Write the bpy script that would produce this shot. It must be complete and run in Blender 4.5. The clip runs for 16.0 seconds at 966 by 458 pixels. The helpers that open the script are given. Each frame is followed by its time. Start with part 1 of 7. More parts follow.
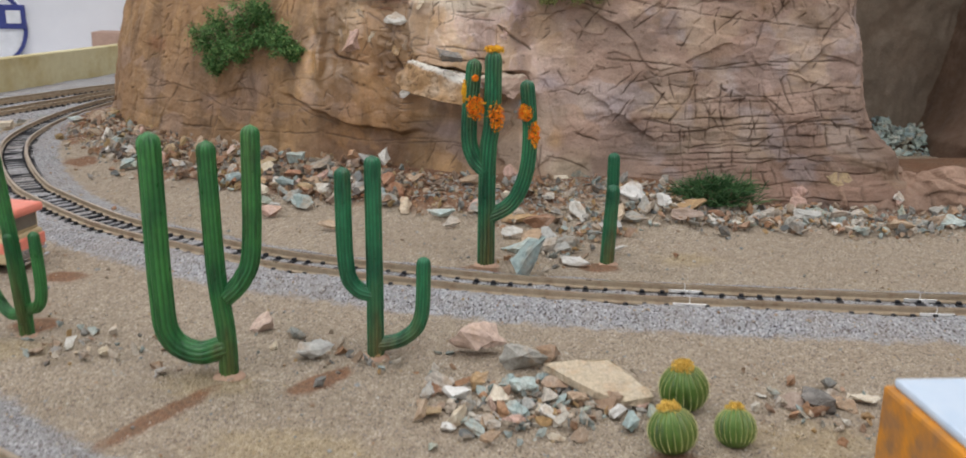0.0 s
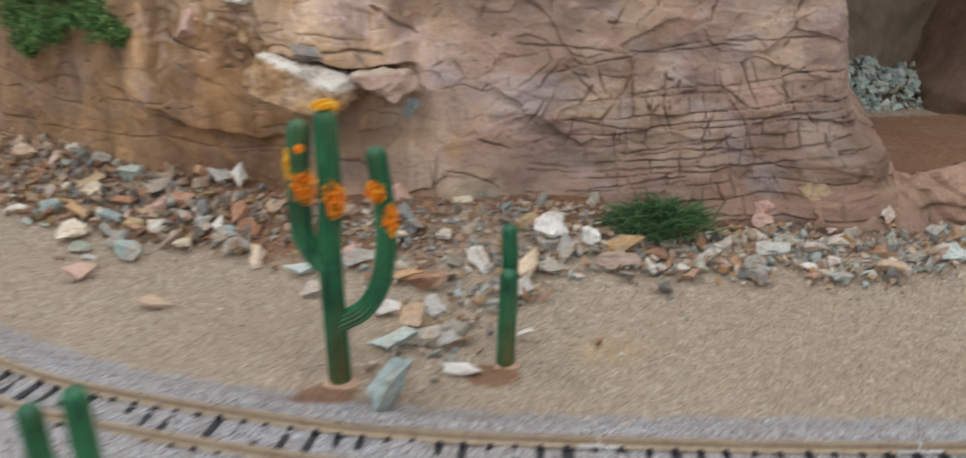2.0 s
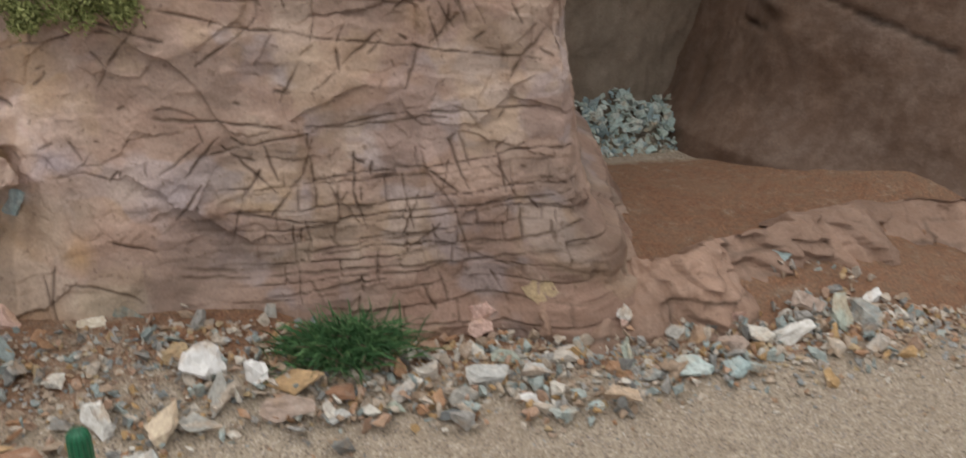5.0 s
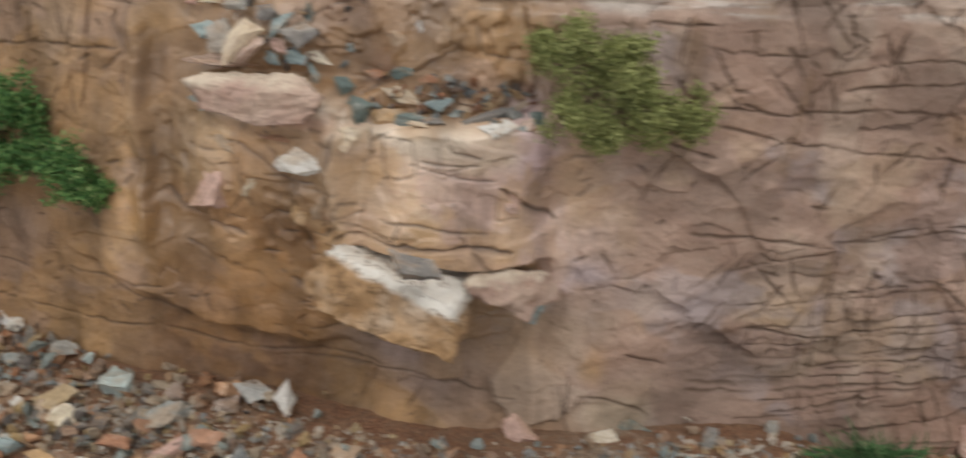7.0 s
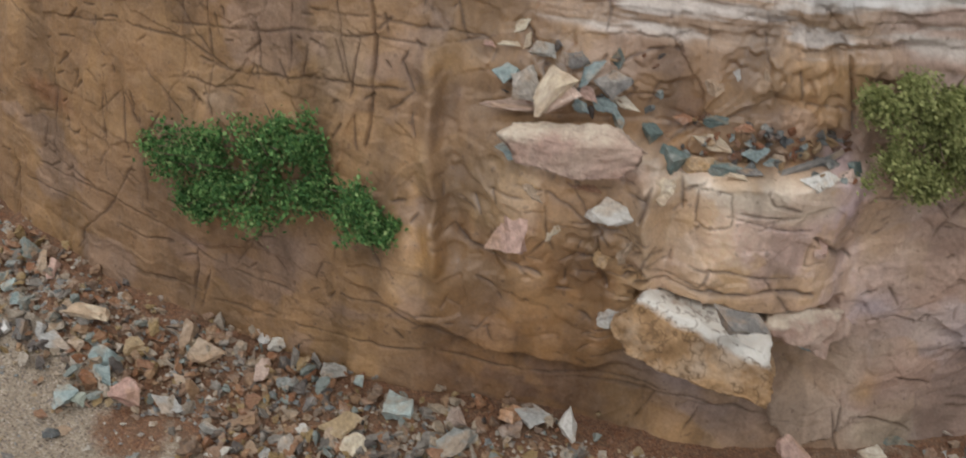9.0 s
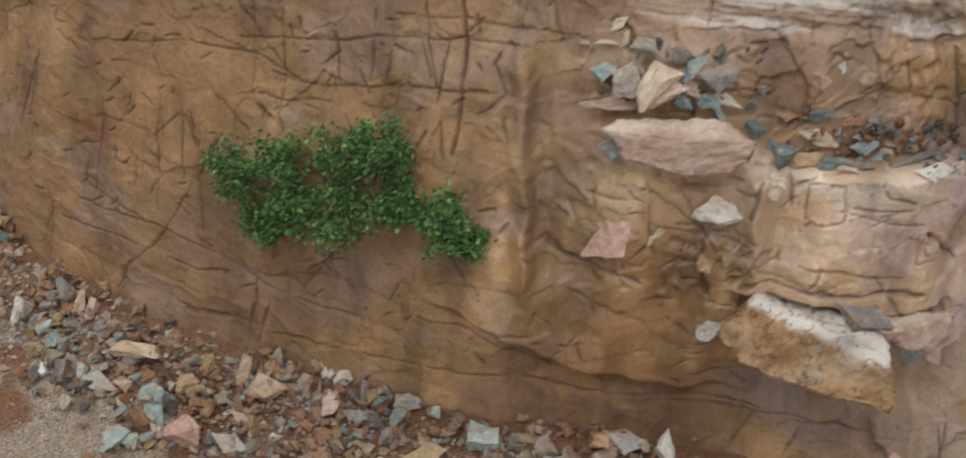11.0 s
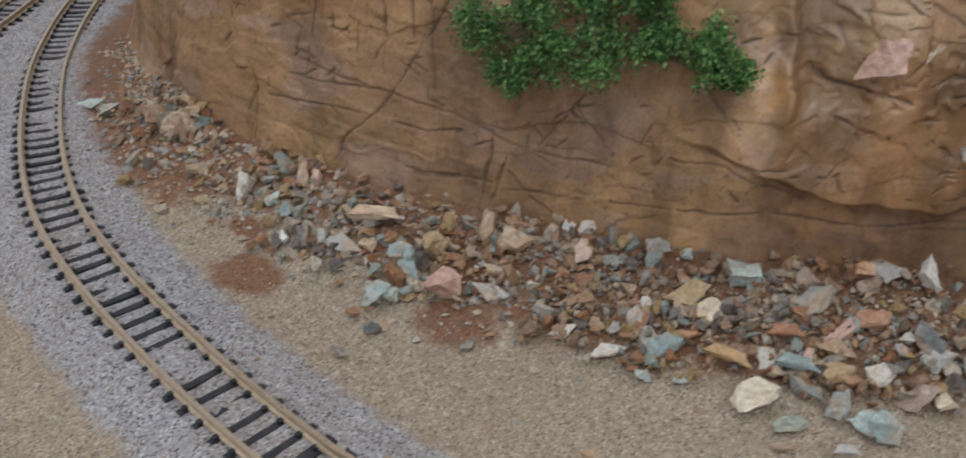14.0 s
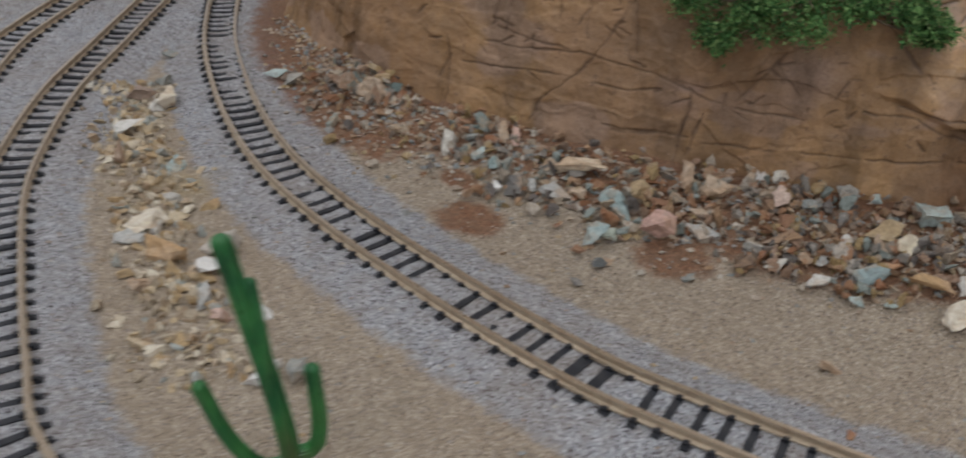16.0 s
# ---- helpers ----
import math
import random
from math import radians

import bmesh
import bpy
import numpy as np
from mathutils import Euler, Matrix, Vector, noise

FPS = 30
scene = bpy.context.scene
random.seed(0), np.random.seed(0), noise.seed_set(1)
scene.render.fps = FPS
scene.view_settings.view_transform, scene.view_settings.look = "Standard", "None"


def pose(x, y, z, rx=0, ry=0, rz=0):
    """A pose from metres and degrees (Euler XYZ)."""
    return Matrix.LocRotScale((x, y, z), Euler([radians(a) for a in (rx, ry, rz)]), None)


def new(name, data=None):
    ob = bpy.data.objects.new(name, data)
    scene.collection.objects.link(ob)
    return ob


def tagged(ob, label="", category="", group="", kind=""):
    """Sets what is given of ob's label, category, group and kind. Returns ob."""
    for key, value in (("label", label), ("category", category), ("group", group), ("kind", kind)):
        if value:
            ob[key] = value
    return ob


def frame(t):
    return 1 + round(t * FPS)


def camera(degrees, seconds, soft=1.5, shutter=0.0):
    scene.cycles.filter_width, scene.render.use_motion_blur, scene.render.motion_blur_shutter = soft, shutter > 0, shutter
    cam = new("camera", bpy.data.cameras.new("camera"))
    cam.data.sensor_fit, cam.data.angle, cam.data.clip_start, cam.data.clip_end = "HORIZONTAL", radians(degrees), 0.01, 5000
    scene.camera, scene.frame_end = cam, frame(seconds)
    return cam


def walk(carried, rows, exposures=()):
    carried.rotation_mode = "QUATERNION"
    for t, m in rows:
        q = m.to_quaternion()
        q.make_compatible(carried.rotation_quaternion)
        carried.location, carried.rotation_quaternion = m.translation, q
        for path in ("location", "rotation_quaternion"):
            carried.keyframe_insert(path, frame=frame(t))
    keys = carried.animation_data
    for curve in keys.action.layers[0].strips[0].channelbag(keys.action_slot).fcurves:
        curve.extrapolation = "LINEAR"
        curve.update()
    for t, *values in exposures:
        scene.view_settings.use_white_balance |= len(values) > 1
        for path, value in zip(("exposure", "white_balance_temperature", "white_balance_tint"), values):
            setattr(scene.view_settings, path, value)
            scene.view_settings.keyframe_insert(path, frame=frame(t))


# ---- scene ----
cam = camera(55.1, 16.0, 1.7, 0.85)
# seconds, eye (metres), yaw, pitch, roll (degrees)
PATH = [
    (0, 0.00171, -0.00355, 0.07668, 0.010, -15.247, 0.971),
    (0.5, -0.00037, 0.00295, 0.08414, -0.906, -16.319, 0.737),
    (1, 0.00315, 0.01997, 0.09262, -1.168, -18.361, 0.294),
    (1.5, 0.01214, 0.04872, 0.09731, -1.941, -20.715, -0.303),
    (2, 0.02766, 0.07863, 0.10655, -1.535, -24.364, -0.507),
    (2.5, 0.05027, 0.09619, 0.11243, -3.603, -26.352, -0.233),
    (3, 0.07169, 0.11091, 0.10947, -3.940, -26.248, -0.505),
    (3.2, 0.07278, 0.11418, 0.10579, -5.771, -25.368, -0.079),
    (5.3, 0.06183, 0.14316, 0.11900, -14.368, -26.514, 3.226),
    (5.5, 0.05293, 0.14937, 0.12205, -13.267, -27.329, 2.991),
    (6, 0.02304, 0.16246, 0.12847, -12.182, -28.038, 3.542),
    (6.5, -0.00170, 0.16706, 0.13122, -11.783, -27.802, 4.087),
    (7, -0.02608, 0.17611, 0.13372, -11.162, -28.660, 4.215),
    (7.5, -0.03971, 0.18308, 0.13739, -10.552, -30.341, 3.982),
    (8, -0.05658, 0.18754, 0.14239, -11.671, -31.835, 4.014),
    (8.5, -0.06934, 0.19583, 0.15233, -12.559, -35.201, 4.170),
    (9, -0.08201, 0.20193, 0.15751, -12.384, -36.403, 4.051),
    (9.2, -0.08194, 0.20450, 0.16090, -11.822, -37.324, 3.809),
    (11.3, -0.11223, 0.20333, 0.13215, -15.568, -29.293, 4.206),
    (11.5, -0.11562, 0.20286, 0.12988, -15.353, -30.337, 3.794),
    (12, -0.12713, 0.20139, 0.12425, -14.238, -30.601, 2.962),
    (12.5, -0.13620, 0.20150, 0.12355, -14.441, -31.661, 2.370),
    (13, -0.14501, 0.20149, 0.12183, -14.525, -32.080, 2.152),
    (13.5, -0.14846, 0.20131, 0.12003, -14.701, -32.769, 1.650),
    (14, -0.15600, 0.20370, 0.11665, -14.637, -32.883, 1.452),
    (14.5, -0.16497, 0.20343, 0.11544, -13.988, -33.083, 1.358),
    (15, -0.18202, 0.20122, 0.11395, -13.825, -33.329, 1.458),
    (15.5, -0.19174, 0.19591, 0.11131, -14.327, -32.127, 1.515),
    (16, -0.20866, 0.19226, 0.11299, -15.123, -32.052, 1.907),
]
# the clip camera's own exposure and white balance: seconds, stops, kelvin, tint
EXPOSURE = [(0, 0.25, 6500, 10), (2, 0.29, 6500, 10), (3.2, 0.3, 6500, 10), (5.5, 0.2, 6650, 10), (6.5, 0.15, 6750, 10), (8, 0.06, 6700, 10), (9, -0.05, 6500, 10), (11.5, 0.0, 6700, 10), (12.5, 0.02, 6650, 10), (13.5, -0.04, 6400, 10), (14.5, -0.09, 6250, 10), (15, -0.29, 6300, 10), (15.5, -0.34, 6300, 10), (16, -0.29, 6300, 10)]
walk(cam, [(t, Matrix.Translation((x, y, z)) @ pose(0, 0, 0, 0, 0, yaw) @ pose(0, 0, 0, 90 + pitch) @ pose(0, 0, 0, 0, 0, roll)) for t, x, y, z, yaw, pitch, roll in PATH], EXPOSURE)

# ---------- light: a hall with ceiling lamps, and one more added for sheen ---
scene.view_settings.exposure = 0.0
world = bpy.data.worlds.new("hall_air")
scene.world = world
world.use_nodes = True
world.node_tree.nodes["Background"].inputs[0].default_value = (0.93, 0.96, 1.0, 1)
world.node_tree.nodes["Background"].inputs[1].default_value = 0.02


def ceiling_panel(x, y, power):
    data = bpy.data.lights.new("ceiling_light", "AREA")
    data.shape, data.size, data.size_y, data.energy, data.color = "RECTANGLE", 1.5, 0.6, power, (1.0, 0.985, 0.965)
    ob = new("lamp", data)
    ob.matrix_world = pose(x, y, 1.72)
    return ob


# the last panel is an unseen extra, added to give the cliff its sheen
for lx, ly, lp in ((-0.9, -0.6, 13), (0.9, -0.6, 10), (-0.9, 0.9, 12), (0.9, 0.9, 9), (-0.6, -3.2, 36)):
    ceiling_panel(lx, ly, lp)


# ---------- materials ----------
def material(name, rough=0.8, metal=0.0, color=(0.5, 0.5, 0.5), spec=0.3):
    m = bpy.data.materials.new(name)
    m.use_nodes = True
    b = m.node_tree.nodes["Principled BSDF"]
    b.inputs["Base Color"].default_value = (*color, 1)
    b.inputs["Roughness"].default_value, b.inputs["Metallic"].default_value = rough, metal
    b.inputs["Specular IOR Level"].default_value = spec
    return m


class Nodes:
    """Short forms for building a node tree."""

    def __init__(self, m):
        self.t, self.b = m.node_tree, m.node_tree.nodes["Principled BSDF"]
        self.pos = self.add("ShaderNodeTexCoord").outputs["Object"]

    def add(self, kind):
        return self.t.nodes.new(kind)

    def link(self, a, b):
        self.t.links.new(a, b)

    def noise(self, scale, detail=4.0, rough=0.6, vec=None):
        n = self.add("ShaderNodeTexNoise")
        n.inputs["Scale"].default_value, n.inputs["Detail"].default_value, n.inputs["Roughness"].default_value = scale, detail, rough
        self.link(vec or self.pos, n.inputs["Vector"])
        return n

    def voronoi(self, scale, feature="F1", vec=None):
        n = self.add("ShaderNodeTexVoronoi")
        n.feature = feature
        n.inputs["Scale"].default_value = scale
        self.link(vec or self.pos, n.inputs["Vector"])
        return n

    def ramp(self, fac, stops, interp="LINEAR"):
        n = self.add("ShaderNodeValToRGB")
        n.color_ramp.interpolation = interp
        e = n.color_ramp.elements
        while len(e) < len(stops):
            e.new(0.5)
        for k, (p, col) in zip(e, stops):
            k.position, k.color = p, (*col, 1)
        self.link(fac, n.inputs[0])
        return n.outputs[0]

    def mix(self, fac, a, b, blend="MIX"):
        n = self.add("ShaderNodeMix")
        n.data_type, n.blend_type = "RGBA", blend
        for socket, value in ((n.inputs[0], fac), (n.inputs[6], a), (n.inputs[7], b)):
            if isinstance(value, (int, float)):
                socket.default_value = value
            elif isinstance(value, tuple):
                socket.default_value = (*value, 1)
            else:
                self.link(value, socket)
        return n.outputs[2]

    def math(self, op, a, b=0.0):
        n = self.add("ShaderNodeMath")
        n.operation = op
        for socket, value in zip(n.inputs, (a, b)):
            if isinstance(value, (int, float)):
                socket.default_value = value
            else:
                self.link(value, socket)
        return n.outputs[0]

    def attr(self, name, out="Color"):
        n = self.add("ShaderNodeAttribute")
        n.attribute_name = name
        return n.outputs[out]

    def random(self):
        return self.add("ShaderNodeObjectInfo").outputs["Random"]

    def island(self):
        return self.add("ShaderNodeNewGeometry").outputs["Random Per Island"]

    def bump(self, height, strength, distance, before=None):
        n = self.add("ShaderNodeBump")
        n.inputs["Strength"].default_value, n.inputs["Distance"].default_value = strength, distance
        self.link(height, n.inputs["Height"])
        if before is not None:
            self.link(before, n.inputs["Normal"])
        return n.outputs[0]

    def color(self, c):
        self.link(c, self.b.inputs["Base Color"])

    def normal(self, n):
        self.link(n, self.b.inputs["Normal"])

    def rough(self, r):
        self.link(r, self.b.inputs["Roughness"])


def painted_rock(name):
    """Plaster rock, painted and washed: the colour comes with the mesh, grain and relief are laid over it."""
    m = material(name, 0.7, spec=0.3)
    n = Nodes(m)
    fine, mid, big = n.noise(1500, 5), n.noise(260, 6, 0.65), n.noise(45, 5)
    c = n.mix(n.ramp(mid.outputs[0], [(0.42, (0, 0, 0)), (0.75, (0.16, 0.16, 0.16))]), n.attr("paint"), (0.50, 0.40, 0.33))
    c = n.mix(n.ramp(big.outputs[0], [(0.45, (0, 0, 0)), (0.75, (0.22, 0.22, 0.22))]), c, (0.22, 0.13, 0.08))
    pit = n.noise(520, 3, 0.55)
    c = n.mix(n.ramp(pit.outputs[0], [(0.64, (0, 0, 0)), (0.70, (0.45, 0.45, 0.45))]), c, (0.12, 0.07, 0.045))
    c = n.mix(0.26, c, n.ramp(fine.outputs[0], [(0.3, (0.3, 0.3, 0.3)), (0.7, (0.85, 0.85, 0.85))]), "OVERLAY")
    n.color(c)
    gloss = n.attr("varnish", "Fac")
    n.rough(n.math("SUBTRACT", n.ramp(big.outputs[0], [(0.35, (0.6, 0.6, 0.6)), (0.65, (0.85, 0.85, 0.85))]), n.math("MULTIPLY", gloss, 0.36)))
    n.link(n.math("ADD", 0.3, n.math("MULTIPLY", gloss, 0.7)), n.b.inputs["Specular IOR Level"])
    n.normal(n.bump(fine.outputs[0], 0.22, 0.0003, n.bump(mid.outputs[0], 0.35, 0.0009, n.bump(pit.outputs[0], 0.15, 0.0006))))
    return m


def stone_look(n, c, unit=1.0, vec=None):
    """Mottling, rusty stains, dark pits and fine grain over a stone's own colour; unit is the length of its axes in metres."""
    a, b, d = n.noise(1300 * unit, 6, 0.7, vec), n.noise(230 * unit, 5, 0.65, vec), n.noise(420 * unit, 5, 0.7, vec)
    c = n.mix(n.ramp(b.outputs[0], [(0.52, (0, 0, 0)), (0.65, (0.26, 0.26, 0.26))]), c, (0.62, 0.57, 0.50))
    c = n.mix(n.ramp(n.noise(170 * unit, 4, 0.6, vec).outputs[0], [(0.53, (0, 0, 0)), (0.66, (0.5, 0.5, 0.5))]), c, (0.40, 0.26, 0.15))
    c = n.mix(n.ramp(d.outputs[0], [(0.58, (0, 0, 0)), (0.72, (0.4, 0.4, 0.4))]), c, (0.13, 0.105, 0.085))
    c = n.mix(0.5, c, n.ramp(a.outputs[0], [(0.3, (0.25, 0.25, 0.25)), (0.7, (0.95, 0.95, 0.95))]), "OVERLAY")
    n.color(c)
    n.normal(n.bump(a.outputs[0], 0.5, 0.0004, n.bump(d.outputs[0], 0.35, 0.0006)))


def stone_mat(name, stops, rough=0.75):
    m = material(name, rough, spec=0.35)
    n = Nodes(m)
    shift = n.add("ShaderNodeVectorMath")
    shift.operation = "ADD"
    n.link(n.pos, shift.inputs[0])
    n.link(n.math("MULTIPLY", n.random(), 60.0), shift.inputs[1])
    stone_look(n, n.ramp(n.random(), stops, "CONSTANT"), 0.0042, shift.outputs[0])
    return m


def shades(*colors):
    return [(k / len(colors), c) for k, c in enumerate(colors)]


M_ROCK = {"grey": stone_mat("grey_stone", shades((0.32, 0.31, 0.28), (0.41, 0.41, 0.39), (0.26, 0.275, 0.26), (0.43, 0.39, 0.34))),
          "tan": stone_mat("tan_stone", shades((0.38, 0.275, 0.19), (0.30, 0.205, 0.14), (0.43, 0.33, 0.24), (0.32, 0.245, 0.20))),
          "rust": stone_mat("rust_stone", shades((0.34, 0.175, 0.105), (0.27, 0.15, 0.092), (0.38, 0.215, 0.14))),
          "pale": stone_mat("whitish_stone", shades((0.62, 0.60, 0.55), (0.54, 0.51, 0.45), (0.72, 0.71, 0.68)), 0.6),
          "slate": stone_mat("blue_green_slate", shades((0.30, 0.38, 0.375), (0.40, 0.48, 0.465), (0.245, 0.31, 0.31), (0.34, 0.38, 0.32)), 0.5),
          "dark": stone_mat("dark_slate", shades((0.13, 0.14, 0.14), (0.17, 0.16, 0.15), (0.12, 0.16, 0.15)), 0.55),
          "pink": stone_mat("pink_stone", shades((0.53, 0.36, 0.30), (0.46, 0.30, 0.25), (0.55, 0.41, 0.34))),
          "ochre": stone_mat("ochre_stone", shades((0.42, 0.28, 0.15), (0.45, 0.265, 0.155), (0.38, 0.285, 0.17))),
          "cream": stone_mat("cream_stone", shades((0.62, 0.53, 0.40), (0.57, 0.46, 0.34), (0.66, 0.58, 0.46)))}
M_CLIFF = painted_rock("painted_plaster_rock")


def gravel_mat(name, stops):
    m = material(name, 0.75, spec=0.35)
    n = Nodes(m)
    stone_look(n, n.ramp(n.island(), stops, "CONSTANT"))
    return m


def sand_mat():
    """Glued sand: grains of several colours; grey stone dust by the rails, rusty and yellow pigment where it was brushed on."""
    m = material("glued_sand", 0.9, spec=0.2)
    n = Nodes(m)
    cell = n.voronoi(2600)
    grain = n.add("ShaderNodeSeparateColor")
    n.link(cell.outputs["Color"], grain.inputs[0])
    sand = n.ramp(grain.outputs[0], [(0, (0.19, 0.15, 0.115)), (0.09, (0.395, 0.325, 0.245)), (0.35, (0.50, 0.42, 0.325)), (0.6, (0.365, 0.305, 0.24)), (0.84, (0.60, 0.52, 0.43)), (0.93, (0.27, 0.235, 0.215))], "CONSTANT")
    dust = n.ramp(grain.outputs[1], [(0, (0.09, 0.085, 0.095)), (0.14, (0.34, 0.345, 0.37)), (0.4, (0.435, 0.455, 0.485)), (0.7, (0.37, 0.37, 0.40)), (0.88, (0.64, 0.65, 0.68))], "CONSTANT")
    masks = n.add("ShaderNodeSeparateColor")
    n.link(n.attr("strewn"), masks.inputs[0])
    edge = n.math("MULTIPLY", n.math("SUBTRACT", n.noise(210, 6, 0.7).outputs[0], 0.5), 1.0)

    def spread(mask):
        return n.ramp(n.math("ADD", mask, edge), [(0.35, (0, 0, 0)), (0.65, (1, 1, 1))])

    c = n.mix(spread(masks.outputs[0]), sand, dust)
    c = n.mix(n.math("MULTIPLY", spread(masks.outputs[2]), 0.22), c, (0.52, 0.38, 0.12), "MIX")
    c = n.mix(n.math("MULTIPLY", spread(masks.outputs[1]), 0.86), c, n.ramp(grain.outputs[2], [(0, (0.15, 0.062, 0.032)), (0.35, (0.235, 0.100, 0.048)), (0.8, (0.32, 0.155, 0.08))], "CONSTANT"))
    wide = n.noise(26, 5)
    c = n.mix(n.ramp(wide.outputs[0], [(0.4, (0, 0, 0)), (0.75, (0.3, 0.3, 0.3))]), c, (0.33, 0.245, 0.175))
    c = n.mix(n.ramp(n.noise(330, 5, 0.7).outputs[0], [(0.40, (0.30, 0.30, 0.30)), (0.56, (0, 0, 0))]), c, (0.225, 0.18, 0.13))
    n.color(c)
    h = n.math("SUBTRACT", 1.0, n.math("MULTIPLY", cell.outputs["Distance"], 1.0))
    n.normal(n.bump(h, 0.75, 0.0006, n.bump(n.noise(420, 5).outputs[0], 0.5, 0.0008)))
    return m


def cactus_mat(name, dark, light, brown=0.5):
    """Green plastic, its colour darker along the furrows, with brownish wear."""
    m = material(name, 0.36, spec=0.5)
    n = Nodes(m)
    a, b = n.noise(70, 4), n.noise(600, 4)
    c = n.mix(n.ramp(a.outputs[0], [(0.38, (0, 0, 0)), (0.62, (1, 1, 1))]), dark, light)
    tall = n.add("ShaderNodeVectorMath")
    tall.operation = "MULTIPLY"
    n.link(n.pos, tall.inputs[0])
    tall.inputs[1].default_value = (1.0, 1.0, 0.16)
    streak = n.noise(520, 4, 0.6, tall.outputs[0])
    c = n.mix(n.ramp(streak.outputs[0], [(0.5, (0, 0, 0)), (0.68, (0.8, 0.8, 0.8))]), c, tuple(v * 0.42 for v in dark))
    c = n.mix(n.ramp(n.noise(48, 5, 0.6, tall.outputs[0]).outputs[0], [(0.47, (0, 0, 0)), (0.62, (brown, brown, brown))]), c, (0.20, 0.125, 0.04))
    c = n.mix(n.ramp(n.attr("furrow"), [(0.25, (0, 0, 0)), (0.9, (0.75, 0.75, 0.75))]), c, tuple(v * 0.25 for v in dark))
    c = n.mix(0.3, c, b.outputs[0], "OVERLAY")
    n.color(c)
    n.rough(n.ramp(b.outputs[0], [(0.3, (0.26, 0.26, 0.26)), (0.7, (0.5, 0.5, 0.5))]))
    n.normal(n.bump(b.outputs[0], 0.25, 0.0003))
    return m


def leaf_mat(name, stops):
    m = material(name, 0.75, spec=0.25)
    n = Nodes(m)
    n.color(n.mix(0.35, n.ramp(n.island(), stops), n.noise(300, 3).outputs[0], "OVERLAY"))
    return m


def worn(name, color, rough=0.6, metal=0.0, scale=500, other=None, amount=0.5, spec=0.4):
    """A painted or metal surface with patchy wear and a little grain."""
    m = material(name, rough, metal, spec=spec)
    n = Nodes(m)
    a, b = n.noise(scale, 5, 0.65), n.noise(scale * 5, 3)
    other = other or tuple(v * 0.6 for v in color)
    c = n.mix(n.ramp(a.outputs[0], [(0.45, (0, 0, 0)), (0.7, (amount, amount, amount))]), color, other)
    n.color(n.mix(0.2, c, b.outputs[0], "OVERLAY"))
    n.rough(n.ramp(a.outputs[0], [(0.3, (rough * 0.8,) * 3), (0.7, (min(1, rough * 1.25),) * 3)]))
    n.normal(n.bump(b.outputs[0], 0.15, 0.0002))
    return m


M_SAND = sand_mat()
M_GRAVEL = gravel_mat("mixed_grains", [(0, (0.33, 0.26, 0.20)), (0.18, (0.28, 0.28, 0.27)), (0.34, (0.42, 0.34, 0.26)), (0.5, (0.30, 0.20, 0.13)), (0.62, (0.46, 0.42, 0.36)), (0.78, (0.22, 0.24, 0.24)), (0.9, (0.38, 0.29, 0.17))])
M_SCREE_WEST = gravel_mat("warm_scree", shades((0.27, 0.15, 0.085), (0.23, 0.21, 0.185), (0.31, 0.20, 0.12), (0.18, 0.125, 0.09), (0.25, 0.12, 0.062), (0.36, 0.295, 0.22), (0.22, 0.25, 0.23), (0.30, 0.215, 0.105), (0.12, 0.105, 0.095), (0.36, 0.31, 0.25), (0.26, 0.17, 0.115)))
M_SCREE_EAST = gravel_mat("grey_scree", shades((0.28, 0.27, 0.25), (0.40, 0.34, 0.275), (0.24, 0.28, 0.27), (0.46, 0.40, 0.33), (0.31, 0.23, 0.165), (0.31, 0.355, 0.335), (0.18, 0.18, 0.17), (0.36, 0.24, 0.17), (0.55, 0.51, 0.45), (0.38, 0.25, 0.12), (0.33, 0.19, 0.11)))
M_CACTUS = cactus_mat("blue_green_cactus", (0.008, 0.105, 0.050), (0.030, 0.22, 0.095), 0.75)
M_CACTUS_Y = cactus_mat("grass_green_cactus", (0.012, 0.115, 0.035), (0.050, 0.23, 0.055), 0.5)
M_BARREL = cactus_mat("yellow_green_cactus", (0.065, 0.145, 0.022), (0.13, 0.225, 0.05), 0.2)
M_SPINE = worn("pale_spines", (0.55, 0.55, 0.24), 0.8)
M_TUFT = worn("yellow_tuft", (0.74, 0.50, 0.11), 0.9, scale=900, other=(0.62, 0.36, 0.05))
M_FLOWER = leaf_mat("orange_flock", [(0, (0.85, 0.16, 0.01)), (0.5, (0.90, 0.28, 0.02)), (1, (0.9, 0.45, 0.03))])
M_FLOWER_Y = leaf_mat("yellow_flock", [(0, (0.85, 0.42, 0.02)), (1, (0.9, 0.55, 0.05))])
M_LEAF = leaf_mat("dark_green_flock", [(0, (0.030, 0.085, 0.026)), (0.4, (0.080, 0.195, 0.058)), (0.8, (0.16, 0.31, 0.095)), (1, (0.30, 0.42, 0.17))])
M_LEAF_OLIVE = leaf_mat("olive_flock", [(0, (0.13, 0.155, 0.05)), (0.4, (0.26, 0.29, 0.105)), (1, (0.41, 0.43, 0.18))])
M_LEAF_GRASS = leaf_mat("grass_green_flock", [(0, (0.028, 0.075, 0.028)), (0.6, (0.06, 0.15, 0.055)), (1, (0.14, 0.25, 0.10))])
M_TWIG = worn("brown_twig", (0.20, 0.145, 0.10), 0.9)
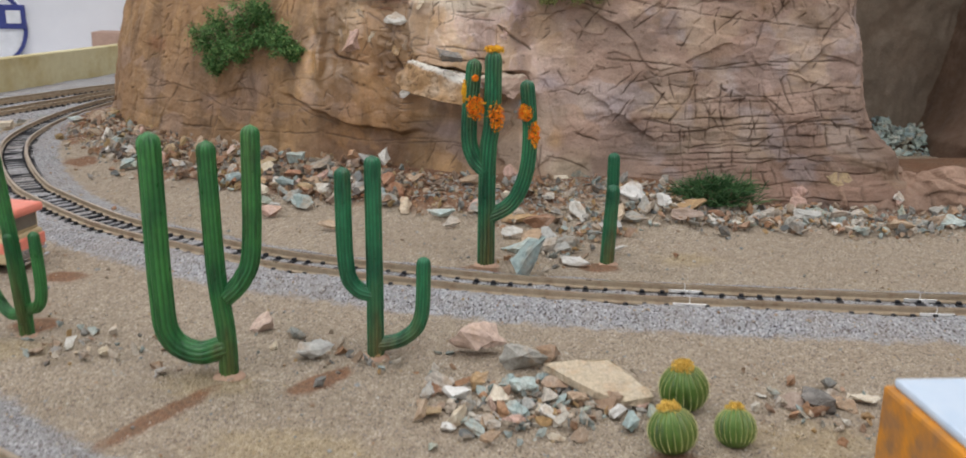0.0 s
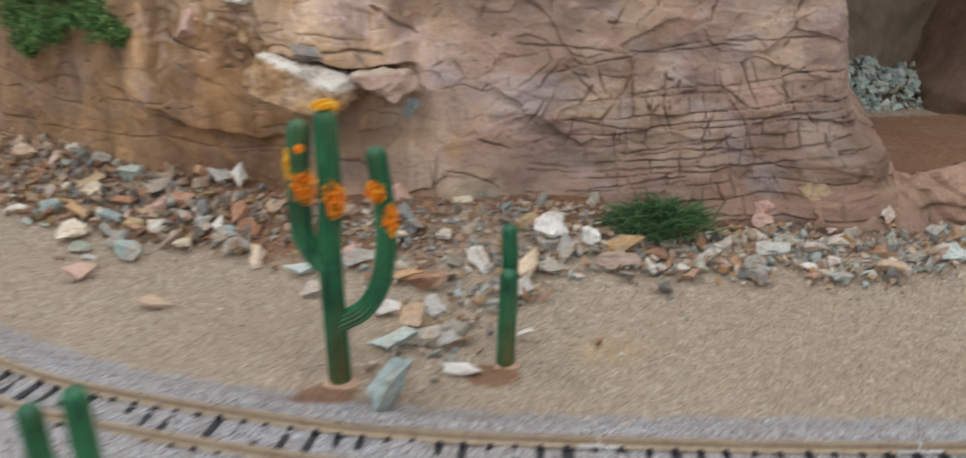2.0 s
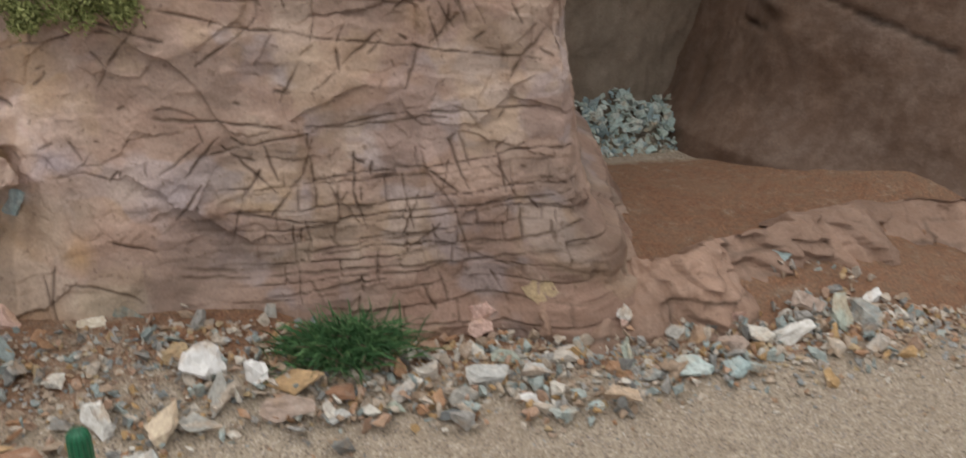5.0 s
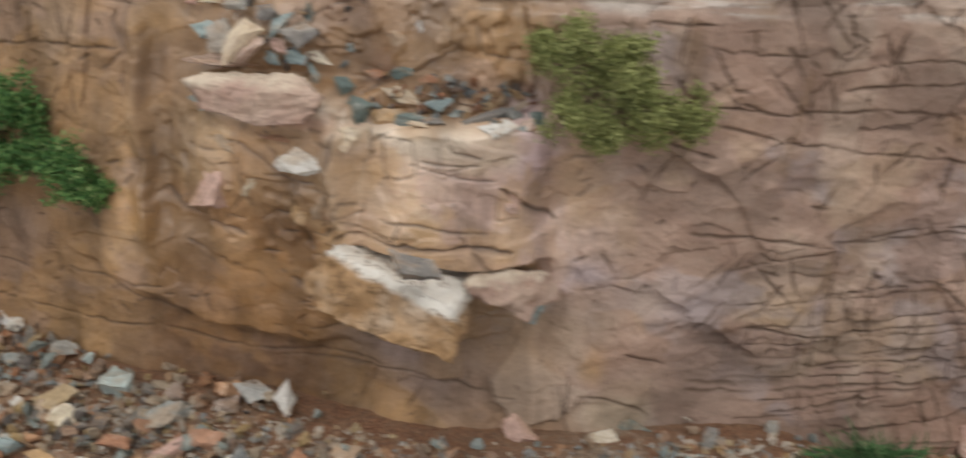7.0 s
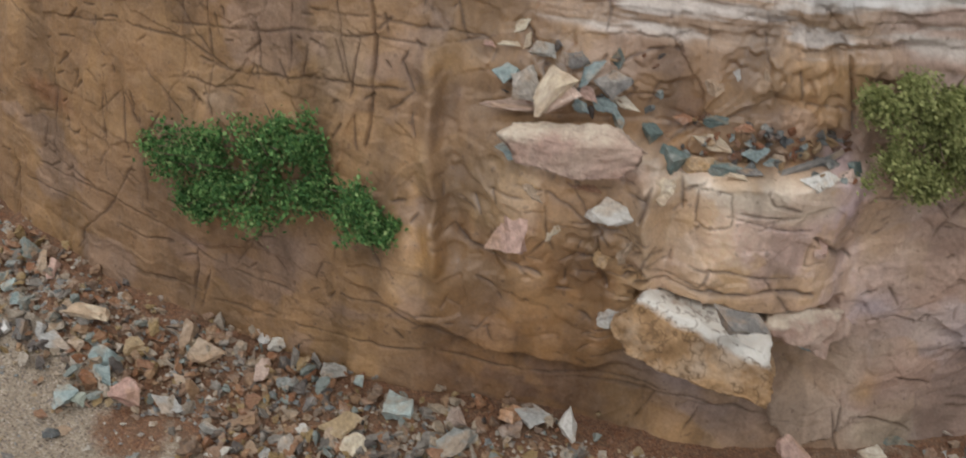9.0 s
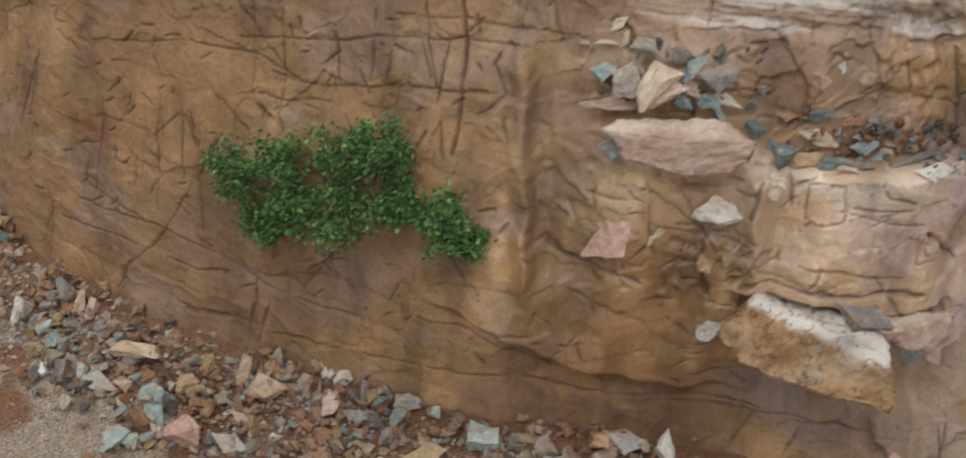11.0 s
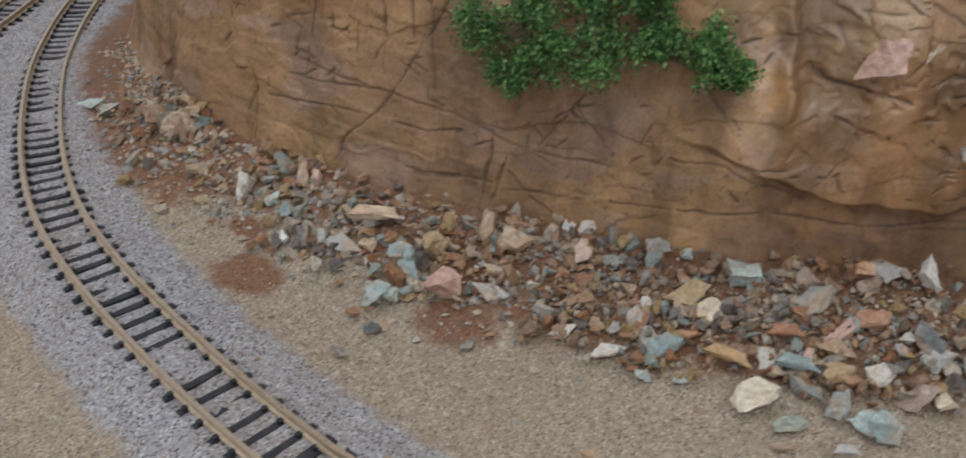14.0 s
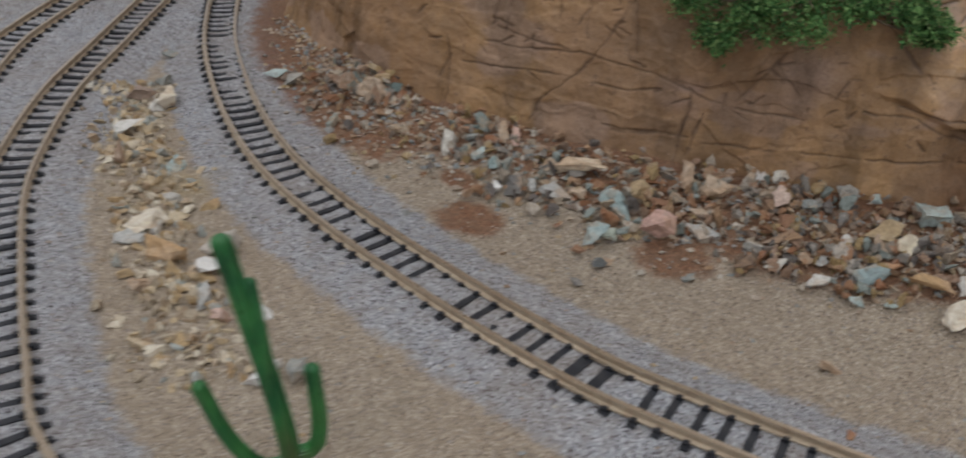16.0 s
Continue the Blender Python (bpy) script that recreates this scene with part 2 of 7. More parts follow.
M_RAIL = worn("brass_rail", (0.50, 0.41, 0.30), 0.45, 0.25, 300, (0.34, 0.24, 0.16), 0.8)
M_RAIL_TOP = worn("polished_rail_head", (0.60, 0.50, 0.38), 0.3, 0.85, 300, (0.42, 0.30, 0.20))
M_SLEEPER = worn("black_plastic_sleeper", (0.016, 0.018, 0.024), 0.55, 0, 400, (0.06, 0.058, 0.06), 0.6)
M_JOINER = worn("silver_joiner", (0.95, 0.95, 0.94), 0.3, 0.6, 300, (0.55, 0.55, 0.52))


# ---------- building helpers ----------
def part(name, bm, mat, parent=None, label="", smooth=False):
    """One mesh object from a bmesh, under a thing or at top level."""
    me = bpy.data.meshes.new(name)
    bm.to_mesh(me)
    bm.free()
    me.materials.append(mat)
    if smooth:
        me.polygons.foreach_set("use_smooth", [True] * len(me.polygons))
    ob = new(name, me)
    ob.parent = parent
    return tagged(ob, label)


def thing(name, m, label, category, group="", kind=""):
    ob = new(name)
    ob.empty_display_size = 0.005
    ob.matrix_world = m
    return tagged(ob, label, category, group, kind)


def raw(name, verts, faces, mat, parent=None, smooth=True):
    """A mesh object from arrays of vertices and of quads or triangles."""
    verts, faces = np.asarray(verts, np.float32), np.asarray(faces, np.int32)
    k = faces.shape[1]
    me = bpy.data.meshes.new(name)
    me.vertices.add(len(verts))
    me.vertices.foreach_set("co", verts.ravel())
    me.loops.add(faces.size)
    me.loops.foreach_set("vertex_index", faces.ravel())
    me.polygons.add(len(faces))
    me.polygons.foreach_set("loop_start", np.arange(0, faces.size, k, dtype=np.int32))
    me.polygons.foreach_set("use_smooth", np.full(len(faces), smooth))
    me.update(calc_edges=True)
    me.validate()
    if mat:
        me.materials.append(mat)
    ob = new(name, me)
    ob.parent = parent
    return ob


def paint(ob, name, rgb):
    """A colour for each vertex."""
    a = ob.data.attributes.new(name, "FLOAT_COLOR", "POINT")
    a.data.foreach_set("color", np.c_[rgb, np.ones(len(rgb))].astype(np.float32).ravel())


def sheet_faces(nu, nv, flip=False):
    i = (np.arange(nu - 1)[:, None] * nv + np.arange(nv - 1)).ravel()
    f = np.stack([i, i + nv, i + nv + 1, i + 1], 1)
    return f[:, ::-1] if flip else f


def hashed(ix, iy, seed):
    h = (ix.astype(np.int64) * 374761393 + iy.astype(np.int64) * 668265263 + seed * 974634777) & 0xFFFFFFFF
    h = ((h ^ (h >> 13)) * 1274126177) & 0xFFFFFFFF
    return ((h ^ (h >> 16)) & 0xFFFF) / 65535.0


def value_noise(x, y, seed=0):
    ix, iy = np.floor(x), np.floor(y)
    fx, fy = x - ix, y - iy
    fx, fy = fx * fx * (3 - 2 * fx), fy * fy * (3 - 2 * fy)
    a, b, c, d = (hashed(ix + i, iy + j, seed) for i, j in ((0, 0), (1, 0), (0, 1), (1, 1)))
    return (a * (1 - fx) + b * fx) * (1 - fy) + (c * (1 - fx) + d * fx) * fy


def fbm(x, y, scale, octaves=4, seed=0):
    """Layered noise about zero; scale is the size of the largest forms in metres."""
    out, amp, s = 0, 1.0, 1.0 / scale
    for k in range(octaves):
        out = out + amp * (value_noise(x * s, y * s, seed + k) - 0.5)
        amp, s = amp * 0.5, s * 2.03
    return out


def ease(v, a, b):
    v = np.clip((v - a) / (b - a), 0, 1)
    return v * v * (3 - 2 * v)


def curve(points, step):
    """A smooth line through points, sampled evenly."""
    p = np.array(points, float)
    p = np.vstack([2 * p[0] - p[1], p, 2 * p[-1] - p[-2]])
    out = []
    for a, b, c, d in zip(p, p[1:], p[2:], p[3:]):
        t = np.linspace(0, 1, 40, endpoint=False)[:, None]
        out.append(0.5 * (2 * b + (c - a) * t + (2 * a - 5 * b + 4 * c - d) * t**2 + (3 * b - a - 3 * c + d) * t**3))
    line = np.vstack([*out, p[-2:-1]])
    run = np.r_[0, np.cumsum(np.linalg.norm(np.diff(line, axis=0), axis=1))]
    at = np.linspace(0, run[-1], max(2, int(run[-1] / step) + 1))
    return np.stack([np.interp(at, run, line[:, k]) for k in range(line.shape[1])], 1)


def box(bm, x0, x1, y0, y1, z0, z1, bevel=0.0):
    r = bmesh.ops.create_cube(bm, size=1, matrix=Matrix.Translation(((x0 + x1) / 2, (y0 + y1) / 2, (z0 + z1) / 2)) @ Matrix.Diagonal((x1 - x0, y1 - y0, z1 - z0, 1)))
    if bevel:
        edges = list({e for v in r["verts"] for e in v.link_edges})
        bmesh.ops.bevel(bm, geom=edges, offset=bevel, segments=2, affect="EDGES", profile=0.5)
    return bm


# ---------- lines of the plan ----------
MAIN = curve([(0.45, 0.196), (0.25, 0.199), (0.104, 0.2048), (0.0515, 0.2085), (0.019, 0.212), (-0.011, 0.2185), (-0.053, 0.232), (-0.083, 0.2485), (-0.112, 0.2675),
              (-0.146, 0.300), (-0.16, 0.317), (-0.178, 0.3455), (-0.196, 0.379), (-0.208, 0.411), (-0.2157, 0.453), (-0.2183, 0.503), (-0.211, 0.565), (-0.185, 0.64), (-0.14, 0.70)], 0.0005)
SIDE = curve([(0.16, 0.086), (0.05, 0.079), (-0.02, 0.092), (-0.075, 0.122), (-0.13, 0.168), (-0.185, 0.217), (-0.228, 0.268), (-0.2525, 0.3114), (-0.2585, 0.334), (-0.264, 0.3645), (-0.268, 0.396), (-0.2672, 0.4238),
              (-0.2625, 0.458), (-0.2535, 0.491), (-0.242, 0.532), (-0.226, 0.585), (-0.195, 0.65), (-0.15, 0.715)], 0.0005)
BACK = curve([(-0.292, 0.44), (-0.2845, 0.495), (-0.279, 0.515), (-0.2704, 0.538), (-0.252, 0.585), (-0.222, 0.645), (-0.17, 0.72)], 0.0005)


def to_line(x, y, line, skip=12):
    """Distance of points from a line of the plan."""
    best = np.full(x.shape, 9.0)
    for px, py in line[::skip]:
        np.minimum(best, (x - px) ** 2 + (y - py) ** 2, out=best)
    return np.sqrt(best)


FOOT = curve([(-0.16, 0.60), (-0.185, 0.50), (-0.178, 0.445), (-0.162, 0.412), (-0.134, 0.384), (-0.10, 0.357), (-0.07, 0.338), (-0.03, 0.322), (0.0, 0.311), (0.055, 0.309), (0.12, 0.306), (0.15, 0.302),
              (0.19, 0.302), (0.23, 0.304), (0.30, 0.292), (0.45, 0.27)], 0.004)


def ground_height(x, y):
    """Level board with a scree apron under the cliff and a low mound on the floor of the cave."""
    d = to_line(x, y, FOOT, 1)
    h = (0.0095 - 0.0080 * ease(x, 0.055, 0.10)) * np.clip(1 - d / 0.034, 0, 1) ** 1.3
    behind = (y > np.interp(x, FOOT[4:, 0], FOOT[4:, 1])) & (x > -0.16)
    h = np.where(behind, 0.0095 - 0.0080 * ease(x, 0.055, 0.10), h)
    cave = ease(x, 0.13, 0.15) * ease(y, 0.302, 0.322)
    mound = 0.0055 - 0.0055 * ease(y, 0.365, 0.42) + 0.010 * ease(x, 0.20, 0.27) * ease(y, 0.33, 0.36) * (1 - ease(y, 0.38, 0.42)) + 0.004 * (1 - ease(x, 0.14, 0.175))
    h = h * (1 - cave) + mound * cave
    rail = np.minimum(np.minimum(to_line(x, y, MAIN), to_line(x, y, SIDE)), to_line(x, y, BACK))
    bed = (0.0019 + (0.0002 + 0.0007 * ease(rail, 0.0056, 0.0068)) * ease(x, -0.13, -0.06)) * (1 - ease(rail, 0.010, 0.018))
    return h + bed * (h < 0.004) + 0.0016 * fbm(x, y, 0.05, 3, 5) * ease(rail, 0.012, 0.03)


def ground_at(x, y):
    return float(ground_height(np.array([float(x)]), np.array([float(y)]))[0])


# ---------- the ground ----------
def build_ground():
    gx, gy = np.arange(-0.315, 0.45, 0.0016), np.arange(0.03, 0.74, 0.0016)
    X, Y = (a.ravel() for a in np.meshgrid(gx, gy, indexing="ij"))
    Z = ground_height(X, Y) + 0.0007 * fbm(X, Y, 0.006, 3, 9)
    ob = raw("ground", np.stack([X, Y, Z], 1), sheet_faces(len(gx), len(gy), True), M_SAND)
    rail = np.minimum(to_line(X, Y, MAIN), np.minimum(to_line(X, Y, SIDE), to_line(X, Y, BACK)))
    dust = 1 - ease(rail, 0.011, 0.024)
    dust = np.maximum(dust, 0.85 * ease(Y, 0.50, 0.55) * (X < -0.18))

    def blot(x, y, r, s=1.0, turn=0.0):
        c, n = math.cos(math.radians(turn)), math.sin(math.radians(turn))
        dx, dy = X - x, Y - y
        return np.clip(1.25 - np.hypot((dx * c + dy * n) / s, -dx * n + dy * c) / r, 0, 1)

    rust = np.zeros(len(X))
    for b in ((-0.0553, 0.1462, 0.0031, 5.6, 60), (-0.0294, 0.1622, 0.0034, 3.4, 53), (0.000, 0.2335, 0.006, 1.5, 20), (0.034, 0.241, 0.006, 1.2, 0), (-0.124, 0.345, 0.0085, 1.4, 150), (-0.164, 0.3705, 0.0075, 1.6, 140),
              (-0.163, 0.385, 0.004, 2, 120), (-0.195, 0.448, 0.010, 2.2, 110), (-0.19, 0.425, 0.007, 1.5, 120), (-0.098, 0.19, 0.006, 1.2, 0), (-0.107, 0.225, 0.005, 1.5, 0), (0.034, 0.132, 0.006, 1.3, 0)):
        rust = np.maximum(rust, blot(*b))
    foot = to_line(X, Y, FOOT, 1)
    left = 1 - ease(X, -0.02, 0.06)
    bare = ease(X, -0.185, -0.165) * (1 - ease(X, -0.135, -0.11))
    rust = np.maximum(rust, (1 - ease(foot, 0.010 + 0.004 * left - 0.006 * bare, 0.030 + 0.004 * left - 0.014 * bare)) * (0.40 + 0.46 * left))
    rust = np.maximum(rust, (1 - ease(foot, 0.014, 0.028)) * (1 - ease(X, -0.182, -0.168)))
    rust = np.maximum(rust, 0.8 * (1 - ease(foot, 0.006, 0.018)) * (1 - left))
    cave = ease(X, 0.13, 0.15) * ease(Y, 0.30, 0.315)
    rust = np.maximum(rust, 0.7 * cave * (1 - ease(Y, 0.40, 0.415)))
    yellow = np.zeros(len(X))
    for b in ((-0.03, 0.135, 0.012, 2), (0.06, 0.14, 0.012, 1.6), (0.02, 0.262, 0.010, 1.5), (-0.10, 0.175, 0.01, 2), (0.06, 0.25, 0.01, 1.4), (-0.23, 0.40, 0.012, 1.5), (-0.05, 0.16, 0.01, 1.5)):
        yellow = np.maximum(yellow, 0.75 * blot(*b))
    paint(ob, "strewn", np.stack([dust, rust, yellow], 1))
    return tagged(ob, "tan glued sand with grey stone dust along the rails", "ground", kind="structure")


build_ground()

# ---------- the cliff ----------
PLAN = curve([(-0.13, 0.64), (-0.172, 0.57), (-0.188, 0.515), (-0.1865, 0.48), (-0.176, 0.453), (-0.16, 0.427), (-0.147, 0.412), (-0.13, 0.394), (-0.1142, 0.381), (-0.1, 0.3695), (-0.07, 0.351),
              (-0.05, 0.344), (-0.03, 0.336), (-0.005, 0.323), (0.02, 0.3195), (0.06, 0.319), (0.10, 0.318), (0.126, 0.3175), (0.1335, 0.3195), (0.1375, 0.326), (0.143, 0.35), (0.15, 0.40), (0.156, 0.47)], 0.0003)
PLAN = PLAN[((PLAN[:, 1] < 0.50) & (PLAN[:, 1] < 0.33 + 9 * (PLAN[:, 0] < 0.1))) | (np.arange(len(PLAN)) % 4 == 0)]
TOP = 0.118


def cracked(U, V, lines, width, depth, D, wash, seed):
    """Carve wandering cracks, given as (u0, v0, u1, v1), into the relief D and darken their wash."""
    wu = 0.0005 * fbm(U, V, 0.003, 2, seed) + 0.0009 * fbm(U, V, 0.02, 2, seed + 10)
    wv = 0.0005 * fbm(U, V, 0.003, 2, seed + 20) + 0.0009 * fbm(U, V, 0.02, 2, seed + 30)
    thin = 0.35 + 1.1 * value_noise(U / 0.0035, V / 0.0035, seed + 40)
    for a, b, c, d in lines:
        m = (U > min(a, c) - 0.004) & (U < max(a, c) + 0.004) & (V > min(b, d) - 0.004) & (V < max(b, d) + 0.004)
        u, v = U[m] + wu[m], V[m] + wv[m]
        L = max((c - a) ** 2 + (d - b) ** 2, 1e-9)
        t = np.clip(((u - a) * (c - a) + (v - b) * (d - b)) / L, 0, 1)
        r = np.hypot(u - a - t * (c - a), v - b - t * (d - b))
        w = width * thin[m] * (0.45 + 0.9 * np.sqrt(np.clip(t * (1 - t) * 4, 0, 1)))
        g = np.exp(-((r / w) ** 2))
        D[m] -= depth * g
        wash[m] = np.maximum(wash[m], g * np.clip(thin[m], 0.35, 1))


RELIEF = {}


def build_cliff():
    rng = np.random.default_rng(4)
    v = np.r_[np.linspace(-0.012, -0.001, 8), np.arange(0, 0.1045, 0.0003), np.linspace(0.105, TOP, 12)]
    n, nv = len(PLAN), len(v)
    tang = np.gradient(PLAN, axis=0)
    tang /= np.linalg.norm(tang, axis=1)[:, None]
    out = np.stack([tang[:, 1], -tang[:, 0]], 1)
    run = np.r_[0, np.cumsum(np.linalg.norm(np.diff(PLAN, axis=0), axis=1))]
    i0, i1 = int(np.argmin(np.abs(PLAN[:, 0] + 0.165) + (PLAN[:, 1] > 0.48))), int(np.argmin(np.hypot(PLAN[:, 0] - 0.128, PLAN[:, 1] - 0.3177)))
    u = np.where(np.arange(n) < i0, PLAN[i0, 0] - (run[i0] - run), np.where(np.arange(n) > i1, PLAN[i1, 0] + run - run[i1], PLAN[:, 0]))
    U, V = np.repeat(u, nv), np.tile(v, n)
    right = ease(U, 0.005, 0.04)
    D = -0.22 * (V - 0.03) + 0.004 * np.exp(-np.clip(V - 0.004, 0, 1) / 0.007)
    D += 0.0105 * np.exp(-np.clip(V - 0.019, 0, 1) / 0.0045) * ease(U, 0.110, 0.135)
    wash = np.zeros(len(U))
    facets = []
    # broken facets: each cell of rock sits at its own depth and tilt
    for count, lift, tilt, lo in ((420, 0.0009, 0.085, 0.35), (1500, 0.00030, 0.06, 0.3)):
        su, sv = rng.uniform(-0.3, 0.3, count), rng.uniform(-0.01, TOP, count)
        off, tu, tv = rng.uniform(-lift, lift, count), rng.uniform(-tilt, tilt, count), rng.uniform(-tilt, tilt, count)
        best, who = np.full(len(U), 9.0), np.zeros(len(U), int)
        ju, jv = U + 0.004 * fbm(U, V, 0.012, 3, 3), V + 0.004 * fbm(U, V, 0.012, 3, 7)
        for k in range(count):
            m = np.flatnonzero(np.abs(u - su[k]) < 0.022)
            if len(m) == 0:
                continue
            sl = slice(m[0] * nv, (m[-1] + 1) * nv)
            d = (ju[sl] - su[k]) ** 2 + ((jv[sl] - sv[k]) * 1.5) ** 2
            better = d < best[sl]
            best[sl][better] = d[better]
            who[sl][better] = k
        rough = 0.4 + 0.6 * ease(fbm(U, V, 0.05, 2, 30), -0.1, 0.2)
        facets.append(hashed(who, who * 0, count))
        D += (0.55 + 0.45 * right) * rough * (off[who] + (U - su[who]) * tu[who] + (V - sv[who]) * tv[who])
    D += 0.0016 * (facets[0] - 0.5) * ease(U, -0.028, -0.012) * (1 - ease(U, 0.05, 0.075)) * (1 - ease(V, 0.022, 0.034))
    D += 0.0055 * fbm(U, V, 0.05, 2, 11) + 0.0006 * fbm(U, V, 0.007, 4, 13)
    # scabs of plaster with crisp edges
    calm = 1 - 0.55 * (1 - ease(U, -0.03, 0.0)) * (1 - ease(V, 0.03, 0.045))
    chunky = 0.35 + 0.65 * ease(U, -0.062, -0.05) * (1 - ease(U, 0.03, 0.05)) * ease(V, 0.036, 0.045)
    plain = chunky * calm * (1 - 0.75 * right * ease(V, 0.030, 0.045)) * (1 - 0.8 * ease(U, -0.026, -0.022) * (1 - ease(U, 0.012, 0.016)) * ease(V, 0.042, 0.045) * (1 - ease(V, 0.072, 0.076)))
    scab = fbm(U * 0.75, V, 0.022, 5, 15) * 3.2
    D += 0.0010 * plain * (np.floor(scab) + ease(scab - np.floor(scab), 0.85, 1.0))
    scab = fbm(U * 0.8, V, 0.009, 4, 19) * 2.4
    D += 0.00045 * plain * (np.floor(scab) + ease(scab - np.floor(scab), 0.8, 1.0))
    # coursed blocks low in the east
    low = ease(U + 0.02 * fbm(U, V, 0.02, 2, 45), 0.045, 0.075) * (1 - ease(V, 0.031, 0.042))
    tilt = V - 0.045 * (U - 0.09) + 0.0022 * fbm(U, V, 0.02, 3, 47)
    beds = np.array([-0.02, 0.0035, 0.0080, 0.0118, 0.0152, 0.0190, 0.0232, 0.0268, 0.0312, 0.0365, 0.043, 0.2])
    bed = np.clip(np.searchsorted(beds, tilt) - 1, 0, len(beds) - 2)
    wide = 0.0075 + 0.008 * hashed(bed, bed * 0, 3)
    col = (U + 0.0015 * fbm(U, V, 0.008, 2, 49)) / wide + 7 * hashed(bed, bed * 0, 5)
    cell = np.floor(col)
    D += low * (0.0012 * (hashed(bed, cell, 7) - 0.5) + 0.0010 * (hashed(bed, cell, 9) - 0.5) * (col - cell - 0.5))
    seam = np.exp(-((np.minimum(tilt - beds[bed], beds[bed + 1] - tilt) / 0.00021) ** 2)) * ease(value_noise(U / 0.012, bed * 3.0, 51), 0.25, 0.6)
    joint = np.exp(-((np.minimum(col - cell, 1 - col + cell) * wide / 0.00022) ** 2)) * ease(hashed(bed, np.round(col), 11), 0.3, 0.5)
    seam = np.maximum(seam, joint) * low
    D -= 0.0008 * seam
    wash = np.maximum(wash, 0.65 * seam)
    # the squared block with its ledge, the rib, the sagging brown shelf, the layered cap
    jag = 0.0022 * fbm(U, V, 0.009, 3, 17)
    block = ease(U + jag, -0.0262, -0.0205) * (1 - ease(U + jag, 0.0080, 0.0200)) * ease(V + jag, 0.0440, 0.0458) * (1 - ease(V + jag * 0.6 - 0.08 * (U + 0.004), 0.0692, 0.0715))
    D += (0.0048 + 0.0030 * ease(U, -0.022, -0.010)) * block * (1 - 0.25 * ease(U, -0.005, 0.012))
    shoulder = ease(U + jag, -0.050, -0.045) * (1 - ease(U + jag, -0.0225, -0.02)) * ease(V + jag, 0.058, 0.062) * (1 - ease(V + jag, 0.068, 0.073))
    D += 0.0080 * ease(U + 2 * jag, -0.056, -0.044) * (1 - ease(U + jag, -0.0225, -0.018)) * ease(V + jag, 0.034, 0.062) * (1 - ease(V + jag, 0.0705, 0.0745))
    D += 0.0032 * np.exp(-(((U + 0.0615 + jag + 0.1 * (V - 0.06) ** 1) / 0.0022) ** 2)) * ease(V, 0.034, 0.045) * (1 - ease(V, 0.078, 0.086))
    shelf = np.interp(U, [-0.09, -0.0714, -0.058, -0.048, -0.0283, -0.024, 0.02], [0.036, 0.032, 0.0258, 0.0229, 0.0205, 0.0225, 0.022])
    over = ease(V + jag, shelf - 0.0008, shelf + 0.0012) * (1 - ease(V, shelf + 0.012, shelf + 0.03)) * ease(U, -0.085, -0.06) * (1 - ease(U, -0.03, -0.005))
    D += 0.0030 * over
    D += 0.0055 * np.exp(-(((U + 0.040) / 0.010) ** 2) - (((V - 0.079) / 0.006) ** 2))
    hollow = ease(U, -0.028, -0.02) * (1 - ease(U, 0.014, 0.022)) * ease(V, 0.020, 0.026) * (1 - ease(V, 0.034, 0.040))
    D -= 0.003 * hollow
    cap = ease(V + 0.5 * jag, 0.0890, 0.0910) * ease(U, -0.055, -0.035)
    D += cap * (-0.001 + 0.0013 * fbm(U * 0.08, V, 0.0016, 4, 23) + 0.0008 * fbm(U * 0.3, V, 0.003, 4, 27))
    lam = fbm(U * 0.10, V + 0.004 * fbm(U, V, 0.03, 2, 2), 0.004, 3, 29)
    D += 0.0007 * lam * (1 - ease(V, 0.015, 0.06)) * right
    D += 0.0005 * fbm(U * 0.15, V + 0.14 * U, 0.005, 3, 31) * (1 - ease(U, -0.03, 0.01)) * (1 - ease(V, 0.026, 0.034))
    # cracks: long strata joints, then the upright ones between them
    strata = [(0.0390, 0.0744, 0.0429, 0.0741), (0.0429, 0.0741, 0.0621, 0.0727), (0.0621, 0.0727, 0.0800, 0.0730), (0.0800, 0.0730, 0.0940, 0.0723), (0.0940, 0.0723, 0.0996, 0.0734), (0.0373, 0.0709, 0.0422, 0.0713), (0.0422, 0.0713, 0.0555, 0.0688), (0.0555, 0.0688, 0.0821, 0.0646), (0.0821, 0.0646, 0.1094, 0.0614), (0.1094, 0.0614, 0.1251, 0.0604), (0.0660, 0.0797, 0.0789, 0.0815), (0.0789, 0.0815, 0.0940, 0.0825), (0.0940, 0.0825, 0.0985, 0.0818), (0.0716, 0.0772, 0.0936, 0.0779), (0.0936, 0.0779, 0.1090, 0.0790), (0.1090, 0.0790, 0.1377, 0.0808), (0.1052, 0.0846, 0.1328, 0.0867), (0.0310, 0.0881, 0.0401, 0.0878), (0.0401, 0.0878, 0.0460, 0.0881), (0.0432, 0.0498, 0.0572, 0.0491), (0.0572, 0.0491, 0.0779, 0.0467), (0.0779, 0.0467, 0.0971, 0.0495), (0.0971, 0.0495, 0.1255, 0.0502), (0.0747, 0.0354, 0.0845, 0.0375)]
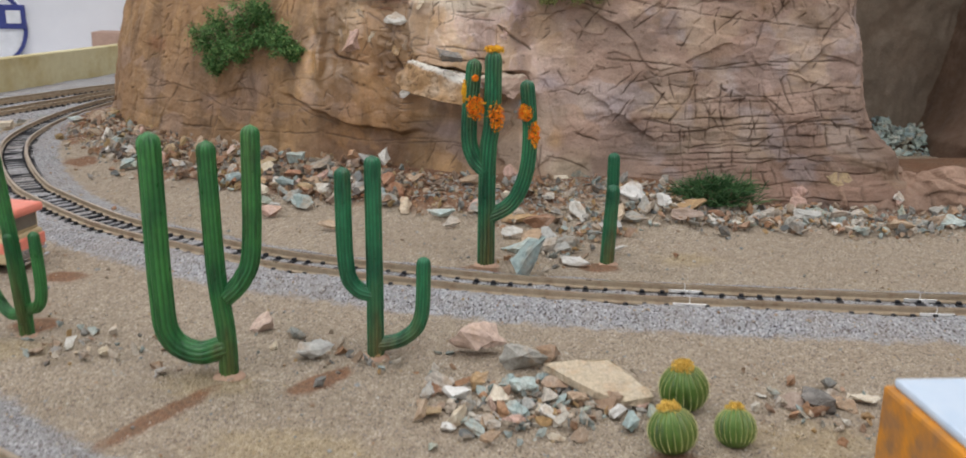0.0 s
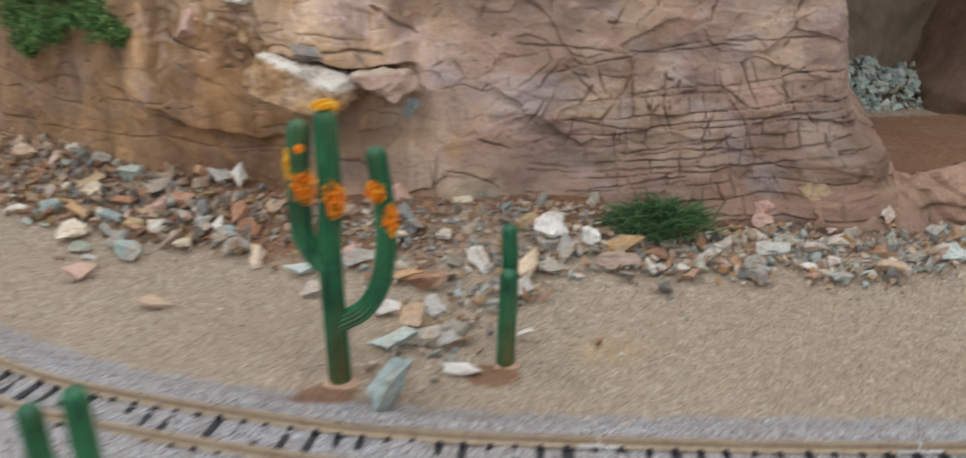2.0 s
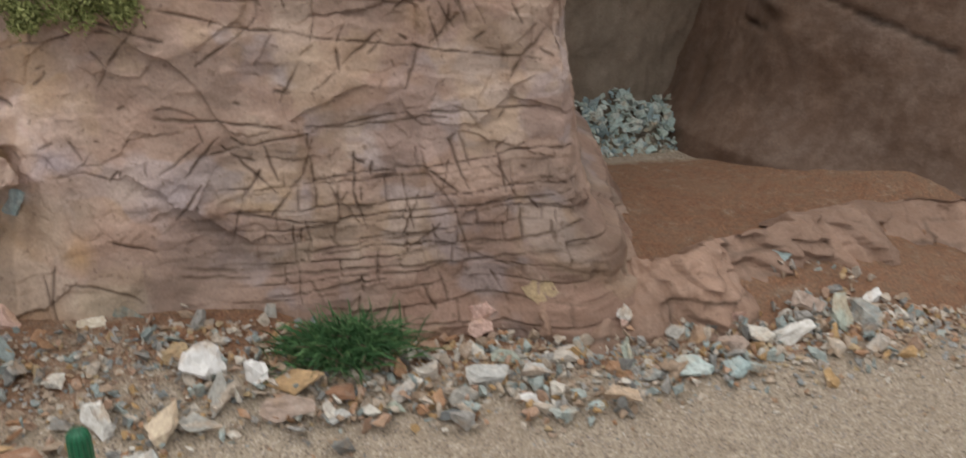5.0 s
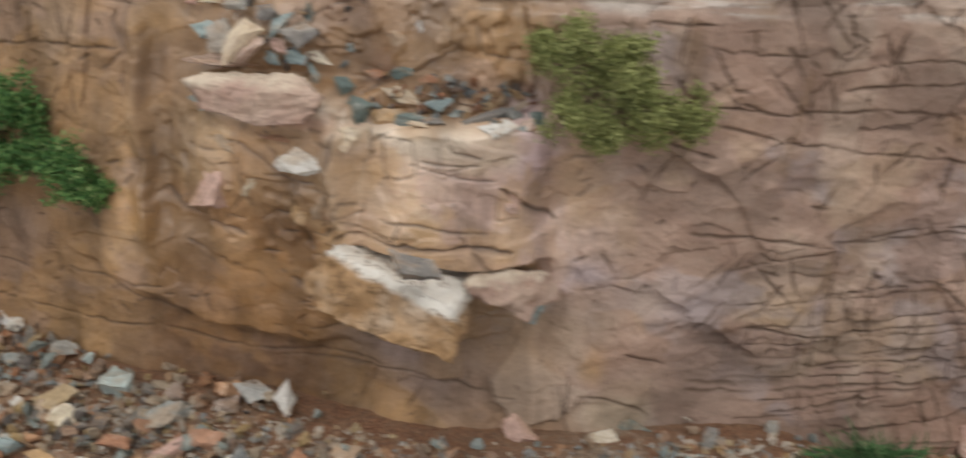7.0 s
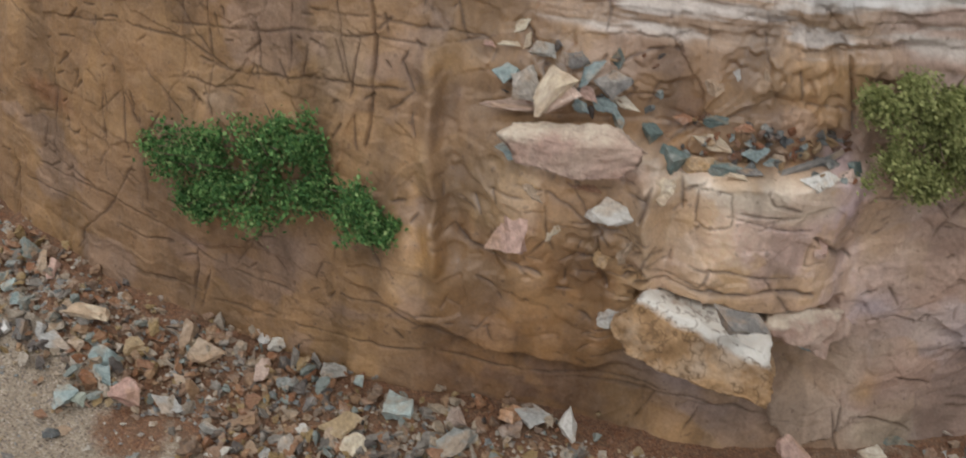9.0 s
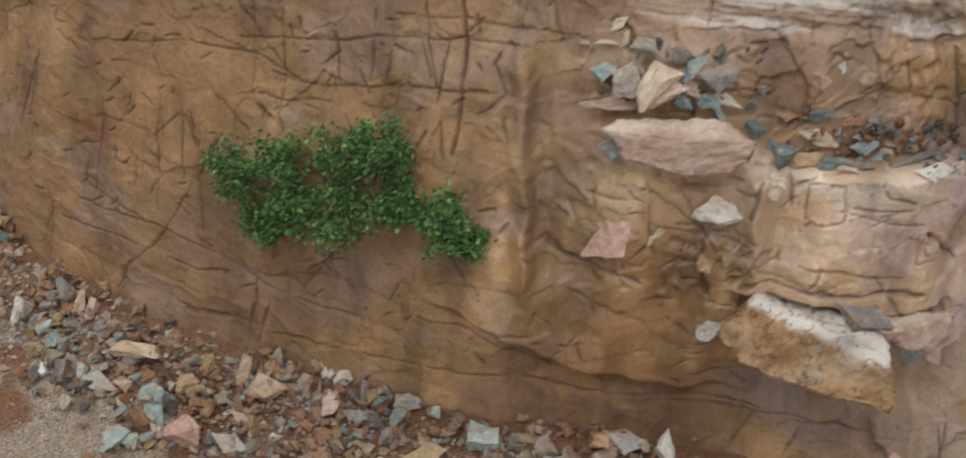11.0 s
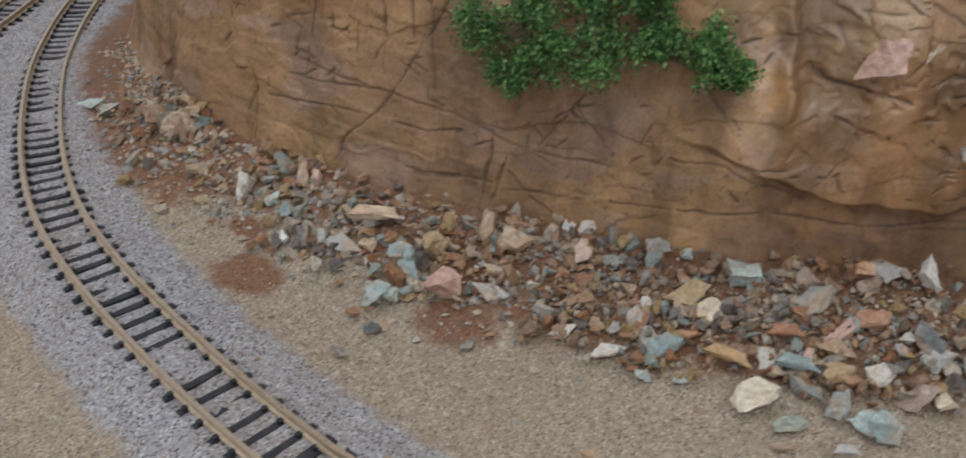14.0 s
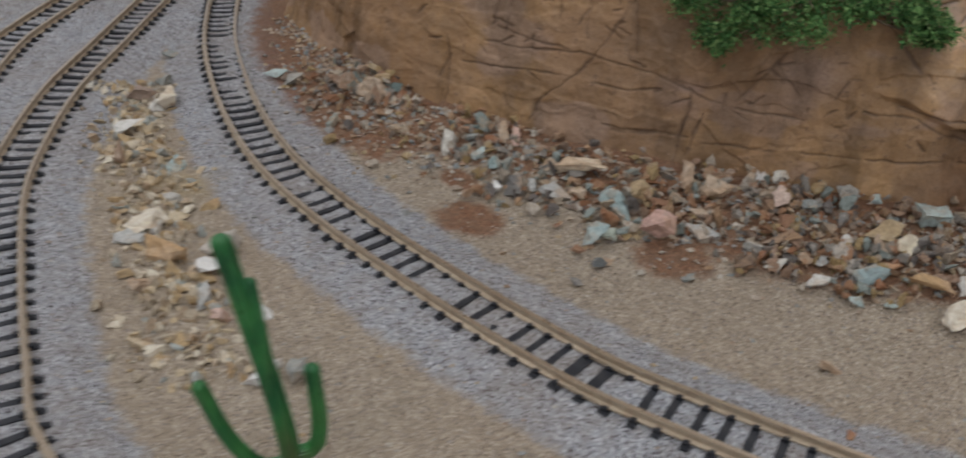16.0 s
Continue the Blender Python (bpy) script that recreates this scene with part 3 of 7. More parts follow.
    strata += [(0.0845, 0.0375, 0.0996, 0.0375), (0.0996, 0.0375, 0.1132, 0.0396), (0.1132, 0.0396, 0.1237, 0.0414), (0.1237, 0.0414, 0.1353, 0.0411), (0.0576, 0.0298, 0.0677, 0.0277), (0.0677, 0.0277, 0.0786, 0.0259), (0.0786, 0.0259, 0.0891, 0.0277), (0.0891, 0.0277, 0.1045, 0.0288), (0.1045, 0.0288, 0.1164, 0.0298), (0.1164, 0.0298, 0.1335, 0.0312), (0.0443, 0.0179, 0.0590, 0.0165), (0.0590, 0.0165, 0.0726, 0.0179), (0.0726, 0.0196, 0.0870, 0.0214), (0.0870, 0.0214, 0.1013, 0.0231), (0.0761, 0.0193, 0.0936, 0.0207), (0.0936, 0.0207, 0.1122, 0.0203), (0.1122, 0.0203, 0.1349, 0.0245), (0.0807, 0.0158, 0.0912, 0.0165), (0.0912, 0.0165, 0.1108, 0.0165), (0.1108, 0.0165, 0.1213, 0.0196), (0.1213, 0.0196, 0.1332, 0.0207), (0.0628, 0.0108, 0.0737, 0.0119), (0.0737, 0.0119, 0.0898, 0.0140), (0.0453, 0.0161, 0.0600, 0.0154)]
    strata += [(0.0600, 0.0154, 0.0835, 0.0158), (0.0320, 0.0252, 0.0415, 0.0214), (0.0236, 0.0168, 0.0334, 0.0144), (0.0334, 0.0144, 0.0387, 0.0119)]
    joints = [(0.0621, 0.0832, 0.0572, 0.0790), (0.0327, 0.0628, 0.0355, 0.0597), (0.0355, 0.0597, 0.0331, 0.0558), (0.0418, 0.0685, 0.0383, 0.0639), (0.0383, 0.0639, 0.0355, 0.0600), (0.0516, 0.0772, 0.0485, 0.0772), (0.0502, 0.0751, 0.0548, 0.0734), (0.0898, 0.0664, 0.0824, 0.0604), (0.0824, 0.0604, 0.0758, 0.0555), (0.1265, 0.0671, 0.1202, 0.0611), (0.1202, 0.0611, 0.1174, 0.0565), (0.1066, 0.0815, 0.1097, 0.0737), (0.1097, 0.0737, 0.1150, 0.0734), (0.1157, 0.0850, 0.1209, 0.0765), (0.0985, 0.0723, 0.1055, 0.0751), (0.1066, 0.0702, 0.0999, 0.0639), (0.0737, 0.0467, 0.0744, 0.0407), (0.0744, 0.0407, 0.0754, 0.0295), (0.0649, 0.0439, 0.0674, 0.0361), (0.0835, 0.0425, 0.0831, 0.0337), (0.0831, 0.0337, 0.0859, 0.0242), (0.0964, 0.0418, 0.0978, 0.0351), (0.1062, 0.0456, 0.1087, 0.0379), (0.0933, 0.0365, 0.0961, 0.0242)]
    joints += [(0.0985, 0.0375, 0.1062, 0.0323), (0.0562, 0.0442, 0.0670, 0.0337), (0.1153, 0.0379, 0.1199, 0.0305), (0.1003, 0.0256, 0.1017, 0.0165), (0.1055, 0.0291, 0.1087, 0.0175), (0.1206, 0.0291, 0.1213, 0.0207), (0.1290, 0.0274, 0.1283, 0.0217), (0.0877, 0.0207, 0.0877, 0.0136), (0.0730, 0.0270, 0.0740, 0.0207), (0.1020, 0.0140, 0.1038, 0.0080), (0.0978, 0.0126, 0.1010, 0.0066), (0.1136, 0.0144, 0.1171, 0.0084), (0.0775, 0.0228, 0.0803, 0.0203), (0.0261, 0.0453, 0.0292, 0.0411), (0.0828, 0.0846, 0.0800, 0.0811), (0.0527, 0.0850, 0.0544, 0.0839)]
    west = [(-0.1473, 0.0312, -0.1398, 0.0305), (-0.1398, 0.0305, -0.1315, 0.0309), (-0.1315, 0.0309, -0.1218, 0.0295), (-0.1218, 0.0295, -0.1154, 0.0288), (-0.1154, 0.0288, -0.1080, 0.0256), (-0.1080, 0.0256, -0.1025, 0.0238), (-0.1025, 0.0238, -0.0976, 0.0214), (-0.1497, 0.0270, -0.1409, 0.0281), (-0.1409, 0.0281, -0.1295, 0.0312), (-0.1535, 0.0200, -0.1459, 0.0217), (-0.1459, 0.0217, -0.1318, 0.0245), (-0.1165, 0.0551, -0.1201, 0.0477), (-0.1201, 0.0477, -0.1229, 0.0404), (-0.1229, 0.0404, -0.1269, 0.0323), (-0.1269, 0.0323, -0.1308, 0.0249), (-0.1308, 0.0249, -0.1364, 0.0165), (-0.1364, 0.0165, -0.1381, 0.0105), (-0.1279, 0.0242, -0.1193, 0.0245), (-0.1193, 0.0245, -0.1141, 0.0256), (-0.1025, 0.0238, -0.0959, 0.0235), (-0.0959, 0.0235, -0.0873, 0.0238), (-0.1226, 0.0144, -0.1193, 0.0144), (-0.1193, 0.0144, -0.1080, 0.0151), (-0.1008, 0.0249, -0.0956, 0.0344)]
    west += [(-0.0956, 0.0344, -0.0932, 0.0393), (-0.0944, 0.0358, -0.0906, 0.0312), (-0.0906, 0.0312, -0.0885, 0.0277), (-0.0829, 0.0298, -0.0811, 0.0354), (-0.0811, 0.0354, -0.0790, 0.0354), (-0.1487, 0.0393, -0.1471, 0.0382), (-0.1471, 0.0382, -0.1480, 0.0326), (-0.1303, 0.0477, -0.1295, 0.0411), (-0.1295, 0.0411, -0.1313, 0.0365), (-0.1350, 0.0442, -0.1352, 0.0372), (-0.1379, 0.0569, -0.1398, 0.0491), (-0.1310, 0.0576, -0.1308, 0.0484), (-0.1258, 0.0576, -0.1239, 0.0425), (-0.1398, 0.0604, -0.1435, 0.0548), (-0.1152, 0.0635, -0.1109, 0.0653), (-0.1109, 0.0653, -0.1050, 0.0649), (-0.1050, 0.0649, -0.0991, 0.0642), (-0.1111, 0.0664, -0.1149, 0.0604), (-0.1149, 0.0604, -0.1146, 0.0555), (-0.1075, 0.0646, -0.1053, 0.0590), (-0.1558, 0.0122, -0.1567, 0.0038), (-0.1521, 0.0105, -0.1521, 0.0042), (-0.1440, 0.0154, -0.1431, 0.0119), (-0.1201, 0.0639, -0.1179, 0.0614)]
    west += [(-0.1558, 0.0214, -0.1576, 0.0144), (-0.0769, 0.0674, -0.0757, 0.0607), (-0.0604, 0.0498, -0.0597, 0.0509), (-0.0597, 0.0509, -0.0584, 0.0484), (-0.0584, 0.0484, -0.0567, 0.0498), (-0.0567, 0.0498, -0.0554, 0.0484), (-0.0464, 0.0635, -0.0405, 0.0632), (-0.0405, 0.0632, -0.0347, 0.0604), (-0.0347, 0.0604, -0.0299, 0.0576), (-0.0299, 0.0576, -0.0246, 0.0572), (-0.0262, 0.0621, -0.0231, 0.0544), (-0.0222, 0.0519, -0.0204, 0.0502), (-0.0321, 0.0460, -0.0234, 0.0467), (-0.0386, 0.0534, -0.0422, 0.0488), (-0.0772, 0.0281, -0.0679, 0.0284), (-0.0679, 0.0284, -0.0624, 0.0249), (-0.0624, 0.0249, -0.0554, 0.0231), (-0.0527, 0.0256, -0.0477, 0.0312), (-0.0504, 0.0245, -0.0422, 0.0193), (-0.0324, 0.0498, -0.0286, 0.0509), (-0.0867, 0.0165, -0.0757, 0.0172), (-0.0757, 0.0172, -0.0591, 0.0189), (-0.0591, 0.0189, -0.0412, 0.0168), (-0.0412, 0.0168, -0.0137, 0.0203)]
    west += [(-0.1242, 0.0151, -0.1098, 0.0151), (-0.1050, 0.0147, -0.0912, 0.0154)]
    upper = [(-0.1426, 0.0664, -0.1264, 0.0716), (-0.1264, 0.0716, -0.1117, 0.0723), (-0.1117, 0.0723, -0.1034, 0.0695), (-0.1152, 0.0751, -0.1002, 0.0779), (-0.1002, 0.0779, -0.0873, 0.0811), (-0.0873, 0.0811, -0.0735, 0.0832), (-0.0735, 0.0832, -0.0611, 0.0825), (-0.0876, 0.0850, -0.0738, 0.0864), (-0.0738, 0.0864, -0.0584, 0.0853), (-0.0584, 0.0853, -0.0530, 0.0843), (-0.1135, 0.0656, -0.1053, 0.0649), (-0.1053, 0.0649, -0.0967, 0.0664), (-0.1096, 0.0699, -0.0993, 0.0688), (-0.0993, 0.0688, -0.0838, 0.0727), (-0.0838, 0.0727, -0.0676, 0.0744), (-0.1173, 0.0618, -0.1109, 0.0555), (-0.1315, 0.0604, -0.1292, 0.0505), (-0.0988, 0.0762, -0.0967, 0.0685), (-0.0929, 0.0734, -0.0903, 0.0695), (-0.1069, 0.0797, -0.1056, 0.0748), (-0.0584, 0.0913, -0.0560, 0.0836), (-0.0611, 0.0829, -0.0530, 0.0843), (-0.0695, 0.0794, -0.0660, 0.0741), (-0.0660, 0.0741, -0.0708, 0.0702)]
    upper += [(-0.0243, 0.0916, -0.0231, 0.0878), (-0.0204, 0.0924, -0.0198, 0.0878), (-0.0112, 0.0924, -0.0090, 0.0864), (-0.0000, 0.0818, 0.0100, 0.0808), (-0.0820, 0.0815, -0.0796, 0.0751), (-0.1248, 0.0565, -0.1215, 0.0502)]
    panel = [(-0.0158, 0.0671, -0.0152, 0.0611), (-0.0152, 0.0611, -0.0131, 0.0604), (-0.0131, 0.0604, -0.0096, 0.0621), (-0.0096, 0.0621, -0.0103, 0.0678), (-0.0103, 0.0678, -0.0134, 0.0681), (-0.0134, 0.0681, -0.0158, 0.0671), (-0.0087, 0.0646, -0.0017, 0.0646), (-0.0017, 0.0646, 0.0013, 0.0649), (-0.0044, 0.0688, -0.0034, 0.0671), (-0.0034, 0.0671, 0.0013, 0.0664), (-0.0207, 0.0523, -0.0180, 0.0502), (-0.0180, 0.0502, -0.0125, 0.0491), (-0.0125, 0.0491, -0.0112, 0.0530), (-0.0149, 0.0530, -0.0064, 0.0526), (-0.0064, 0.0526, 0.0034, 0.0516), (0.0051, 0.0597, 0.0051, 0.0544), (0.0051, 0.0544, 0.0090, 0.0551), (-0.0192, 0.0681, -0.0177, 0.0628), (-0.0497, 0.0611, -0.0435, 0.0618), (-0.0402, 0.0611, -0.0376, 0.0512), (-0.0353, 0.0649, -0.0271, 0.0534), (-0.0204, 0.0565, -0.0225, 0.0477)]
    deep = [(-0.0554, 0.0484, -0.0534, 0.0470), (-0.0534, 0.0470, -0.0481, 0.0470), (-0.0481, 0.0470, -0.0425, 0.0463), (-0.0425, 0.0463, -0.0386, 0.0453), (-0.0299, 0.0555, -0.0286, 0.0470), (-0.0286, 0.0470, -0.0268, 0.0428), (-0.0763, 0.0892, -0.0748, 0.0839), (-0.0748, 0.0839, -0.0741, 0.0720), (-0.0741, 0.0720, -0.0741, 0.0618), (0.0090, 0.0899, 0.0121, 0.0769), (-0.0228, 0.0463, -0.0201, 0.0495), (-0.0201, 0.0495, -0.0146, 0.0484), (-0.0146, 0.0484, -0.0077, 0.0481), (-0.0077, 0.0481, 0.0003, 0.0495), (0.0003, 0.0495, 0.0079, 0.0484), (0.0055, 0.0607, 0.0166, 0.0523), (-0.0237, 0.0611, -0.0228, 0.0678)]
    bands = [(0.0646, 0.0797, 0.0635, 0.0737), (0.0635, 0.0737, 0.0618, 0.0660), (0.0618, 0.0660, 0.0614, 0.0607), (0.0978, 0.0702, 0.0989, 0.0660), (0.0723, 0.0467, 0.0754, 0.0288), (0.0898, 0.0664, 0.0824, 0.0604), (0.1066, 0.0702, 0.1006, 0.0639), (0.1101, 0.0850, 0.1111, 0.0734), (0.1167, 0.0850, 0.1206, 0.0751), (0.0985, 0.0375, 0.1003, 0.0193), (0.1213, 0.0266, 0.1202, 0.0189), (0.0408, 0.0902, 0.0418, 0.0685)]
    cracked(U, V, strata, 0.00020, 0.0005, D, wash, 50)
    oblique = [(0.0341, 0.0576, 0.0373, 0.0621), (0.0527, 0.0600, 0.0607, 0.0649), (0.0607, 0.0649, 0.0649, 0.0692), (0.0649, 0.0692, 0.0649, 0.0772), (0.0576, 0.0224, 0.0604, 0.0330), (0.0604, 0.0330, 0.0642, 0.0386), (0.0688, 0.0526, 0.0733, 0.0607), (0.0754, 0.0649, 0.0761, 0.0762), (0.0660, 0.0284, 0.0726, 0.0375), (0.0726, 0.0375, 0.0751, 0.0456),
               (0.0712, 0.0101, 0.0702, 0.0266), (0.0464, 0.0281, 0.0520, 0.0365), (0.0439, 0.0389, 0.0523, 0.0446), (-0.0350, 0.0161, -0.0096, 0.0196), (-0.0096, 0.0196, 0.0110, 0.0158), (0.0516, 0.0418, 0.0744, 0.0467), (0.0744, 0.0467, 0.1038, 0.0484), (0.0933, 0.0228, 0.0978, 0.0333), (0.0943, 0.0541, 0.0975, 0.0635)]
    cracked(U, V, joints + oblique, 0.00020, 0.00045, D, wash, 70)
    cracked(U, V, west + upper, 0.00019, 0.0004, D, wash, 90)
    cracked(U, V, deep, 0.00036, 0.0012, D, wash, 130)
    cracked(U, V, panel, 0.00018, 0.0004, D, wash, 150)
    smear = np.zeros(len(U))
    cracked(U, V, bands, 0.0012, 0.0003, D, smear, 190)
    fine = []
    for lo, hi, u0, u1, count in ((0.030, 0.041, 0.060, 0.134, 9), (0.066, 0.075, 0.03, 0.13, 10), (0.075, 0.09, 0.03, 0.13, 14),
                                  (0.008, 0.028, -0.165, -0.09, 13), (0.028, 0.060, -0.17, -0.11, 16), (0.06, 0.09, -0.15, -0.07, 22), (0.008, 0.02, -0.03, 0.05, 12), (0.08, 0.092, -0.02, 0.02, 4)):
        for _ in range(int(count * 0.35)):
            a, lean = rng.uniform(u0, u1), rng.normal(0, 0.0022)
            p, q = rng.uniform(lo, lo + 0.4 * (hi - lo)), rng.uniform(hi - 0.4 * (hi - lo), hi)
            fine.append((a, p, a + lean, q))
    for _ in range(14):
        a, b, ang, L = rng.uniform(-0.17, 0.13), rng.uniform(0.008, 0.088), rng.choice([0.1, -0.15, 0.85, -0.9]) + rng.normal(0, 0.15), rng.uniform(0.006, 0.02)
        fine.append((a, b, a + L * math.cos(ang), b + L * math.sin(ang)))
    for _ in range(30):
        a, b, ang, L = rng.uniform(0.028, 0.126), rng.uniform(0.070, 0.098), rng.choice([0.75, -0.85, 1.1, -1.2]) + rng.normal(0, 0.12), rng.uniform(0.006, 0.015)
        fine.append((a, b, a + L * math.cos(ang), b + L * math.sin(ang)))
    for count, u0, u1, v0, v1 in ((230, -0.175, -0.02, 0.022, 0.095), (60, 0.02, 0.13, 0.030, 0.092), (40, -0.05, 0.0, 0.036, 0.07)):
        for _ in range(count):
            a, b, ang, L = rng.uniform(u0, u1), rng.uniform(v0, v1), rng.choice([1.5, 0.2, -0.5, 0.9]) + rng.normal(0, 0.3), rng.uniform(0.001, 0.0045)
            fine.append((a, b, a + L * math.cos(ang), b + L * math.sin(ang)))
    cracked(U, V, fine, 0.00019, 0.0005, D, wash, 170)
    # strokes of the trowel, upright in the west, and hairlines everywhere
    stroke = fbm(U, V * 0.3, 0.006, 4, 401) * (1 - right) + fbm(U * 0.45, V, 0.006, 4, 411) * right
    D += 0.0011 * stroke
    hair = np.abs(fbm(U + 0.3 * V, V - 0.1 * U, 0.011, 5, 421))
    hair = np.exp(-((hair / 0.012) ** 2)) * ease(fbm(U, V, 0.03, 3, 431), 0.0, 0.2)
    D -= 0.0003 * hair
    wash = np.maximum(wash, (0.38 - 0.2 * right) * hair)
    # positions: fade the relief where the cliff leaves the view
    P = np.repeat(PLAN, nv, 0) + np.repeat(out, nv, 0) * D[:, None]
    RELIEF.update(u=u, v=v, d=D.reshape(n, nv).copy())
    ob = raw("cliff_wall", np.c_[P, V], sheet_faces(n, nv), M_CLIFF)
    # paint: ochre in the west, rose-brown in the east, cream and lilac patches about the block
    k = 0.5 + 0.9 * fbm(U, V, 0.03, 4, 61)
    k2 = 0.5 + 0.9 * fbm(U, V, 0.012, 4, 71)
    ochre, brown, rose, cream, lilac, dark = (np.array(c) for c in ((0.31, 0.188, 0.095), (0.235, 0.145, 0.086), (0.405, 0.285, 0.225), (0.62, 0.52, 0.41), (0.50, 0.385, 0.385), (0.075, 0.045, 0.030)))

    def over_paint(c, other, mask):
        return c + (np.asarray(other) - c) * np.clip(mask, 0, 1)[:, None]

    c = over_paint(np.tile(ochre, (len(U), 1)), brown, 0.55 * ease(k, 0.4, 0.75))
    c = over_paint(c, (0.28, 0.16, 0.075), 0.6 * (1 - ease(U, -0.10, -0.07)) * ease(k2, 0.35, 0.7))
    c = over_paint(c, rose, ease(U + 0.02 * (k - 0.5), 0.012, 0.03))
    c = over_paint(c, (0.31, 0.19, 0.14), ease(U, 0.045, 0.09) * 0.8 * (1 - ease(V + 0.006 * (k - 0.5), 0.008, 0.034)))
    c = over_paint(c, (0.54, 0.42, 0.335), right * 0.6 * ease(k2, 0.5, 0.75))
    # wall under the sagging shelf darkened: the overhang's shade put into the paint
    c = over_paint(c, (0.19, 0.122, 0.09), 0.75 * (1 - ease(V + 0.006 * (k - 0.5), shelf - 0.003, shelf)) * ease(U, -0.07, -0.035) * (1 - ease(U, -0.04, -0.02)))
    c = over_paint(c, (0.37, 0.22, 0.10), 0.8 * over)
    c = over_paint(c, (0.60, 0.34, 0.12), np.exp(-(((U + 0.0615) / 0.0035) ** 2)) * ease(V, 0.033, 0.042) * (1 - ease(V, 0.072, 0.085)) * 0.85 * ease(k2, 0.5, 0.7))
    c = over_paint(c, (0.62, 0.455, 0.375), 0.8 * block * ease(k2, 0.3, 0.55))
    c = over_paint(c, (0.56, 0.39, 0.335), 0.8 * block * ease(k, 0.45, 0.6))
    c = over_paint(c, (0.58, 0.42, 0.26), 0.45 * block * ease(fbm(U, V, 0.012, 4, 331), 0.02, 0.18))
    c = over_paint(c, cream, block * ease(V, 0.062, 0.068))
    # niche wall above the block's ledge made dark brown, fading upward
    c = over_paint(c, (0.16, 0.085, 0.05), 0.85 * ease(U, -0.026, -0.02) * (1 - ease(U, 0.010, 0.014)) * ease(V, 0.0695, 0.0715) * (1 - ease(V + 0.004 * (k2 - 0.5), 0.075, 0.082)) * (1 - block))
    c = over_paint(c, cream, shoulder * ease(V, 0.066, 0.07))
    c = over_paint(c, lilac, 0.8 * ease(U + 0.25 * (V - 0.05), 0.0115, 0.0135) * (1 - ease(U + 0.25 * (V - 0.05), 0.017, 0.0195)) * ease(V, 0.033, 0.04) * (1 - ease(V, 0.072, 0.077)))
    for a, b, ru, rv, tint in ((0.0124, 0.0642, 0.0053, 0.0097, (0.46, 0.335, 0.345)), (0.0159, 0.0551, 0.0037, 0.0054, (0.46, 0.345, 0.355)), (0.0205, 0.0467, 0.0077, 0.0049, (0.55, 0.4, 0.335)), (0.0243, 0.0411, 0.0060, 0.0030, (0.41, 0.345, 0.365)), (0.0170, 0.0333, 0.0077, 0.0042, (0.41, 0.36, 0.345)), (0.0219, 0.0597, 0.0055, 0.0080, (0.42, 0.29, 0.18)), (0.0352, 0.0597, 0.0049, 0.0060, (0.41, 0.305, 0.24)), (0.0222, 0.0288, 0.0103, 0.0070, (0.42, 0.335, 0.26)), (0.0271, 0.0224, 0.0033, 0.0040, (0.45, 0.28, 0.14)), (0.0471, 0.0347, 0.0052, 0.0051, (0.4, 0.335, 0.35)), (0.0369, 0.0347, 0.0039, 0.0056, (0.46, 0.33, 0.22)), (0.0299, 0.0122, 0.0092, 0.0037, (0.5, 0.42, 0.31)), (-0.0017, 0.0179, 0.0142, 0.0051, (0.36, 0.27, 0.225)), (0.0670, 0.0316, 0.0093, 0.0026, (0.44, 0.31, 0.2)), (0.0730, 0.0309, 0.0024, 0.0041, (0.42, 0.35, 0.36)), (0.0975, 0.0699, 0.0052, 0.0037, (0.43, 0.29, 0.17)), (0.1115, 0.0769, 0.0038, 0.0050, (0.36, 0.24, 0.14)),
                               (-0.080, 0.075, 0.007, 0.009, (0.46, 0.33, 0.22)), (-0.06, 0.08, 0.005, 0.006, (0.43, 0.26, 0.11))):
        c = over_paint(c, tint, 0.8 * np.clip(1.3 - np.hypot((U - a) / ru, (V - b) / rv) + 0.8 * (k2 - 0.5), 0, 1))
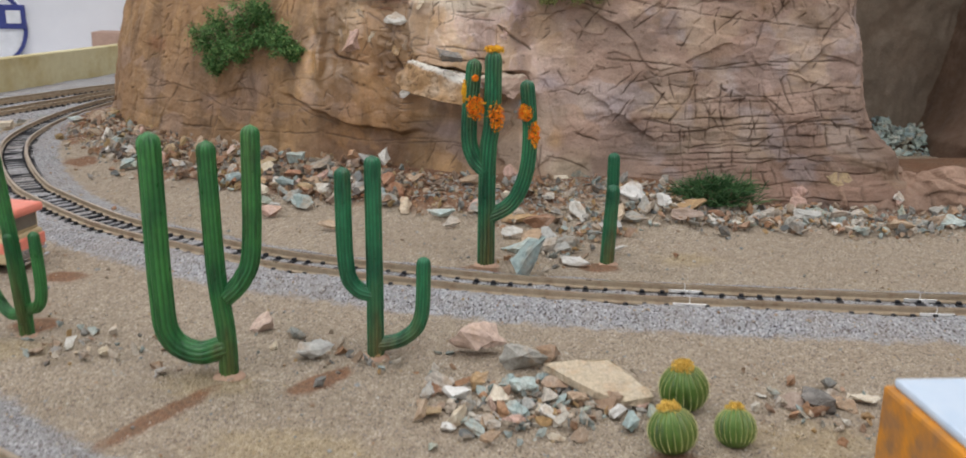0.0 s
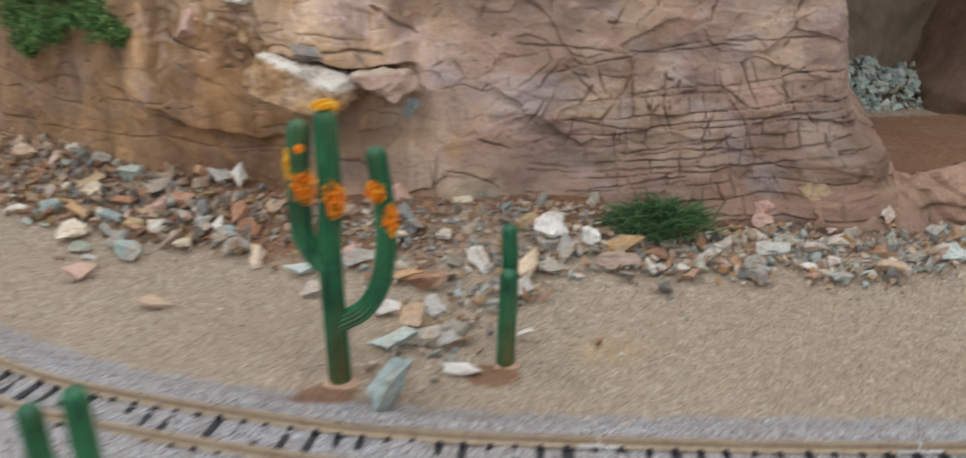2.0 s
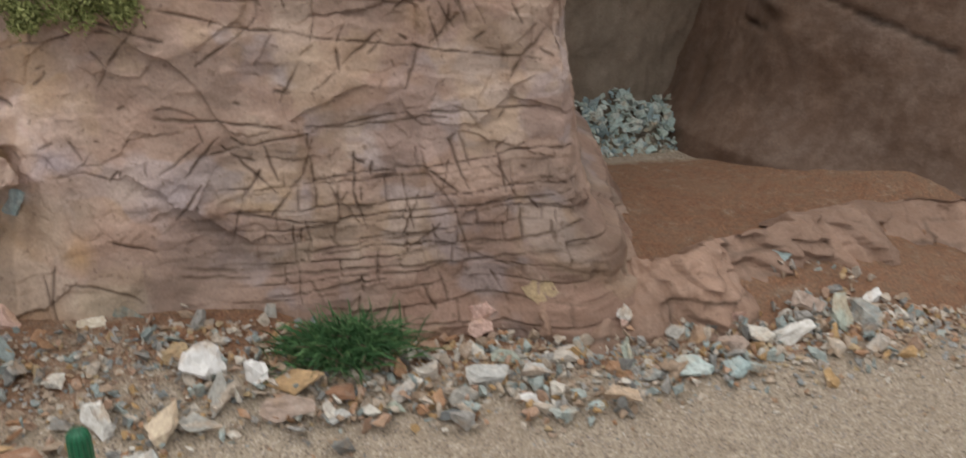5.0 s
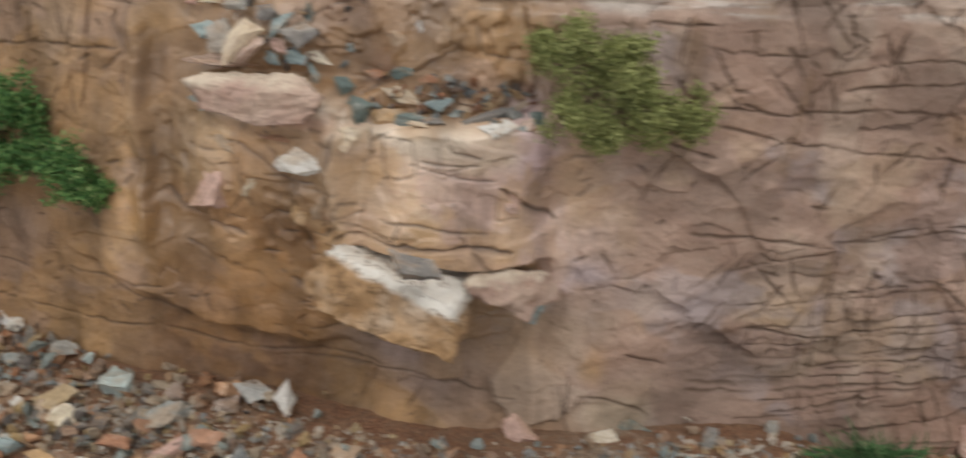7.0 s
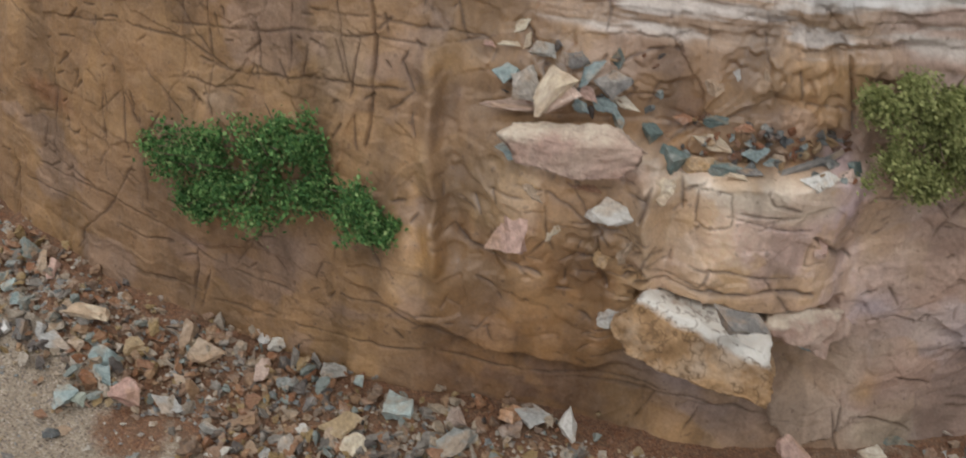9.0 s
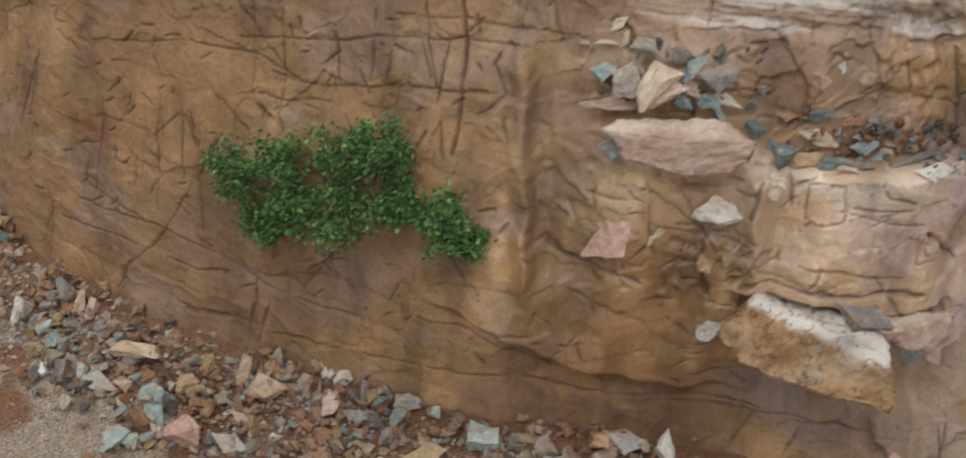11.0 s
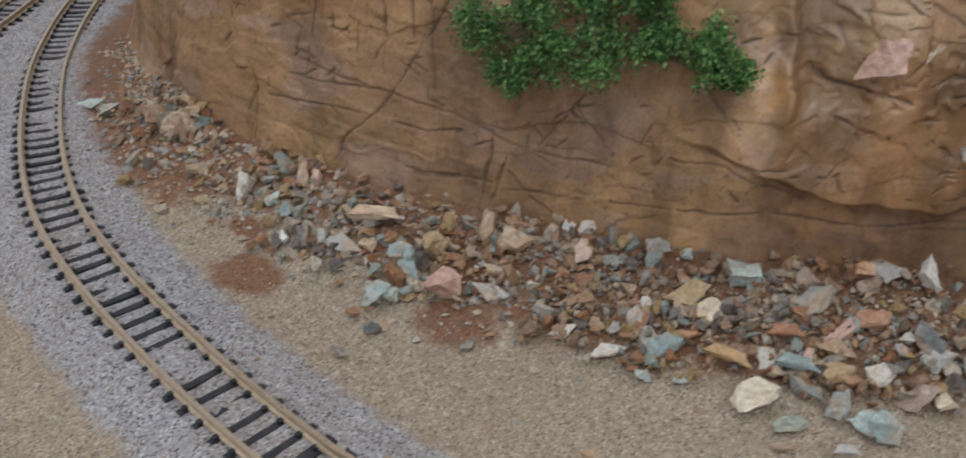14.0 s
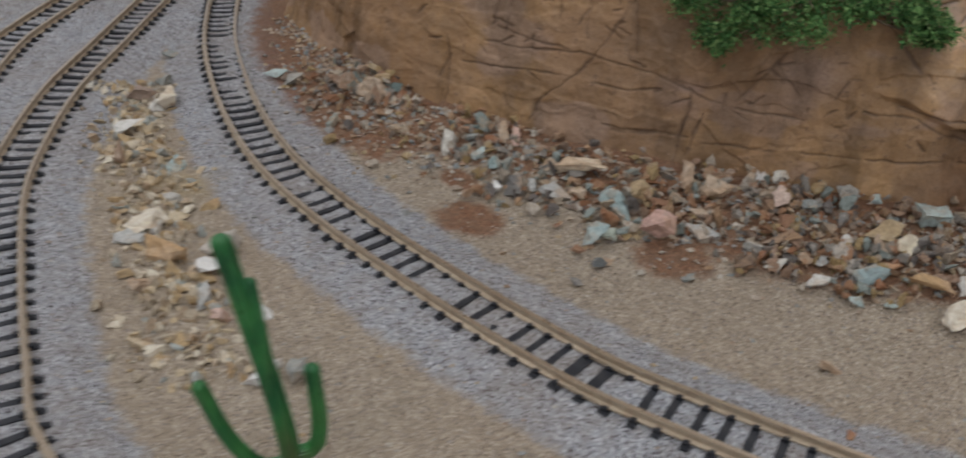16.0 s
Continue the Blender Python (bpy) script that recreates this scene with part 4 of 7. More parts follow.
    # bright orange patch at u -0.0641 puts the rib's glossy glint into the paint
    for a, b, ru, rv, tint in ((-0.0448, 0.0572, 0.0038, 0.0065, (0.5, 0.36, 0.31)), (-0.0315, 0.0685, 0.0068, 0.0016, (0.33, 0.14, 0.08)), (-0.0409, 0.0432, 0.0034, 0.0024, (0.5, 0.34, 0.25)), (-0.0631, 0.0632, 0.0016, 0.0051, (0.6, 0.4, 0.21)), (-0.0641, 0.0449, 0.0018, 0.0040, (0.64, 0.4, 0.22)), (-0.0604, 0.0393, 0.0037, 0.0048, (0.52, 0.32, 0.14)), (-0.0654, 0.0361, 0.0050, 0.0038, (0.4, 0.29, 0.2)), (-0.0121, 0.0231, 0.0113, 0.0039, (0.3, 0.23, 0.215)), (-0.0474, 0.0274, 0.0075, 0.0036, (0.3, 0.2, 0.15)), (-0.1471, 0.0456, 0.0060, 0.0033, (0.36, 0.17, 0.08)), (-0.1080, 0.0249, 0.0083, 0.0042, (0.3, 0.205, 0.165)), (-0.1059, 0.0625, 0.0052, 0.0040, (0.41, 0.3, 0.205)), (-0.0885, 0.0340, 0.0078, 0.0057, (0.38, 0.265, 0.195)), (-0.0350, 0.0614, 0.0069, 0.0020, (0.26, 0.16, 0.09)), (-0.0210, 0.0579, 0.0045, 0.0062, (0.48, 0.33, 0.19))):
        c = over_paint(c, tint, 0.75 * np.clip(1.3 - np.hypot((U - a) / ru, (V - b) / rv) + 0.8 * (k2 - 0.5), 0, 1))
    h1, h2, h3 = (fbm(U, V * 1.3, 0.016, 4, s_) for s_ in (301, 311, 321))
    c = over_paint(c, (0.40, 0.34, 0.34), 0.6 * right * ease(h1, 0.10, 0.24))
    c = over_paint(c, (0.48, 0.35, 0.23), 0.35 * right * ease(h2, 0.14, 0.26))
    c = over_paint(c, (0.33, 0.215, 0.165), 0.6 * right * ease(h3, 0.08, 0.25))
    c = over_paint(c, (0.385, 0.235, 0.112), 0.55 * (1 - right) * ease(h1, 0.12, 0.28))
    c = over_paint(c, (0.33, 0.225, 0.165), 0.6 * (1 - right) * ease(h2, 0.12, 0.26))
    c = over_paint(c, (0.44, 0.30, 0.165), 0.75 * ease(U, -0.065, -0.045) * (1 - ease(U, -0.022, -0.018)) * ease(V, 0.030, 0.045) * (1 - ease(V, 0.064, 0.07)) * ease(h3, -0.12, 0.12))
    # east paint darkened, most at the foot, for the weaker light there
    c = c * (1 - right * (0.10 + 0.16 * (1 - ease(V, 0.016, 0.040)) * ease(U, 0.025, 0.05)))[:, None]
    low_mid = ease(U, -0.028, -0.012) * (1 - ease(U, 0.05, 0.075)) * (1 - ease(V, 0.018, 0.028))
    c = over_paint(c, (0.43, 0.335, 0.265), 0.75 * low_mid * ease(facets[0], 0.35, 0.7))
    c = over_paint(c, (0.33, 0.235, 0.19), 0.6 * low_mid * (1 - ease(facets[0], 0.1, 0.35)))
    c = over_paint(c, (0.47, 0.30, 0.15), 0.55 * block * ease(fbm(U, V, 0.007, 4, 341), 0.03, 0.2))
    # lower middle darkened and reddened in the paint to bring its brightness down
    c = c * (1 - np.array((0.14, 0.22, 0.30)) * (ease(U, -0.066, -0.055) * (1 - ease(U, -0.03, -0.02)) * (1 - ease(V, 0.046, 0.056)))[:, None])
    c = over_paint(c, (0.52, 0.46, 0.41), cap * (0.15 + 0.85 * ease(fbm(U * 0.10, V, 0.0013, 4, 24), -0.15, 0.2)))
    c = over_paint(c, (0.66, 0.64, 0.61), ease(V + 0.6 * jag, 0.0975, 0.0990) * ease(U, -0.05, -0.03))
    # colour follows the stroke relief: hollows darker, ridges lighter
    c = over_paint(c, c * 0.72, ease(-stroke, 0.05, 0.3))
    c = over_paint(c, c * 1.22, 0.8 * ease(stroke, 0.08, 0.3))
    c = c * (1 + 0.16 * (facets[0] - 0.5) + 0.14 * (facets[1] - 0.5))[:, None]
    # middle of the cliff lightened in the paint to bring its brightness up
    c = c * (1 + 0.16 * ease(U, -0.075, -0.05) * (1 - ease(U, 0.03, 0.06)) * ease(V, 0.02, 0.03))[:, None]
    c = over_paint(c, (0.22, 0.14, 0.08), 0.5 * smear)
    c = over_paint(c, dark, (0.76 + 0.16 * right) * wash)
    shiny = ease(U, -0.080, -0.060) * (1 - ease(U, 0.012, 0.030)) * ease(V, 0.020, 0.032)
    paint(ob, "varnish", np.repeat((shiny * (0.6 + 0.4 * ease(k2, 0.3, 0.7)))[:, None], 3, 1))
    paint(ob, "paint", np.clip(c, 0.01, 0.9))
    tagged(ob, "ochre and rose painted plaster cliff with carved cracks", "cliff", kind="structure")
    return PLAN + out * (-0.22 * (TOP - 0.03))


rim = build_cliff()


def cliff_face(x, z):
    """The cliff's surface at x and height z, and the way out of it."""
    k = int(np.argmin(np.abs(PLAN[:, 0] - x) + 9 * (PLAN[:, 1] > 0.47) + 9 * (PLAN[:, 0] > 0.1335)))
    t = PLAN[k + 1] - PLAN[k - 1]
    t = t / np.linalg.norm(t)
    o = np.array((t[1], -t[0]))
    d = RELIEF["d"][k, int(np.argmin(np.abs(RELIEF["v"] - z)))]
    return Vector((*(PLAN[k] + o * d), z)), Vector((*o, 0))


def build_cliff_top():
    back = np.stack([np.linspace(-0.02, 0.30, len(rim)), np.full(len(rim), 0.86)], 1)
    rows = []
    for w in (0, 0.03, 0.12, 0.4, 1):
        rows.append(np.c_[rim * (1 - w) + back * w, np.full(len(rim), TOP + 0.004 * math.sin(w * 3)) + 0.002 * fbm(rim[:, 0], rim[:, 1], 0.02, 3, 6) * (w > 0)])
    v = np.stack(rows, 1).reshape(-1, 3)
    ob = raw("cliff_top", v, sheet_faces(len(rim), 5), M_CLIFF)
    paint(ob, "paint", np.tile((0.5, 0.46, 0.42), (len(v), 1)))
    tagged(ob, "pale flat plaster top of the cliff", "cliff top", kind="structure")


build_cliff_top()


# ---------- the cave beside the cliff ----------
def build_cave():
    plan = curve([(0.148, 0.452), (0.17, 0.447), (0.195, 0.446), (0.21, 0.449), (0.235, 0.456)], 0.0012)
    side = curve([(0.226, 0.475), (0.2245, 0.445), (0.222, 0.42), (0.226, 0.398), (0.236, 0.382), (0.249, 0.369), (0.268, 0.352), (0.30, 0.322), (0.37, 0.305), (0.47, 0.29)], 0.0012)
    for name, line, base, label, bulge in (("cave_back_wall", plan, (0.175, 0.14, 0.105), "olive-brown rough back wall of the cave", 0.0), ("cave_side_wall", side, (0.115, 0.073, 0.051), "smooth brown rounded cave wall with one crack", 0.02)):
        tang = np.gradient(line, axis=0)
        tang /= np.linalg.norm(tang, axis=1)[:, None]
        out = np.stack([tang[:, 1], -tang[:, 0]], 1)
        v = np.linspace(-0.006, 0.122, 110)
        U, V = np.repeat(np.arange(len(line)) * 0.0012, len(v)), np.tile(v, len(line))
        D = 0.008 * fbm(U, V, 0.05, 3, 83) + 0.0012 * fbm(U, V, 0.008, 3, 85)
        wash = np.zeros(len(U))
        if bulge:
            D += 0.010 * np.exp(-np.clip(V - 0.008, 0, 1) / 0.012) - 0.10 * (V - 0.03)
            cracked(U, V, [(0.055, 0.070, 0.085, 0.062), (0.085, 0.062, 0.13, 0.050), (0.05, 0.045, 0.07, 0.046)], 0.0009, 0.002, D, wash, 210)
            fin = np.exp(-(((U - 0.072) / 0.006) ** 2)) * ease(V, 0.050, 0.056) * (1 - ease(V, 0.06, 0.085))
            D += 0.004 * fin
        else:
            D += 0.0012 * fbm(U, V * 0.5, 0.004, 3, 87)
        P = np.repeat(line, len(v), 0) + np.repeat(out, len(v), 0) * D[:, None]
        ob = raw(name, np.c_[P, V], sheet_faces(len(line), len(v)), M_CLIFF)
        tone = np.tile(base, (len(U), 1)) * (1 + 0.35 * fbm(U, V, 0.03, 3, 89))[:, None]
        paint(ob, "paint", np.clip(tone * (1 - 0.7 * wash)[:, None], 0.01, 0.9))
        tagged(ob, label, "cave wall", kind="structure")
    # the broken sill before the cave's floor
    line = curve([(0.108, 0.3125), (0.122, 0.3090), (0.14, 0.3045), (0.153, 0.303), (0.172, 0.307), (0.19, 0.316), (0.205, 0.320), (0.232, 0.330), (0.27, 0.322), (0.36, 0.30), (0.46, 0.285)], 0.0006)
    tang = np.gradient(line, axis=0)
    tang /= np.linalg.norm(tang, axis=1)[:, None]
    out = np.stack([tang[:, 1], -tang[:, 0]], 1)
    w = np.linspace(0, 1, 84)
    U, W = np.repeat(np.arange(len(line)) * 0.0006, len(w)), np.tile(w, len(line))
    reach = 0.015 * ease(U, 0, 0.02) - 0.001 - 0.034 * W
    Z = -0.0015 + 0.0125 * np.clip(W / 0.72, 0, 1) ** 0.8 - 0.006 * ease(W, 0.8, 1.0)
    layer = Z / 0.0030 + 0.7 * fbm(U, W * 0.02, 0.02, 3, 95)
    beds = np.floor(layer)
    col = U / (0.007 + 0.006 * hashed(beds, beds * 0, 13)) + 5 * hashed(beds, beds * 0, 15)
    D = 0.0016 * (hashed(beds, np.floor(col), 17) - 0.5) + 0.009 * fbm(U, W * 0.02, 0.012, 5, 97) + 0.0022 * np.floor(3 * fbm(U, W * 0.03, 0.02, 4, 107))
    Z = Z + 0.0045 * fbm(U, W * 0.02, 0.022, 5, 103) + 0.0030 * ease(U, 0.015, 0.05) * ease(W, 0.1, 0.5)
    edge = np.minimum(col - np.floor(col), 1 - col + np.floor(col))
    wash = np.maximum(np.exp(-((edge / 0.035) ** 2)) * ease(hashed(beds, np.round(col), 19), 0.3, 0.5), 0.9 * np.exp(-((np.minimum(layer - beds, beds + 1 - layer) / 0.11) ** 2)))
    P = np.repeat(line, len(w), 0) + np.repeat(out, len(w), 0) * (reach + D - 0.0004 * wash)[:, None]
    ob = raw("cave_sill", np.c_[P, Z + 0.35 * D], sheet_faces(len(line), len(w)), M_CLIFF)
    tone = np.array((0.285, 0.185, 0.135)) * (1 + 0.5 * fbm(U, W * 0.02, 0.015, 3, 99))[:, None]
    paint(ob, "paint", np.clip(tone * (1 - 0.6 * wash * ease(fbm(U, W * 0.02, 0.02, 3, 109), -0.05, 0.25))[:, None], 0.01, 0.9))
    tagged(ob, "rose-brown broken rock sill before the cave", "rock sill", kind="structure")


build_cave()


# ---------- the tracks ----------
GAUGE, SLEEPER_TOP = 0.0049, 0.0022


def sleeper_mesh(long=1.0):
    bm = bmesh.new()
    box(bm, -0.00074 * long, 0.00074 * long, -0.0074, 0.0074, -0.0016, 0)
    for s in (-1, 1):
        for o in (-0.00115, 0.00115):
            y = s * GAUGE + o
            box(bm, -0.0005, 0.0005, y - 0.0005, y + 0.0005, -0.0001, 0.0006)
    me = bpy.data.meshes.new("sleeper")
    bm.to_mesh(me)
    bm.free()
    me.materials.append(M_SLEEPER)
    return me


SLEEPER, SLEEPER_END = sleeper_mesh(), sleeper_mesh(1.5)


def rail_strip(line, off, z0, profile):
    """Sweep a rail's profile (across, up) along a line of the plan, at an offset to its side."""
    t = np.gradient(line, axis=0)
    t /= np.linalg.norm(t, axis=1)[:, None]
    side = np.stack([-t[:, 1], t[:, 0]], 1)
    k = len(profile)
    rings = np.stack([np.c_[line + side * (off + a), np.full(len(line), z0 + b)] for a, b in profile], 1)
    v = rings.reshape(-1, 3)
    i = np.arange(len(line) - 1)[:, None] * k
    j = np.arange(k)
    f = np.stack([i + j, i + (j + 1) % k, i + k + (j + 1) % k, i + k + j], 2).reshape(-1, 4)
    return v, f


RAIL = [(-0.0008, 0), (0.0008, 0), (0.0008, 0.0003), (0.00022, 0.0006), (0.00022, 0.0013), (0.00045, 0.0015), (0.00045, 0.0020), (-0.00045, 0.0020), (-0.00045, 0.0015), (-0.00022, 0.0013), (-0.00022, 0.0006), (-0.0008, 0.0003)]


def build_track(line, label, joints=()):
    t = thing("railway_track", Matrix(), label, "railway track", "model railway tracks")
    coarse = line[::6]
    for s in (-1, 1):
        v, f = rail_strip(coarse, s * GAUGE, SLEEPER_TOP, RAIL)
        raw("rail", v, f, M_RAIL, t, smooth=False)
        head, hf = rail_strip(coarse, s * GAUGE, SLEEPER_TOP + 0.00202, [(-0.00036, 0), (0.00036, 0), (0.00036, 0.00004), (-0.00036, 0.00004)])
        tagged(raw("rail_head", head, hf, M_RAIL_TOP, t, smooth=False), "polished rail head")
    tang = np.gradient(line, axis=0)
    step = 9.4
    pos = 0.0
    while int(pos) < len(line) - 1:
        i = int(pos)
        x, y = line[i]
        near = min([9.0] + [math.hypot(x - a, y - b) for a, b in joints])
        ob = new("sleeper", SLEEPER_END if near < 0.006 else SLEEPER)
        ob.parent = t
        ob.matrix_basis = pose(x, y, SLEEPER_TOP + random.uniform(-0.0002, 0.0001), 0, 0, math.degrees(math.atan2(tang[i][1], tang[i][0])) + random.uniform(-1.2, 1.2))
        pos += step * random.uniform(0.97, 1.03)
    for a, b in joints:
        i = int(np.argmin(np.hypot(line[:, 0] - a, line[:, 1] - b)))
        ang = math.degrees(math.atan2(tang[i][1], tang[i][0]))
        for s in (-1, 1):
            bm = bmesh.new()
            for o in (-1, 1):
                box(bm, -0.004, 0.004, s * GAUGE + o * 0.0008 - 0.00022, s * GAUGE + o * 0.0008 + 0.00022, 0.0001, 0.0009, 0.00010)
            box(bm, -0.00012, 0.00012, s * GAUGE - 0.0005, s * GAUGE + 0.0005, 0.0004, 0.00212)
            j = part("rail_joiner", bm, M_JOINER if a > 0 else M_RAIL, t, "bright silver rail joiner" if a > 0 else "dull brown rail joiner")
            j.matrix_basis = pose(*line[i], SLEEPER_TOP, 0, 0, ang)
    return t


build_track(MAIN, "curving model railway track, brass rails on black sleepers", ((0.0515, 0.2085), (0.1075, 0.2047), (-0.155, 0.3105)))
build_track(SIDE, "second curving model track with rusty rails on black sleepers")
build_track(BACK, "far short stretch of model track beside the board edge")


# ---------- rocks ----------
def rock_mesh(seed, flat, long=1.0, pts=12, rough=0.10):
    """A broken stone: a hull of corners, roughened, with chipped edges."""
    rng = random.Random(seed)
    bm = bmesh.new()
    for _ in range(pts):
        d = Vector((rng.gauss(0, 1), rng.gauss(0, 1), rng.gauss(0, 1))).normalized() * rng.uniform(0.70, 1.0)
        bm.verts.new((d.x * rng.uniform(0.85, 1.15) * long, d.y * 0.74 / long**0.5, d.z * flat))
    hull = bmesh.ops.convex_hull(bm, input=bm.verts[:])
    bmesh.ops.delete(bm, geom=list({g for g in hull["geom_interior"] + hull["geom_unused"] if isinstance(g, bmesh.types.BMVert)}), context="VERTS")
    for _ in range(2):
        bmesh.ops.subdivide_edges(bm, edges=bm.edges[:], cuts=1, use_grid_fill=True)
        bmesh.ops.triangulate(bm, faces=bm.faces[:])
        for v in bm.verts:
            v.co += v.normal * (rough * noise.noise(v.co * (2.3 + 1.4 * _) + Vector((seed * 3.1, _ * 5.0, 0))) - 0.02)
    me = bpy.data.meshes.new("rock")
    bm.to_mesh(me)
    bm.free()
    return me


FLATS = (0.30, 0.48, 0.54, 0.60, 0.70, 0.82, 0.40, 0.52, 0.64, 0.75, 0.46, 0.58)
SHAPES = [rock_mesh(k, f, 1.35 if k % 4 == 3 else 1.0) for k, f in enumerate(FLATS)]
ROCKS = {}
for kind_, mat_ in M_ROCK.items():
    for k, me_ in enumerate(SHAPES):
        ROCKS[kind_, k] = me_.copy()
        ROCKS[kind_, k].materials.append(mat_)
WORDS = {"grey": "angular grey stone chip", "tan": "tan-brown angular stone", "rust": "rust-red broken stone", "pale": "whitish broken stone", "slate": "pale blue-green slate chip",
         "dark": "dark grey slate stone", "pink": "pink smooth-faced stone", "ochre": "yellow ochre stone", "cream": "mottled cream stone"}


def rock(x, y, size, kind_, where, shape=None, z=None, turn=None, tilt=18, group="scree stones", label=""):
    k = random.randrange(len(SHAPES)) if shape is None else shape
    ob = new("rock", ROCKS[kind_, k])
    z = ground_at(x, y) + size * FLATS[k] * 0.5 if z is None else z
    ob.matrix_world = pose(x, y, z, random.gauss(0, tilt), random.gauss(0, tilt), random.uniform(0, 360) if turn is None else turn) @ Matrix.Diagonal((size, size * random.uniform(0.85, 1.1), size, 1))
    return tagged(ob, label or f"{WORDS[kind_]} {where}", "stone", group)


random.seed(11)
KINDS_W, KINDS_E = ("grey", "tan", "rust", "pale", "slate", "dark", "pink", "ochre", "cream"), ("grey", "tan", "pale", "slate", "cream", "pink", "dark", "rust", "ochre")


def heap(stones, where, group, tilt, small, spread, kinds, weights, pile=0.0, grow=1.25):
    """Stones of a heap at their places, with smaller ones strewn among them."""
    for x, y, size, kind_ in stones:
        k = random.randrange(len(SHAPES))
        rock(x, y, size * grow, kind_, where, k, tilt=tilt, group=group, z=ground_at(x, y) + size * (0.62 * FLATS[k] + 0.006 * tilt) + random.uniform(0, pile))
    for _ in range(small):
        x, y, size, kind_ = random.choice(stones)
        x, y, r = x + random.gauss(0, spread), y + random.gauss(0, spread), random.uniform(0.0013, 0.0026)
        if to_line(np.array([x]), np.array([y]), MAIN)[0] > 0.014:
            rock(x, y, r, random.choices(kinds, weights)[0], where, tilt=35, group=group, z=ground_at(x, y) + random.uniform(0.3, 0.9) * r)


HALF = [[max(abs(v.co[i]) for v in me.vertices) for i in range(3)] for me in SHAPES]


def lay(kind_, at, side, up, a, b, angle, label, group):
    """A stone of half lengths a and b whose broad face lies along side and up, its long way turned by an angle between them."""
    k = random.randrange(len(SHAPES))
    side, up = side.normalized(), up.normalized()
    c, s = math.cos(math.radians(angle)), math.sin(math.radians(angle))
    long, wide = side * c + up * s, up * c - side * s
    turn = Matrix((long, wide, long.cross(wide))).transposed().to_4x4()
    size = (a / HALF[k][0], b / HALF[k][1], random.uniform(0.5, 0.8) * min(a, b) / HALF[k][2])
    ob = new("rock", ROCKS[kind_, k])
    ob.matrix_world = Matrix.Translation(at) @ turn @ pose(0, 0, 0, random.gauss(0, 9), random.gauss(0, 9)) @ Matrix.Diagonal((*size, 1))
    return tagged(ob, label, "stone", group)


def chip(x, y, a, b, angle, kind_, where, yaw, label="", grow=1.15):
    """A stone leaning back on the scree slope."""
    side = Vector((math.cos(math.radians(yaw)), math.sin(math.radians(yaw)), 0))
    return lay(kind_, Vector((x, y, ground_at(x, y) + 0.75 * min(a, b) + 0.0006)), side, Vector((-side.y * 0.74, side.x * 0.74, 0.67)), a * grow, b * grow, angle, label or f"{WORDS[kind_]} {where}", "scree stones")


# scree under the cliff, heap by heap
SCREE_WEST = [(-0.1627, 0.3967, 0.0036, 0.0020, 75, "pale"), (-0.1541, 0.3996, 0.0051, 0.0009, 2, "dark"), (-0.1495, 0.3945, 0.0029, 0.0013, 85, "tan"), (-0.1466, 0.3923, 0.0029, 0.0013, 80, "pink"), (-0.1567, 0.3956, 0.0022, 0.0014, 10, "grey"), (-0.1566, 0.3899, 0.0021, 0.0014, 20, "slate"), (-0.1542, 0.3854, 0.0017, 0.0015, 0, "slate"), (-0.1517, 0.3753, 0.0031, 0.0024, 60, "dark"), (-0.1558, 0.3774, 0.0016, 0.0014, 80, "pale"), (-0.1472, 0.3753, 0.0018, 0.0012, 80, "grey"), (-0.1432, 0.3703, 0.0040, 0.0020, -10, "grey"), (-0.1358, 0.3732, 0.0062, 0.0031, -5, "cream"), (-0.1417, 0.3795, 0.0021, 0.0014, 0, "tan"), (-0.1376, 0.3677, 0.0027, 0.0013, -20, "tan"), (-0.1316, 0.3635, 0.0033, 0.0020, -30, "slate")]
SCREE_WEST_B = [(-0.1310, 0.3585, 0.0030, 0.0018, -40, "slate"), (-0.1393, 0.3543, 0.0035, 0.0025, 30, "slate"), (-0.1351, 0.3530, 0.0025, 0.0015, 0, "slate"), (-0.1249, 0.3636, 0.0026, 0.0022, 80, "ochre"), (-0.1214, 0.3586, 0.0026, 0.0012, -20, "rust"), (-0.1125, 0.3645, 0.0037, 0.0019, 75, "tan"), (-0.1088, 0.3584, 0.0039, 0.0030, 20, "tan"), (-0.1135, 0.3535, 0.0032, 0.0010, -10, "tan"), (-0.1164, 0.3478, 0.0038, 0.0019, -25, "grey"), (-0.1436, 0.3518, 0.0017, 0.0011, 0, "rust"), (-0.1408, 0.3464, 0.0018, 0.0010, 0, "dark"), (-0.1478, 0.3407, 0.0018, 0.0009, -30, "dark"), (-0.0932, 0.3571, 0.0022, 0.0017, 60, "pale"), (-0.0961, 0.3509, 0.0026, 0.0020, 80, "pink"), (-0.0907, 0.3465, 0.0025, 0.0014, -10, "grey")]
SCREE_WEST_C = [(-0.0988, 0.3441, 0.0024, 0.0017, 30, "rust"), (-0.1011, 0.3411, 0.0037, 0.0011, 30, "tan"), (-0.1071, 0.3402, 0.0031, 0.0011, -20, "grey"), (-0.1055, 0.3345, 0.0026, 0.0013, 15, "pale")]
